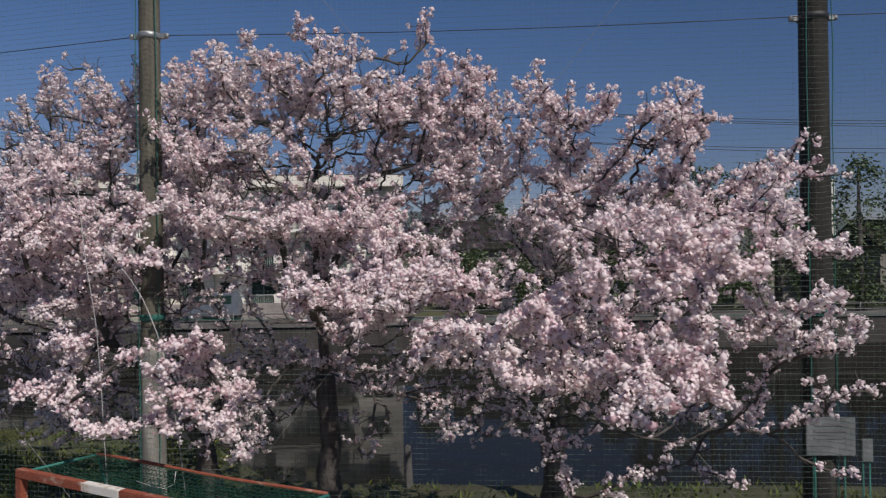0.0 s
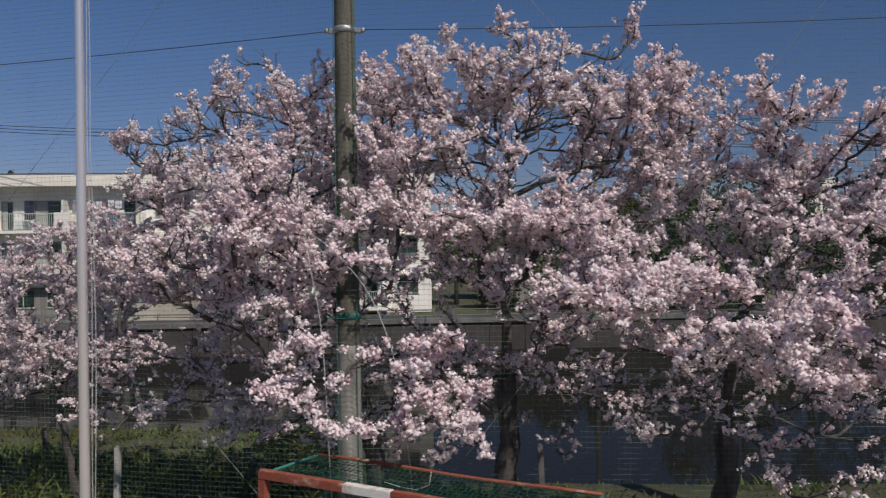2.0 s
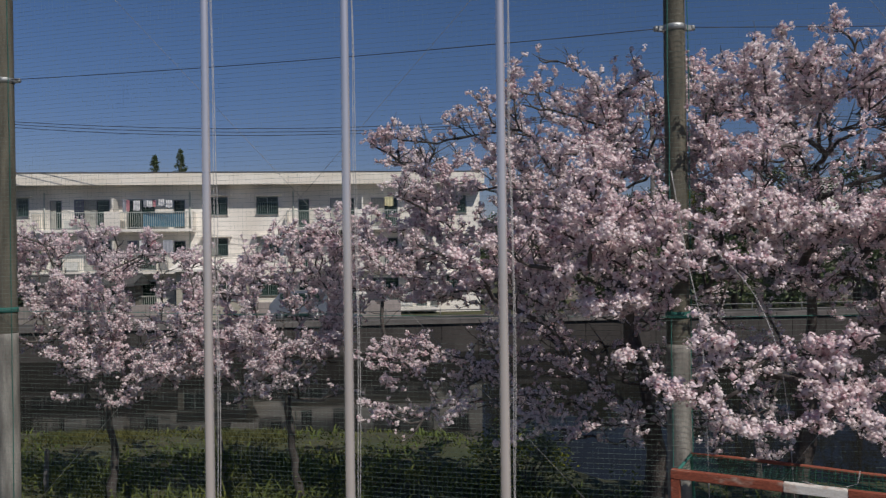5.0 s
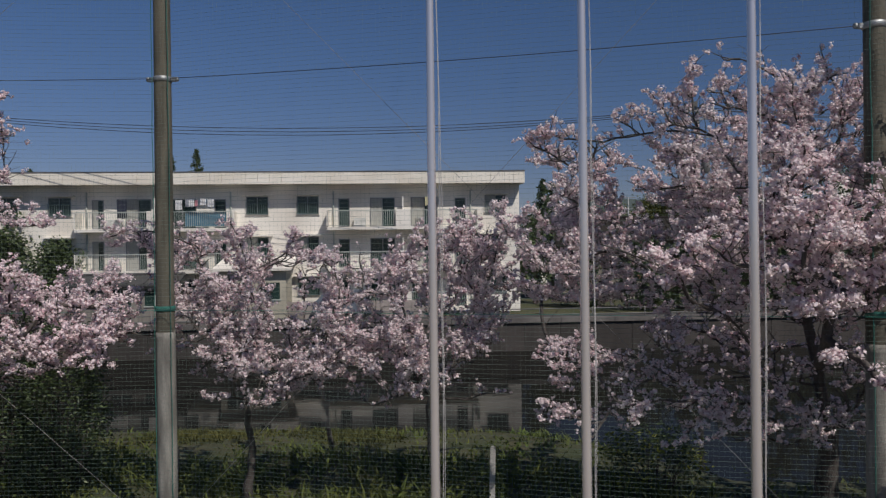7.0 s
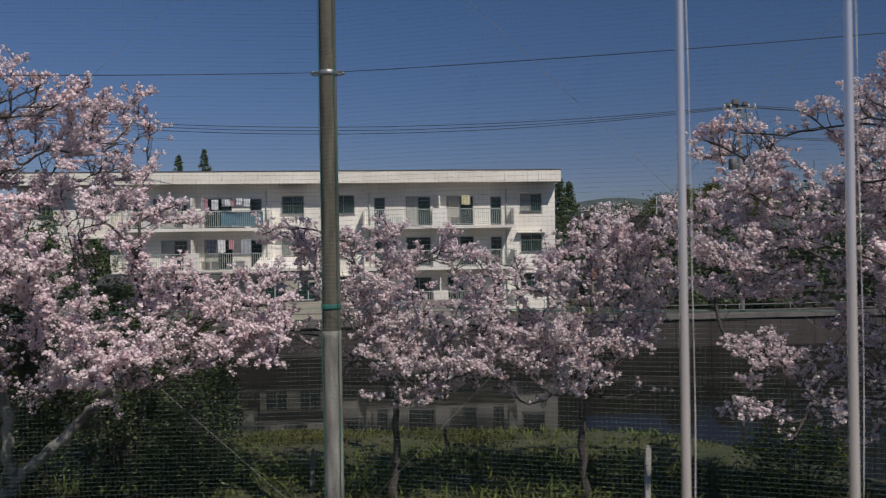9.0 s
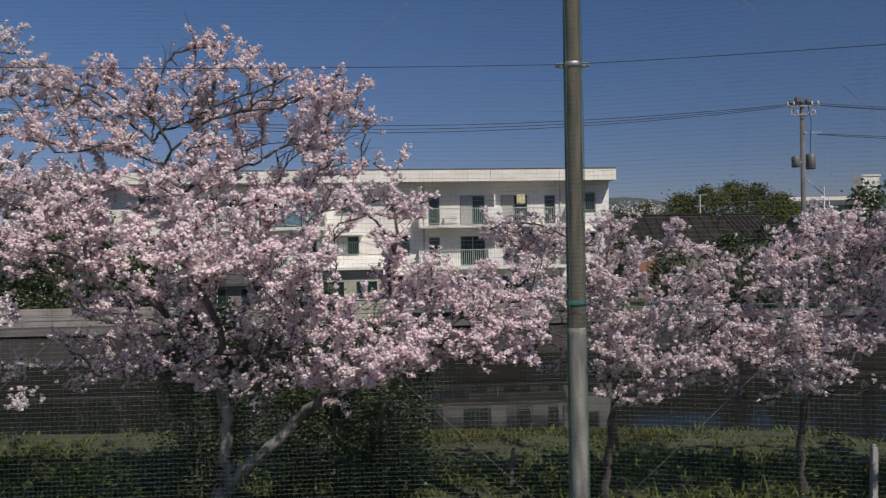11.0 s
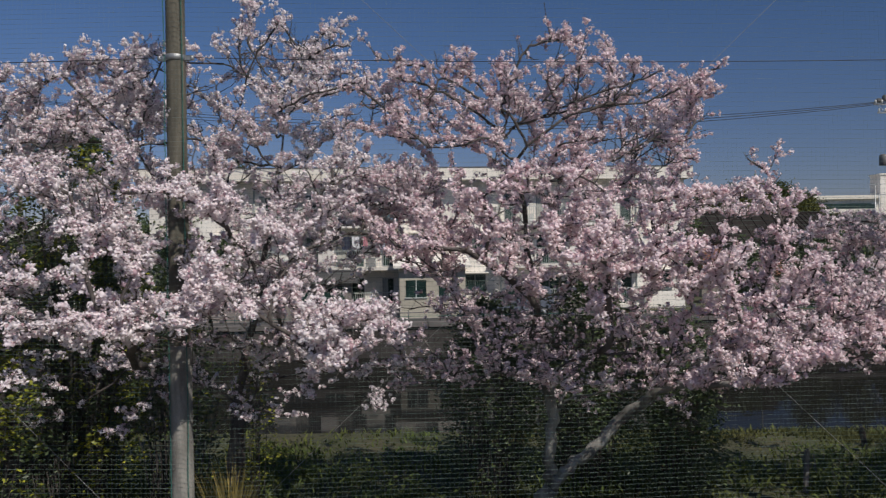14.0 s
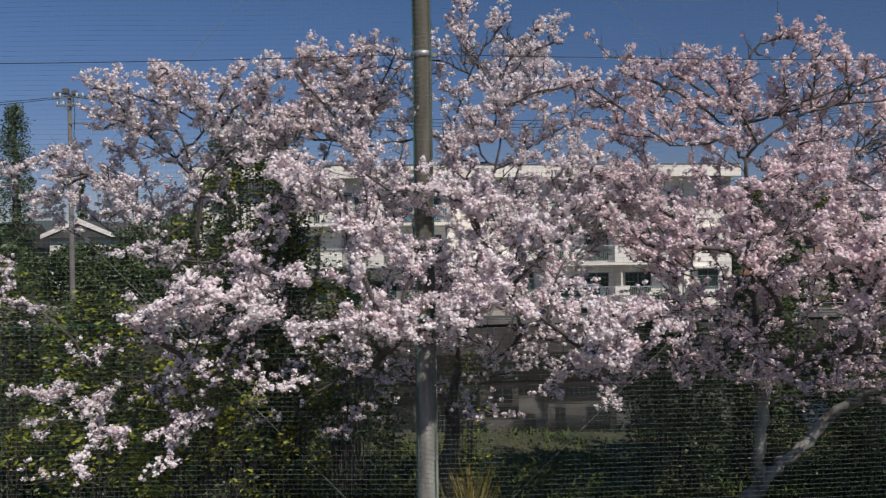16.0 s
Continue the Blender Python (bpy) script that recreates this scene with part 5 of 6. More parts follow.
def apartment():
    b = thing("apartment_building", (-5.72, 50.7, 0.1), "long white three-storey apartment block with a thick cream eave", "building", turn=7.35)
    rng = random.Random(5)
    L = 2.2 * MODULE
    # wall with real openings: piers and bands between them
    openings = []                      # x, z0, width, height, curtain, guard
    for k in range(3):
        c = -MODULE * (k + 0.5)
        for fi, z in enumerate(FLOORS):
            for dx in (-6.1, 6.1):
                openings.append((c + dx, z + 0.92, 1.40, 1.16, rng.random() < 0.35, True))
            for dx, w in ((-3.78, 0.72), (3.78, 0.72)):
                openings.append((c + dx, z + 0.06, w, 1.86, rng.random() < 0.4, False))
            for dx, w in ((-1.3, 1.6), (1.42, 1.75)):
                openings.append((c + dx, z + 0.06, w, 1.90, rng.random() < 0.6, False))
    openings = [o for o in openings if o[0] > -L + 1.2]
    xs = sorted({-L, 0.0} | {o[0] - o[2] / 2 for o in openings} | {o[0] + o[2] / 2 for o in openings})
    zs = sorted({0.0, EAVE} | {round(o[1], 3) for o in openings} | {round(o[1] + o[3], 3) for o in openings})
    s = Shape()
    for x0, x1 in zip(xs, xs[1:]):
        mine = sorted((round(o[1], 3), round(o[1] + o[3], 3)) for o in openings if o[0] - o[2] / 2 < (x0 + x1) / 2 < o[0] + o[2] / 2)
        z = 0.0
        for a, e in mine + [(EAVE, EAVE)]:
            if a > z:
                s.box(x0, 0.0, z, x1, 0.22, a)
            z = e
    part("front_wall", s.mesh("front_wall", WALL), WALL, b)
    part("body", Shape().box(-L, 0.24, 0, 0, 9.5, EAVE).mesh("body", WALL), WALL, b)
    for o in openings:
        window_unit(b, *o[:4], o[4], rng, o[5])
        if o[5]:
            part("window_hood", Shape().box(o[0] - o[2] / 2 - 0.25, -0.42, o[1] + o[3] + 0.06, o[0] + o[2] / 2 + 0.25, 0.0, o[1] + o[3] + 0.13).mesh("window_hood", WALL), WALL, b)
    # roof: flat slab behind a thick fascia made of panels
    roof = part("roof", Shape().box(-L - 0.55, -1.0, EAVE + 0.002, 0.12, 10.0, EAVE + 0.2).box(-L - 0.5, -0.93, EAVE + 0.2, 0.1, 9.9, ROOF - 0.04).mesh("roof", WALL), WALL, b)
    n = 47
    for i in range(n):
        x0, x1 = -L - 0.62 + (L + 0.80) * i / n, -L - 0.62 + (L + 0.80) * (i + 1) / n
        part("fascia_panel", Shape().box(x0 + 0.006, -1.10, EAVE - 0.04, x1 - 0.006, -1.003, ROOF - 0.045 + 0.004 * rng.random()).mesh("fascia_panel", FASCIA), FASCIA, roof)
    part("side_fascia", Shape().box(0.123, -1.0, EAVE - 0.04, 0.175, 10.0, ROOF - 0.045).mesh("side_fascia", FASCIA), FASCIA, roof)
    part("roof_coping", Shape().box(-L - 0.66, -1.14, ROOF - 0.04, 0.20, -0.9, ROOF).mesh("roof_coping", COPING), COPING, roof)
    # balconies
    for k in range(2):
        c = -MODULE * (k + 0.5)
        for fi, z in enumerate(FLOORS):
            w, d = 9.6, 1.2
            balc = part("balcony", Shape().box(c - w / 2, -d, z - 0.14, c + w / 2, -0.003, z + 0.05).mesh("balcony", WALL), WALL, b)
            for sx in (-1, 1):
                part("end_panel", Shape().box(c + sx * w / 2 - 0.04, -d + 0.05, z + 0.053, c + sx * w / 2 + 0.04, -0.003, z + 1.1).mesh("end_panel", WALL), WALL, balc)
            part("centre_panel", Shape().box(c - 0.47, -d + 0.003, z + 0.053, c + 0.47, -d + 0.10, z + 1.14).mesh("centre_panel", WALL), WALL, balc, "solid white balcony panel")
            part("party_screen", Shape().box(c - 0.04, -d + 0.105, z + 0.053, c + 0.04, -0.003, z + 1.95).mesh("party_screen", WALL), WALL, balc)
            for sx in (-1, 1):
                x0, x1 = sorted((c + sx * 0.48, c + sx * (w / 2 - 0.05)))
                s = Shape().box(x0, -d + 0.02, z + 1.06, x1, -d + 0.07, z + 1.11).box(x0, -d + 0.03, z + 0.12, x1, -d + 0.06, z + 0.15)
                m = int((x1 - x0) / 0.125)
                for i in range(m + 1):
                    xx = x0 + (x1 - x0) * i / m
                    s.box(xx - 0.011, -d + 0.035, z + 0.15, xx + 0.011, -d + 0.055, z + 1.06)
                part("railing", s.mesh("railing", RAIL), RAIL, balc, "pale vertical-bar railing")
                part("drain_pipe", Shape().tube([(c + sx * (w / 2 - 0.35), -0.07, z + 0.06), (c + sx * (w / 2 - 0.35), -0.07, z + 2.4)], 0.05, 8).mesh("drain_pipe", RAIL, True), RAIL, balc)
                if (k + fi + sx) % 3:
                    px = c + sx * 2.75
                    part("air_conditioner", Shape().box(px - 0.4, -0.42, z + 0.06, px + 0.4, -0.10, z + 0.64).mesh("air_conditioner", WHITE_UNIT, bevel=0.015), WHITE_UNIT, balc, "white outdoor air conditioner")
    return b


WHITE_UNIT = material("appliance_white", (0.68, 0.68, 0.65), 0.5, scale=3)
FLAT = apartment()

# washing on the balconies of the second bay
CLOTH = {n: material(n + "_cloth", c, 0.9, scale=4, fine=30, bump=0.3) for n, c in
         dict(blue=(0.09, 0.24, 0.34), white=(0.75, 0.74, 0.74), pink=(0.55, 0.25, 0.28), navy=(0.03, 0.035, 0.06), grey=(0.35, 0.36, 0.40), cream=(0.66, 0.60, 0.36)).items()}


def hanging_cloth(name, u, z, w, h, colour, label, v=-1.3):
    m = Matrix.Translation(FLAT.location) @ Matrix.Rotation(radians(7.35), 4, "Z")
    s = Shape()
    n = 8
    front, back = [], []
    for j in (0, 1):
        for i in range(n + 1):
            x = u + w * (i / n - 0.5)
            y = v + 0.02 * math.sin(i * 1.9 + u) * (1 - 0.5 * j)
            front.append(m @ Vector((x, y - 0.012, z - h * (1 - j) + (0.02 * math.sin(i) if j == 0 else 0))))
            back.append(m @ Vector((x, y + 0.012, z - h * (1 - j) + (0.02 * math.sin(i) if j == 0 else 0))))
    k = n + 1
    faces = [(i, i + 1, i + 1 + k, i + k) for i in range(n)]
    o = 2 * k
    s.add(front + back, faces + [tuple(reversed([q + o for q in f])) for f in faces] + [(i + 1, i, i + o, i + 1 + o) for i in range(n)] + [(i + k, i + 1 + k, i + 1 + k + o, i + k + o) for i in range(n)]
          + [(0, k, k + o, o), (n, n + o, n + k + o, n + k)])
    tagged(new(name, s.mesh(name, CLOTH[colour])), label, "laundry", "washing on the balconies")


c2 = -MODULE * 1.5
WASHING = ((0.68, 0.22, 0.85, "grey", "grey shirt drying on a balcony"), (0.90, 0.20, 0.70, "pink", "pink top drying on a balcony"), (1.42, 0.40, 0.62, "white", "white shirt drying on a balcony"),
           (1.95, 0.22, 0.50, "grey", "grey shirt drying on a balcony"), (2.20, 0.34, 0.46, "white", "white towel drying on a balcony"), (2.50, 0.16, 0.40, "pink", "small pink cloth drying on a balcony"),
           (2.92, 0.34, 0.40, "white", "white towel drying on a balcony"), (3.38, 0.38, 0.48, "white", "white shirt drying on a balcony"))
for k, (u, w, h, col, lab) in enumerate(WASHING):
    hanging_cloth("garment", c2 + u, FLOORS[2] + 1.90 - 0.04 * (k % 3), w, h, col, lab, -0.95)
hanging_cloth("quilt", c2 + 3.1, FLOORS[2] + 1.04, 2.5, 0.86, "blue", "teal-blue quilt hung behind a balcony rail", -1.07)
for u, w, h, col, lab in ((1.2, 0.5, 0.9, "navy", "dark shirt drying on a balcony"), (1.8, 0.45, 0.8, "white", "white towel drying on a balcony"), (2.4, 0.3, 0.6, "pink", "pink top drying on a balcony rail"), (3.3, 0.6, 0.9, "grey", "grey shirt drying on a balcony")):
    hanging_cloth("garment", c2 + u, FLOORS[1] + 1.95, w, h, col, lab, -1.0)
hanging_cloth("garment", c2 - 2.0, FLOORS[2] + 1.9, 0.6, 1.2, "navy", "dark coat drying on a balcony", -1.0)
hanging_cloth("towel", -MODULE * 0.5 + 1.7, FLOORS[2] + 1.95, 0.55, 0.6, "cream", "yellow towel drying on a balcony", -1.0)


# ---------------------------------------------------------------- weeds, shrubs and ivy on the near bank
def leaf_cloud(rng, centres, per, spread, size, flat=0.3):
    """Pairs of triangles as small pointed leaves round many centres."""
    n = len(centres) * per
    c = np.repeat(np.asarray(centres, float), per, axis=0) + rng.normal(scale=spread, size=(n, 3))
    d = rng.normal(size=(n, 3))
    d[:, 2] = d[:, 2] * flat - 0.15
    d /= np.linalg.norm(d, axis=1, keepdims=True)
    s = np.cross(d, rng.normal(size=(n, 3)))
    s /= np.linalg.norm(s, axis=1, keepdims=True)
    L = rng.uniform(0.7, 1.3, (n, 1)) * size
    nrm = np.cross(d, s)
    V = np.stack([c, c + d * L * 0.5 + s * L * 0.24 + nrm * L * 0.06, c + d * L, c + d * L * 0.5 - s * L * 0.24 + nrm * L * 0.06], 1).reshape(-1, 3)
    k = np.arange(n)[:, None] * 4
    F4 = np.concatenate([k + np.array([[0, 1, 2]]), k + np.array([[0, 2, 3]])])
    return V, F4


def shrub(x, y, rx, ry, h, seed, label, yellow=0.0, clumps=150, per=34, leaf=0.075, z0=0.0, name="shrub", low=0.05):
    rng = np.random.default_rng(seed)
    t = thing(name, (x, y, z0), label, "shrub", "evergreen shrubs on the bank")
    stems, tips = [], []
    for i in range(clumps):
        a, u = rng.uniform(0, 2 * math.pi), rng.random()
        zz = h * (low + (1 - low) * rng.random() ** 0.8)
        k = math.sqrt(max(0.05, 1 - (zz / h - 0.42) ** 2 / 0.36)) * (0.72 + 0.4 * noise.noise((a * 1.3, zz, seed)))
        q = np.array([rx * k * math.cos(a) * math.sqrt(0.35 + 0.65 * u), ry * k * math.sin(a) * math.sqrt(0.35 + 0.65 * u), zz])
        tips.append(q)
        if i % 3 == 0:
            stems.append(([np.array([0.55 * q[0], 0.55 * q[1], 0]), np.array([0.7 * q[0], 0.7 * q[1], 0.5 * q[2]]), q], np.array([0.012, 0.009, 0.004])))
    V, Q = tubes(stems)
    tagged(part("stem_growth", triangles("stem_growth", V, Q, BARK, True), BARK, t), kind="stuff")
    tips = np.array(tips)
    m = rng.random(len(tips)) < yellow
    for name2, sel, mat, lab in (("foliage", ~m, LEAF, "dark green leaves"), ("young_foliage", m, YELLOW_LEAF, "yellow-green young leaves")):
        if sel.any():
            V, Q = leaf_cloud(rng, tips[sel], per, 0.13, leaf if mat is LEAF else leaf * 1.25)
            tagged(part(name2, triangles(name2, V, Q, mat), mat, t, lab), kind="stuff")
    return t


shrub(-19.2, 13.4, 1.2, 0.9, 3.3, 31, "dark leafy evergreen shrub behind a cherry trunk", clumps=330)
shrub(-17.5, 13.8, 1.3, 0.9, 3.6, 32, "dense dark evergreen shrub beneath cherry branches", clumps=380)
shrub(-16.0, 13.3, 1.0, 0.9, 3.0, 33, "dark leafy evergreen shrub behind a cherry trunk", clumps=330)
shrub(-24.6, 12.9, 1.1, 0.8, 3.9, 34, "tall evergreen shrub with some yellow-green shoots", 0.12, clumps=190)
shrub(-26.3, 12.8, 1.9, 0.9, 6.4, 35, "tall evergreen shrub with yellow-green young leaves", 0.28, clumps=680)
shrub(-26.4, 10.3, 1.5, 0.5, 3.0, 42, "leafy shrub with bright yellow-green young leaves", 0.45, clumps=150, per=30)
shrub(-28.3, 11.3, 1.3, 0.8, 3.6, 36, "evergreen shrub with bright yellow-green young leaves", 0.3, clumps=280)
shrub(-30.6, 12.6, 1.4, 0.9, 4.0, 37, "dark leafy evergreen shrub on the bank", 0.1, clumps=330)
shrub(-29.4, 13.6, 1.3, 0.8, 3.4, 45, "dark leafy evergreen shrub on the bank", 0.05, clumps=260)
shrub(-5.6, 13.4, 1.3, 0.8, 1.0, 40, "low weedy shrub with a few yellow-green leaves", 0.15, clumps=90)
shrub(-22.7, 11.25, 0.28, 0.24, 2.9, 41, "ivy climbing a cherry trunk", 0.5, clumps=70, per=16, leaf=0.06, name="ivy")


def weeds():
    rng = np.random.default_rng(9)
    n = 78000
    x = rng.uniform(-36, 10, n)
    y = 9.6 + 9.0 * rng.random(n) ** 0.9
    dens = np.array([noise.noise((a * 0.45, b * 0.7, 3)) for a, b in zip(x, y)])
    keep = dens > rng.uniform(-0.75, 0.35, n)
    x, y, dens = x[keep], y[keep], dens[keep]
    edge = np.array([near_edge(a) for a in x])
    keep = (y < edge + 1.3) & ((x < -4) | (y < edge + 0.3) & (rng.random(len(x)) < 0.85))
    x, y, dens, edge = x[keep], y[keep], dens[keep], edge[keep]
    n = len(x)
    h = (0.07 + 0.20 * rng.random(n) ** 3) * (1.1 + 1.0 * dens) * np.where((y > 12.2) & (y < 14.6), 1.25, 1.0)
    h = np.clip(h, 0.04, 0.5) * np.where(y > edge - 2, 0.55, 1.0)
    z = np.where(y > edge + 0.1, -0.65 * (y - edge - 0.1), 0.03) - 0.02
    a = rng.uniform(0, 2 * math.pi, n)
    w = rng.uniform(0.012, 0.028, n)
    b = np.stack([x, y, z], 1)
    s = np.stack([np.cos(a), np.sin(a), 0 * a], 1) * w[:, None]
    lean = np.stack([np.cos(a + 1.4), np.sin(a + 1.4), 0 * a], 1) * (h * rng.uniform(0.4, 1.5, n))[:, None]
    up = np.array([[0, 0, 1.0]]) * h[:, None]
    V = np.stack([b - s, b + s, b + up * 0.6 + lean * 0.4 + s * 0.8, b + up * 0.6 + lean * 0.4 - s * 0.8, b + up + lean], 1).reshape(-1, 3)
    k = np.arange(n)[:, None] * 5
    Fq = np.concatenate([k + np.array([[0, 1, 2]]), k + np.array([[0, 2, 3]]), k + np.array([[3, 2, 4]])])
    tagged(new("grass", triangles("grass", V, Fq, GRASS)), "uneven green grass and weeds on the river bank", "grass", kind="stuff")
    # broad-leaved weeds
    c = np.stack([rng.uniform(-34, 8, 2600), rng.uniform(10.6, 14.7, 2600), 0.03 + 0.32 * rng.random(2600) ** 2], 1)
    d = np.array([noise.noise((p[0] * 0.5, p[1] * 0.6, 12)) for p in c])
    c = c[(d > -0.05) & (c[:, 0] < -3.5) & (c[:, 1] < np.array([near_edge(p[0]) for p in c]) - 0.2)]
    V, Q = leaf_cloud(rng, c, 14, 0.13, 0.085, 0.5)
    tagged(new("weeds", triangles("weeds", V, Q, WEED)), "broad-leaved green weeds on the river bank", "weeds", kind="stuff")
    # sunlit strip of short grass along the bank's edge
    n = 15000
    x, y = rng.uniform(-19, -10.2, n), rng.normal(17.1, 0.45, n)
    patch = np.array([noise.noise((p * 0.5, q * 0.9, 31)) for p, q in zip(x, y)]) > rng.uniform(-0.25, 0.3, n)
    x, y, n = x[patch], y[patch], int(patch.sum())
    b = np.stack([x, y, np.where(y > 17.6, -0.6 * (y - 17.6), 0.06)], 1)
    a = rng.uniform(0, 2 * math.pi, n)
    s = np.stack([np.cos(a), np.sin(a), 0 * a], 1) * 0.016
    up = np.stack([0.08 * np.sin(a), 0.08 * np.cos(a), rng.uniform(0.03, 0.12, n)], 1)
    V = np.stack([b - s, b + s, b + up], 1).reshape(-1, 3)
    tagged(new("short_grass", triangles("short_grass", V, np.arange(3 * n).reshape(-1, 3), SHORT_GRASS)), "short yellow-green grass along the bank's edge", "grass", kind="stuff")
    # a tall yellowed tuft by a pole
    c = np.array([-22.62, 9.85, 0])
    n = 260
    a = rng.uniform(0, 2 * math.pi, n)
    h = rng.uniform(0.7, 1.65, n)
    b = c + np.stack([0.26 * np.cos(a) * rng.random(n), 0.16 * np.sin(a) * rng.random(n), 0 * a], 1)
    lean = np.stack([np.cos(a), np.sin(a), 0 * a], 1) * (0.20 * h)[:, None]
    s = np.stack([-np.sin(a), np.cos(a), 0 * a], 1) * 0.010
    up = np.array([[0, 0, 1.0]]) * h[:, None]
    V = np.stack([b - s, b + s, b + up * 0.7 + lean * 0.35 + s, b + up * 0.7 + lean * 0.35 - s, b + up + lean], 1).reshape(-1, 3)
    k = np.arange(n)[:, None] * 5
    Fq = np.concatenate([k + np.array([[0, 1, 2]]), k + np.array([[0, 2, 3]]), k + np.array([[3, 2, 4]])])
    tagged(new("grass_tuft", triangles("grass_tuft", V - c, Fq, DRY_GRASS)), "tall yellowed grass tuft at a pole's foot", "grass", kind="stuff").location = c


weeds()


PALE_POST = material("pale_post_concrete", (0.52, 0.50, 0.46), 0.85, second=(0.34, 0.32, 0.29), scale=5, fine=40)


def marker_post(x, y, h, w, mat, label, lean=0.0):
    p = tagged(new("marker_post", Shape().box(-w / 2, -w / 2, -0.2, w / 2, w / 2, h - 0.03).box(-w / 2 + 0.015, -w / 2 + 0.015, h - 0.028, w / 2 - 0.015, w / 2 - 0.015, h).mesh("marker_post", mat, bevel=0.008)), label, "post", "marker posts on the bank")
    p.matrix_basis = pose(x, y, 0, 0, lean, 0)


marker_post(-8.35, 12.2, 1.08, 0.09, PALE_POST, "short pale concrete marker post in the weeds", 1.5)
marker_post(-11.6, 15.8, 0.55, 0.09, BARK, "dark leaning wooden stake on the bank", -9)
marker_post(-13.9, 13.2, 0.8, 0.07, COPING, "thin pale concrete marker post in the weeds", 3)
marker_post(-1.4, 13.4, 0.8, 0.10, COPING, "short pale concrete marker post in the weeds", -2)


def notice_board(x, y, z, w, h, label, bars):
    b = thing("notice_board", (x, y, 0), label, "sign")
    part("panel", Shape().box(-w / 2, -0.012, z - h / 2, w / 2, 0.010, z + h / 2).mesh("panel", BOARD, bevel=0.006), BOARD, b)
    for u in (-0.3, 0.3):
        part("leg", Shape().tube([(u * w, 0.021, -0.2), (u * w, 0.021, z + h / 2 - 0.03)], 0.010, 8).mesh("leg", GREEN_ROPE, True), GREEN_ROPE, b)
    for i in range(bars):
        part("text_bar", Shape().box(-0.34 * w, -0.018, z + h * (0.28 - 0.17 * i), w * (0.22 + 0.08 * (i % 2)), -0.014, z + h * (0.34 - 0.17 * i)).mesh("text_bar", FRAME), FRAME, b, "grey bar of unreadable writing")


notice_board(3.74, 8.745, 2.08, 0.53, 0.42, "plain weathered grey notice board tied behind the net", 3)
notice_board(4.13, 8.745, 1.93, 0.12, 0.25, "small grey plate tied behind the net", 0)


def antenna_mast(x, y, h):
    t = thing("antenna_mast", (x, y, 0.1), "thin grey aerial mast with short cross bars", "aerial", "aerials among the houses")
    part("mast", Shape().tube([(0, 0, -0.2), (0.02, 0, h)], 0.05, 8).mesh("mast", GALV, True), GALV, t)
    for k in range(3):
        part("cross_bar", Shape().box(-0.6 + 0.12 * k, -0.03, h - 0.05 - 0.9 * k, 0.6 - 0.2 * k, 0.03, h + 0.02 - 0.9 * k).mesh("cross_bar", GALV), GALV, t)


for q in ((4.0, 64.0, 8.2), (18.9, 75.0, 9.5), (19.8, 76.0, 8.6)):
    antenna_mast(*q)


# ---------------------------------------------------------------- far bank: wall, houses, van, utility poles
def far_house(name, x, y, w, d, h, roof_h, wall, roof, label, turn=7.35, windows=2, hip=0.0, ridge_along=True):
    t = thing(name, (x, y, 0.1), label, "house", turn=turn)
    part("wall", Shape().box(-w / 2, -d / 2, -0.3, w / 2, d / 2, h).mesh("wall", wall), wall, t)
    e = 0.45
    if roof_h > 0:
        a, b2 = w / 2 + e, d / 2 + e
        if ridge_along:
            r = [(-a + hip, 0, h + roof_h), (a - hip, 0, h + roof_h)]
        else:
            r = [(0, -b2 + hip, h + roof_h), (0, b2 - hip, h + roof_h)]
        low = [(-a, -b2, h), (a, -b2, h), (a, b2, h), (-a, b2, h)]
        under = [(p[0], p[1], p[2] - 0.14) for p in low]
        if ridge_along:
            f = [(4, 5, 9, 8), (6, 7, 8, 9), (5, 6, 9), (7, 4, 8)]
        else:
            f = [(4, 5, 8), (5, 6, 9, 8), (6, 7, 9), (7, 4, 8, 9)]
        roof_part = part("roof", Shape().add(under + low + r, [(3, 2, 1, 0), (0, 1, 5, 4), (1, 2, 6, 5), (2, 3, 7, 6), (3, 0, 4, 7)] + f).mesh("roof", roof), roof, t)
        if ridge_along:
            s = Shape().tube([r[0], r[1]], 0.12, 6)
            part("ridge", s.mesh("ridge", roof), roof, roof_part)
            n = int((2 * a) / 0.9)
            for i in range(n + 1):
                xx = -a + hip + 2 * (a - hip) * i / n
                part("roof_batten", Shape().tube([(xx, -b2, h + 0.03), (xx, 0, h + roof_h + 0.03)], 0.05, 4).mesh("roof_batten", roof), roof, roof_part)
    for i in range(windows):
        x0 = -w / 2 + w * (i + 0.5) / windows
        win = part("window", Shape().box(x0 - 0.6, -d / 2 - 0.03, h * 0.42, x0 + 0.6, -d / 2 - 0.004, h * 0.42 + 1.0).mesh("window", GLASS), GLASS, t)
        part("frame", Shape().box(x0 - 0.66, -d / 2 - 0.06, h * 0.42 - 0.07, x0 + 0.66, -d / 2 - 0.004, h * 0.42 - 0.002).box(x0 - 0.03, -d / 2 - 0.06, h * 0.42, x0 + 0.03, -d / 2 - 0.032, h * 0.42 + 1.0).mesh("frame", RAIL), RAIL, win)
    return t


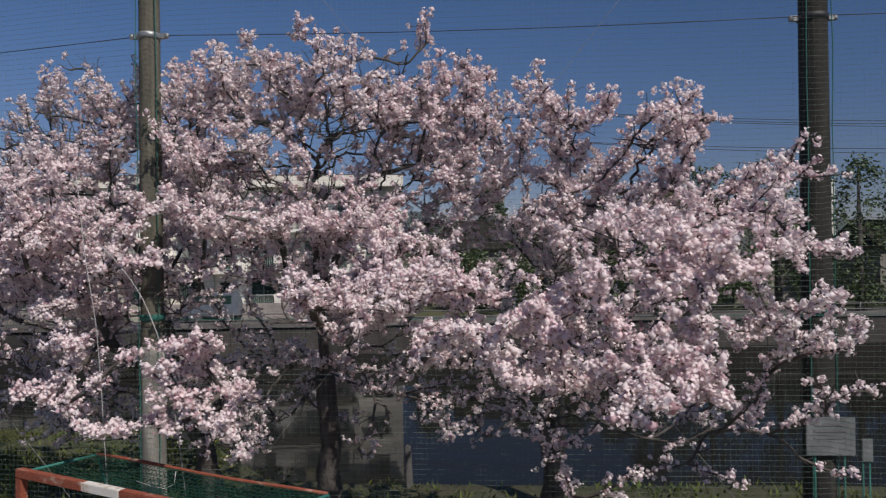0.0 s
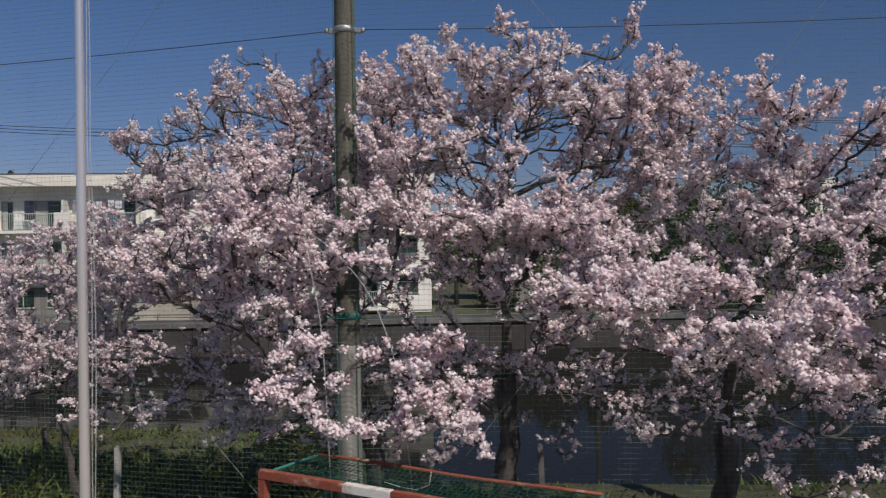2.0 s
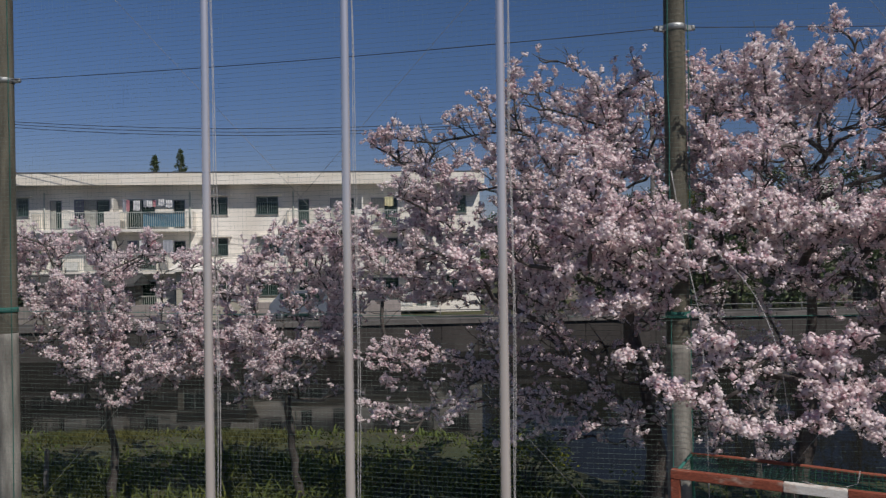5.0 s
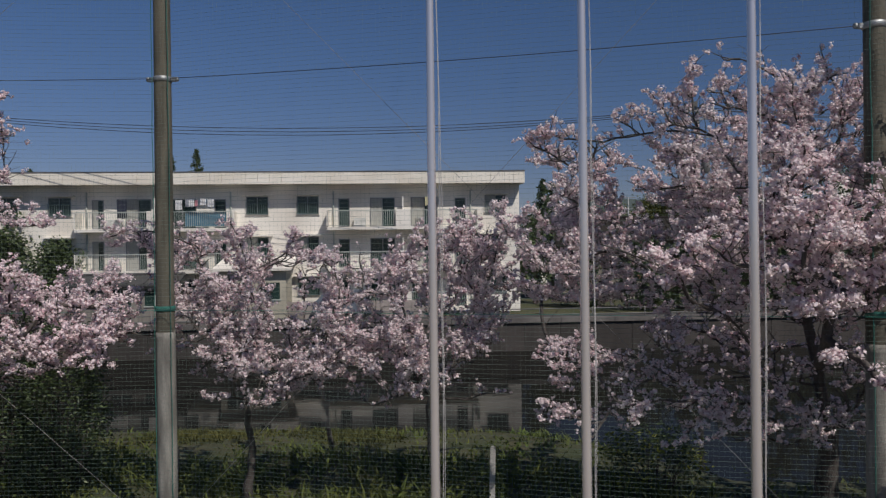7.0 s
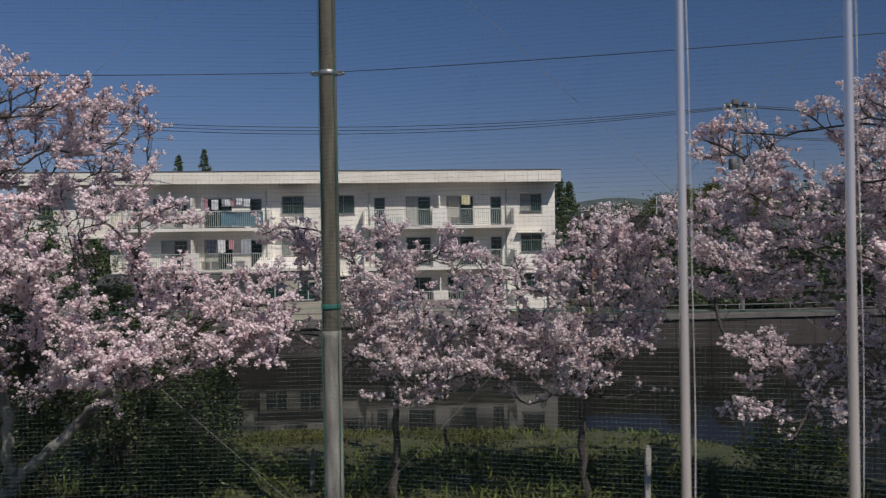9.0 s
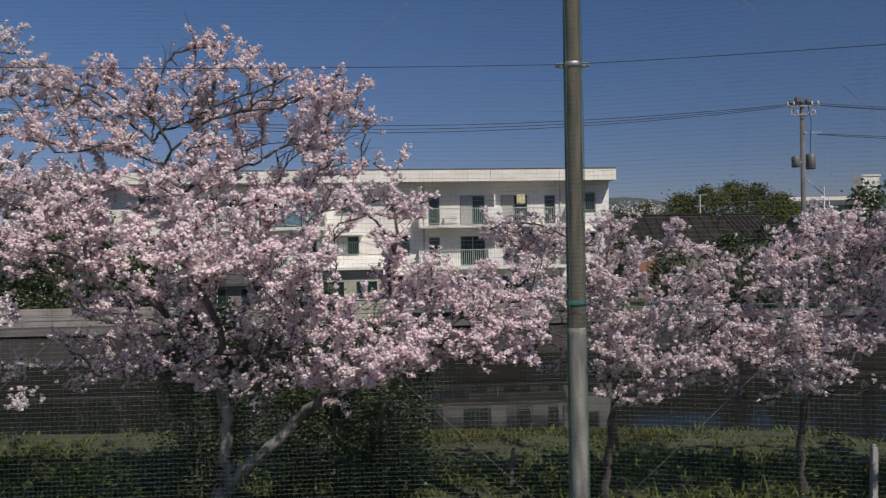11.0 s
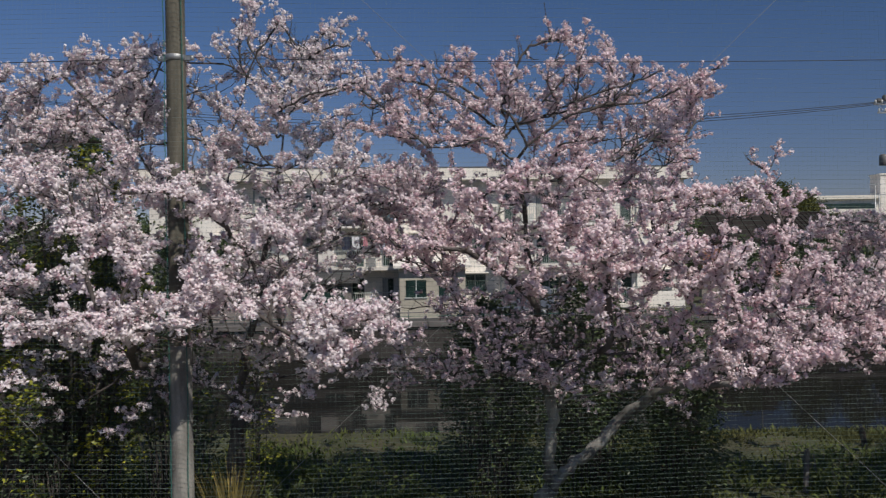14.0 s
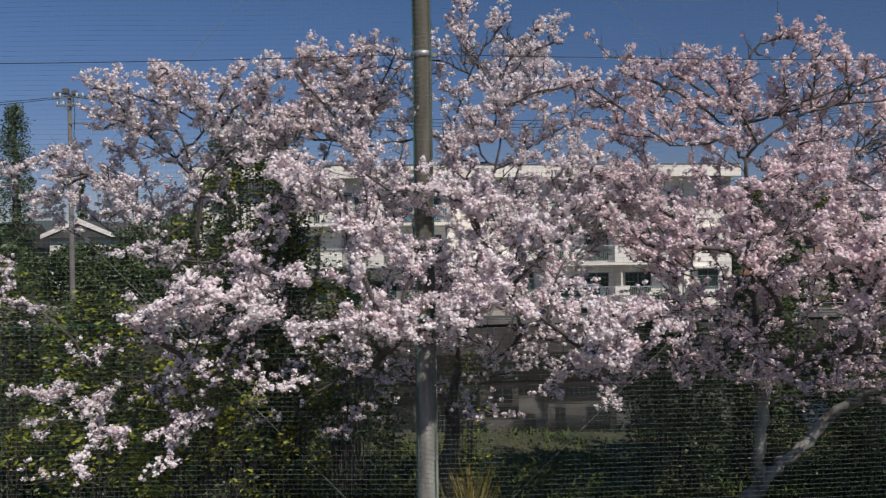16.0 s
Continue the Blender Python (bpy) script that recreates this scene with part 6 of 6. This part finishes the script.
SHED = far_house("small_house", -22.1, 46.6, 3.9, 3.0, 3.0, 0.0, CREAM, ROOF_TILE, "small cream building with a white roof beside the river road", windows=2)
shed_roof = [(-2.3, -1.95, 2.98), (2.3, -1.95, 2.98), (2.3, -1.95, 3.12), (-2.3, -1.95, 3.12), (-2.3, 1.9, 3.62), (2.3, 1.9, 3.62), (2.3, 1.9, 3.78), (-2.3, 1.9, 3.78)]
part("roof", Shape().add(shed_roof, [(0, 1, 2, 3), (3, 2, 6, 7), (1, 5, 6, 2), (0, 3, 7, 4), (4, 7, 6, 5), (0, 4, 5, 1)]).mesh("roof", WALL), WALL, SHED, "white sloping sheet roof")
far_house("small_house", -29.8, 45.6, 6.0, 2.4, 2.3, 0.5, CORRUGATED, ROOF_TILE, "low grey outbuilding beside the river road", windows=3)
LONG = far_house("house", 0.8, 62.5, 6.4, 5.0, 4.3, 2.2, CORRUGATED, DARK_ROOF, "long corrugated house with terracotta ends under dark tiles", windows=0)
for u0, u1 in ((-3.2, -1.75), (2.7, 3.2)):
    part("end_panel", Shape().box(u0, -2.62, 1.6, u1, -2.505, 4.1).mesh("end_panel", ORANGE_WALL), ORANGE_WALL, LONG, "terracotta wall panel")
for k in range(4):
    part("batten", Shape().box(-1.7 + 1.1 * k, -2.56, 1.6, -1.64 + 1.1 * k, -2.505, 4.1).mesh("batten", CORRUGATED), CORRUGATED, LONG)
far_house("house", 9.2, 69.0, 7.4, 6.0, 4.7, 2.0, CORRUGATED, DARK_ROOF, "house with a broad dark tiled hip roof", windows=3, hip=2.2)
far_house("house", 20.0, 75.0, 8.0, 6.0, 4.9, 1.7, CORRUGATED, ROOF_TILE, "low house with a grey corrugated roof", windows=2)
far_house("house", 0.5, 88.0, 5.0, 7.0, 6.0, 2.0, WALL, ROOF_TILE, "white gabled house with dark tiles among trees", ridge_along=False, windows=2)
far_house("house", 21.0, 61.0, 7.0, 6.0, 3.6, 1.6, CORRUGATED, ROOF_TILE, "low house with a dark tiled roof by the river", windows=2)
far_house("house", 33.0, 62.0, 9.0, 6.0, 4.2, 1.8, CORRUGATED, DARK_ROOF, "dull grey house with a dark tiled roof", windows=3)
GABLED = far_house("house", -53.7, 62.0, 4.6, 6.0, 5.3, 1.3, WALL, ROOF_TILE, "white gabled house beside a cypress", ridge_along=False, windows=2)
for u in (-1, 1):
    part("verge_board", Shape().add([(0, v, z) for v in (-3.56, -3.46) for z in (6.25, 6.68)] + [(2.78 * u, v, z) for v in (-3.56, -3.46) for z in (5.08, 5.40)],
         [(0, 1, 5, 4), (2, 6, 7, 3), (1, 3, 7, 5), (0, 4, 6, 2), (4, 5, 7, 6), (0, 2, 3, 1)]).mesh("verge_board", WALL), WALL, GABLED, "white verge board")
far_house("house", -64.0, 64.0, 8.0, 6.0, 4.6, 1.8, CORRUGATED, ROOF_TILE, "pale house with a grey tiled roof beyond the river", windows=3)


def far_block():
    t = thing("public_building", (72.0, 195.0, 0), "long white flat-roofed public building with a tower", "building")
    part("body", Shape().box(-9, 0, 0, 9, 12, 14.6).mesh("body", WALL), WALL, t)
    part("roof_slab", Shape().box(-9.6, -0.8, 14.6, 9.6, 12.5, 15.5).mesh("roof_slab", FASCIA), FASCIA, t)
    for z in (9.6, 12.2):
        part("window_band", Shape().box(-8.4, -0.12, z, 8.4, -0.01, z + 1.3).mesh("window_band", GLASS), GLASS, t)
        part("ledge", Shape().box(-9.0, -0.6, z - 1.0, 9.0, -0.01, z - 0.1).mesh("ledge", FASCIA), FASCIA, t)
    part("tower", Shape().box(10.6, 2, 0, 14.8, 7, 20.6).mesh("tower", WALL), WALL, t)
    part("tower_cap", Shape().box(10.4, 1.8, 20.6, 15.0, 7.2, 21.0).mesh("tower_cap", FASCIA), FASCIA, t)


far_block()

# block wall behind the road, in courses of long blocks
PINK_BLOCK = material("pinkish_block", (0.36, 0.31, 0.29), 0.9, second=(0.24, 0.21, 0.19), scale=0.8, fine=9)
ROAD_WALL = setting("wall_road", Shape().box(-62, 5.65, 0.05, -5, 5.83, 1.12, BANK), PINK_BLOCK, "low pinkish concrete block wall behind the road", "wall")
for i in range(30):
    for j in range(3):
        part("block", Shape().box(-62 + 1.9 * i + 0.012, 5.6 + 0.01 * ((i + j) % 2), 0.05 + 0.36 * j + 0.01, -62 + 1.9 * (i + 1) - 0.012, 5.85, 0.05 + 0.36 * (j + 1), BANK), PINK_BLOCK, ROAD_WALL)


DULL_STEEL = material("dull_steel", (0.17, 0.165, 0.16), 0.6, 0.3, scale=3)


def guard_rail():
    t = thing("guard_rail", (-5, 42.0, 0.1), "dull grey steel guard rail along the river road", "guard rail", turn=7.35)
    for i in range(2):
        part("rail", Shape().tube([(-60 + 2 * k, 0.75, 0.42 + 0.32 * i) for k in range(60)], 0.03, 6).mesh("rail", DULL_STEEL, True), DULL_STEEL, t)
    post = Shape().tube([(0, 0.75, -0.1), (0, 0.75, 0.82)], 0.035, 8).mesh("post", DULL_STEEL, True)
    for k in range(40):
        o = part("post", post, DULL_STEEL, t)
        o.location = (-60 + 3 * k, 0, 0)


guard_rail()


def van():
    m = material("van_paint", (0.15, 0.17, 0.21), 0.35, scale=2, fine_amount=0.05, bump=0)
    t = thing("van", (-16.6, 45.4, 0.12), "dark grey-blue minivan parked by the road", "van", turn=7.35)
    prof = [(-1.7, 0.35), (-1.7, 0.95), (-1.55, 1.1), (-1.0, 1.72), (1.45, 1.75), (1.68, 1.15), (1.7, 0.35)]
    s = Shape()
    n = len(prof)
    s.add([(x, -0.74, z) for x, z in prof] + [(x, 0.74, z) for x, z in prof], [tuple(range(n)), tuple(range(2 * n - 1, n - 1, -1))] + [((i + 1) % n, i, i + n, (i + 1) % n + n) for i in range(n)])
    body = part("body", s.mesh("body", m, bevel=0.05), m, t)
    for x0, x1 in ((-1.05, -0.35), (-0.25, 0.5), (0.6, 1.3)):
        part("side_window", Shape().box(x0, -0.765, 1.12, x1, -0.745, 1.6).mesh("side_window", GLASS), GLASS, body)
    for x in (-1.05, 1.05):
        for y in (-0.68, 0.68):
            wh = part("wheel", Shape().tube([(x, y - 0.09, 0.29), (x, y + 0.09, 0.29)], 0.29, 16).mesh("wheel", CABLE, True), CABLE, t, "black tyre")
            part("rim", Shape().tube([(x, y - 0.1, 0.29), (x, y + 0.1, 0.29)], 0.17, 12).mesh("rim", GALV, True), GALV, wh)


van()


def utility_pole(x, y, h, label, transformer):
    t = thing("utility_pole", (x, y, 0.1), label, "utility pole", "utility poles on the far bank")
    part("shaft", Shape().lathe([(0.17, -0.3), (0.16, 0.0), (0.11, h)], 16).mesh("shaft", COPING, True), COPING, t)
    for z, half in ((h - 0.25, 0.95), (h - 1.75, 0.0)):
        if half:
            arm = part("crossarm", Shape().box(-half, -0.16, z, half, -0.08, z + 0.09).mesh("crossarm", GALV), GALV, t)
            for u in (-0.85, -0.5, 0.5, 0.85):
                part("insulator", Shape().lathe([(0.05, z + 0.09), (0.075, z + 0.14), (0.05, z + 0.2), (0.07, z + 0.25), (0.03, z + 0.31)], 10, Matrix.Translation((u, -0.12, 0))).mesh("insulator", WHITE_UNIT, True), WHITE_UNIT, arm)
        else:
            part("side_arm", Shape().box(0.0, -0.15, z, 1.0, -0.08, z + 0.08).mesh("side_arm", GALV), GALV, t)
    if transformer:
        z = h - 3.35
        for u, r, hh in ((0.42, 0.26, 0.85), (-0.42, 0.22, 0.6)):
            can = part("transformer", Shape().lathe([(r * 0.9, z - hh / 2), (r, z - hh / 2 + 0.04), (r, z + hh / 2 - 0.05), (r * 0.85, z + hh / 2), (r * 0.3, z + hh / 2 + 0.06)], 18, Matrix.Translation((u, -0.05, 0))).mesh("transformer", DULL_STEEL, True), DULL_STEEL, t,
                       "grey transformer can")
            part("bracket", Shape().box(min(0, u), -0.09, z - 0.05, max(0, u), -0.01, z + 0.02).mesh("bracket", GALV), GALV, can)
    low = part("lower_crossarm", Shape().box(-0.75, -0.15, h - 0.72, 0.75, -0.08, h - 0.64).mesh("lower_crossarm", GALV), GALV, t)
    for u in (-0.65, -0.3, 0.3, 0.65):
        part("insulator", Shape().lathe([(0.045, h - 0.64), (0.07, h - 0.59), (0.045, h - 0.53), (0.065, h - 0.48), (0.03, h - 0.42)], 10, Matrix.Translation((u, -0.115, 0))).mesh("insulator", WHITE_UNIT, True), WHITE_UNIT, low)
    for k, (u, v, wide, tall) in enumerate(((-0.62, 0.02, 0.16, 0.22), (-0.2, 0.10, 0.20, 0.34), (0.34, 0.04, 0.17, 0.26))):
        gear = part("switch_gear", Shape().box(u - wide, -0.16, h + v - 0.1, u + wide, 0.10, h + v - 0.1 + tall).mesh("switch_gear", DULL_STEEL, bevel=0.05), DULL_STEEL, t, "dark switch gear on the cross arm")
        part("lead_wire", Shape().tube([(u, -0.1, h + v - 0.1), (u * 0.8, -0.2, h - 0.35), (u * 0.95, -0.14, h - 0.6)], 0.014, 5).mesh("lead_wire", CABLE, True), CABLE, gear)
    for u in (-0.34, 0.34):
        part("brace", Shape().tube([(u * 2.3, -0.12, h - 0.22), (0, -0.12, h - 0.95)], 0.022, 5).mesh("brace", GALV, True), GALV, t)
    part("drop_cable", Shape().tube([(0.3, -0.15, h - 0.1), (0.42, -0.2, h - 1.2), (0.34, -0.2, h - 2.4), (0.42, -0.05, h - 2.9)], 0.02, 5).mesh("drop_cable", CABLE, True), CABLE, t)
    part("antenna_mast", Shape().tube([(1.1, 0.0, h - 5.2), (0.05, 0, h - 4.2)], 0.03, 6).mesh("antenna_mast", GALV, True), GALV, t)
    return t


UP = (4.15, 44.4, 12.05)
UQ = (-46.0, 44.0, 13.3)
UR = (58.0, 49.0, 12.8)
utility_pole(*UP, "concrete utility pole with grey transformers and cables", True)
utility_pole(*UQ, "concrete utility pole carrying power cables", True)
utility_pole(*UR, "concrete utility pole carrying power cables", False)


def cable(p, q, sag, r=0.017, label="sagging black power cable"):
    p, q = Vector(p), Vector(q)
    pts = [p.lerp(q, k / 30) - Vector((0, 0, sag * 4 * (k / 30) * (1 - k / 30))) for k in range(31)]
    tagged(new("power_cable", Shape().tube(pts, r, 6).mesh("power_cable", CABLE, True)), label, "cable", "cables between the utility poles")


for dz, dy, sag in ((0.08, -0.12, 1.35), (0.08, 0.25, 1.5), (-0.05, -0.3, 1.65)):
    cable((UP[0], UP[1] + dy, UP[2] + dz), (UQ[0], UQ[1] + dy, UQ[2] + dz), sag)
    cable((UP[0], UP[1] + dy, UP[2] + dz), (UR[0], UR[1] + dy, UR[2] + dz), sag * 0.8)
for dy in (-0.1, 0.15):
    cable((UP[0] + 0.9, UP[1] + dy, UP[2] - 1.7), (UR[0], UR[1] + dy, UR[2] - 1.7), 1.0 + dy)
cable((UQ[0], UQ[1], UQ[2]), (-100, 38, 13.3), 1.4)
cable((UQ[0], UQ[1] + 0.3, UQ[2]), (-100, 38.3, 13.3), 1.6)


# ---------------------------------------------------------------- far trees, woods and hills
def far_tree(x, y, h, r, seed, label, kind="round", mat=None, n=220, leaf=0.5):
    rng = np.random.default_rng(seed)
    t = thing("far_tree", (x, y, 0.2), label, "tree")
    part("trunk", Shape().tube([(0, 0, -0.5), (0.05, 0, h * 0.5), (0, 0, h * 0.95)], [0.03 * h, 0.02 * h, 0.004 * h], 8).mesh("trunk", BARK, True), BARK, t)
    cs = []
    for i in range(n):
        u = rng.random()
        a = rng.uniform(0, 2 * math.pi)
        if kind == "conifer":
            z = h * (0.12 + 0.88 * u)
            tier = (u * 11) % 1.0
            k = r * (1 - u) ** 0.8 * (1.0 - 0.55 * tier) * rng.random() ** 0.4 + 0.03
        elif kind == "cypress":
            z = h * (0.06 + 0.94 * u)
            k = r * math.sin(math.pi * min(1, 0.12 + 0.88 * (1 - u) ** 0.8) * 0.62) * rng.random() ** 0.4
        else:
            z = h * ((0.04 if kind == "bush" else 0.3) + (0.96 if kind == "bush" else 0.7) * u)
            k = r * math.sqrt(max(0.02, 1 - ((u - 0.4) / 0.62) ** 2)) * rng.random() ** 0.4 * (0.8 + 0.5 * noise.noise((a, u * 3, seed)))
        cs.append((k * math.cos(a), k * math.sin(a), z))
    V, Q = leaf_cloud(rng, np.array(cs), 17, leaf * (0.35 if kind == "conifer" else 0.9), leaf, 0.6)
    tagged(part("crown", triangles("crown", V, Q, mat or LEAF), mat or LEAF, t), kind="stuff")


far_tree(-81.2, 180, 27.0, 6.4, 51, "tall dark conifer behind the apartment block", "conifer", leaf=0.42, n=420)
far_tree(-75.0, 180, 28.3, 6.2, 52, "tall dark conifer behind the apartment block", "conifer", leaf=0.42, n=420)
far_tree(0.1, 100, 12.8, 3.4, 56, "dark conifer behind the end of the apartment block", "conifer", leaf=0.32, n=300)
far_tree(1.4, 101, 12.3, 3.2, 57, "dark conifer behind the end of the apartment block", "conifer", leaf=0.32, n=300)
far_tree(-115.8, 180, 24.5, 2.2, 55, "small dark conifer top behind the apartment block", "conifer", leaf=0.5)
far_tree(-59.0, 60, 15.6, 1.5, 53, "slim dark green cypress beyond the river", "cypress", LEAF, leaf=0.22, n=620)
far_tree(31.7, 60, 17.6, 2.6, 54, "dark conifer beyond the river", "conifer", leaf=0.4)
for i, (x, y, h, r) in enumerate(((-53.9, 51, 4.1, 2.0), (-51.0, 52, 3.8, 2.2), (-47.4, 52, 3.9, 2.1), (-44.2, 52, 4.7, 2.3), (-37.6, 47.6, 7.6, 2.1), (-4.3, 56.5, 6.2, 1.6), (13.5, 57, 4.4, 2.2), (17.5, 56, 3.6, 1.8), (-2.5, 62, 5.4, 2.4), (10.5, 66, 5.6, 2.6), (24, 58, 4.5, 2.2), (-6.5, 92, 7.5, 3.5), (9, 95, 8, 4), (40, 60, 7, 3.4), (-42.5, 57, 7, 3.2), (-46.5, 60, 6.5, 3.0), (-58, 54, 6, 3.0))):
    far_tree(x, y, h, r, 60 + i, "dark leafy tree among the houses", leaf=0.3, n=130)


# the last ten are added and sized so the river mirrors leaves, not sky
for i, (x, y, h, r) in enumerate(((-49.5, 50.5, 4.3, 2.2), (-46.8, 48.0, 4.4, 2.0), (-43.6, 47.0, 5.6, 2.2), (-40.6, 46.5, 6.0, 2.2), (-37.4, 46.0, 5.2, 2.1), (-34.4, 46.2, 4.6, 2.0),
                                  (-1.2, 53.0, 4.0, 1.7), (2.3, 51, 4.5, 2.1), (5.3, 50.5, 4.4, 2.1), (8.0, 50, 4.8, 2.2),
                                  (10.4, 49.5, 7.6, 2.4), (14.0, 49.5, 9.0, 2.9), (18.6, 50.5, 9.6, 3.1), (23.2, 49.5, 9.4, 3.1), (28.0, 51, 9.8, 3.3), (33.5, 52, 9.0, 3.2))):
    far_tree(x, y, h, r, 90 + i, "dense dark green bushy tree beyond the river", "bush", LEAF, leaf=0.27, n=200)


def woods():
    rng = np.random.default_rng(71)
    cs = []
    for cx, cy, r, top in ((30, 150, 5, 14.4), (35, 150, 6, 15.2), (40.5, 152, 5, 14.8), (45, 153, 4.5, 13.0), (26, 153, 5, 13.2), (20, 158, 6, 12.0), (14, 160, 6, 11.5), (50, 160, 6, 11)):
        for i in range(190):
            a, u = rng.uniform(0, 2 * math.pi), rng.random()
            z = top - r * 0.8 * (1 - math.cos(u * 1.6)) - (0.55 * top * rng.random() if rng.random() < 0.5 else 0)
            k = r * math.sin(min(1.57, u * 1.6)) * rng.uniform(0.3, 1.05)
            cs.append((cx + k * math.cos(a), cy + k * math.sin(a), z))
    V, Q = leaf_cloud(rng, np.array(cs), 27, 0.62, 0.46, 0.6)
    tagged(new("far_woods", triangles("far_woods", V, Q, FAR_WOOD)), "sunlit yellow-green woods on a rise", "woods", kind="stuff")
    s = Shape()
    for j in range(2):
        for i in range(121):
            x = -900 + 15 * i
            d = 640 + 220 * j
            h = (30 + 16 * j) * (0.75 + 0.55 * noise.noise((x * 0.006, j * 9.0, 2))) + 26 * math.exp(-((x - 110) / 90) ** 2) * (1 - j) + 1.5 * noise.noise((x * 0.12, j, 5))
            s.v += [(x, d, -5), (x, d + 60, h), (x, d + 160, h * 0.6)]
        k = 363 * j
        for i in range(120):
            for q in (0, 1):
                a = k + i * 3 + q
                s.f.append((a, a + 3, a + 4, a + 1))
    setting("backdrop_hills", s, FAR_HILL, "low wooded hazy hills on the horizon", "hills", smooth=True)
    cs = np.stack([rng.uniform(-8, 16, 130), rng.uniform(120, 126, 130), rng.uniform(4, 10.5, 130)], 1)
    V, Q = leaf_cloud(rng, cs, 40, 0.6, 0.4, 0.7)
    tagged(new("far_blossom", triangles("far_blossom", V, Q, BLOSSOM)), "row of far pale pink cherry trees", "woods", kind="stuff")


woods()
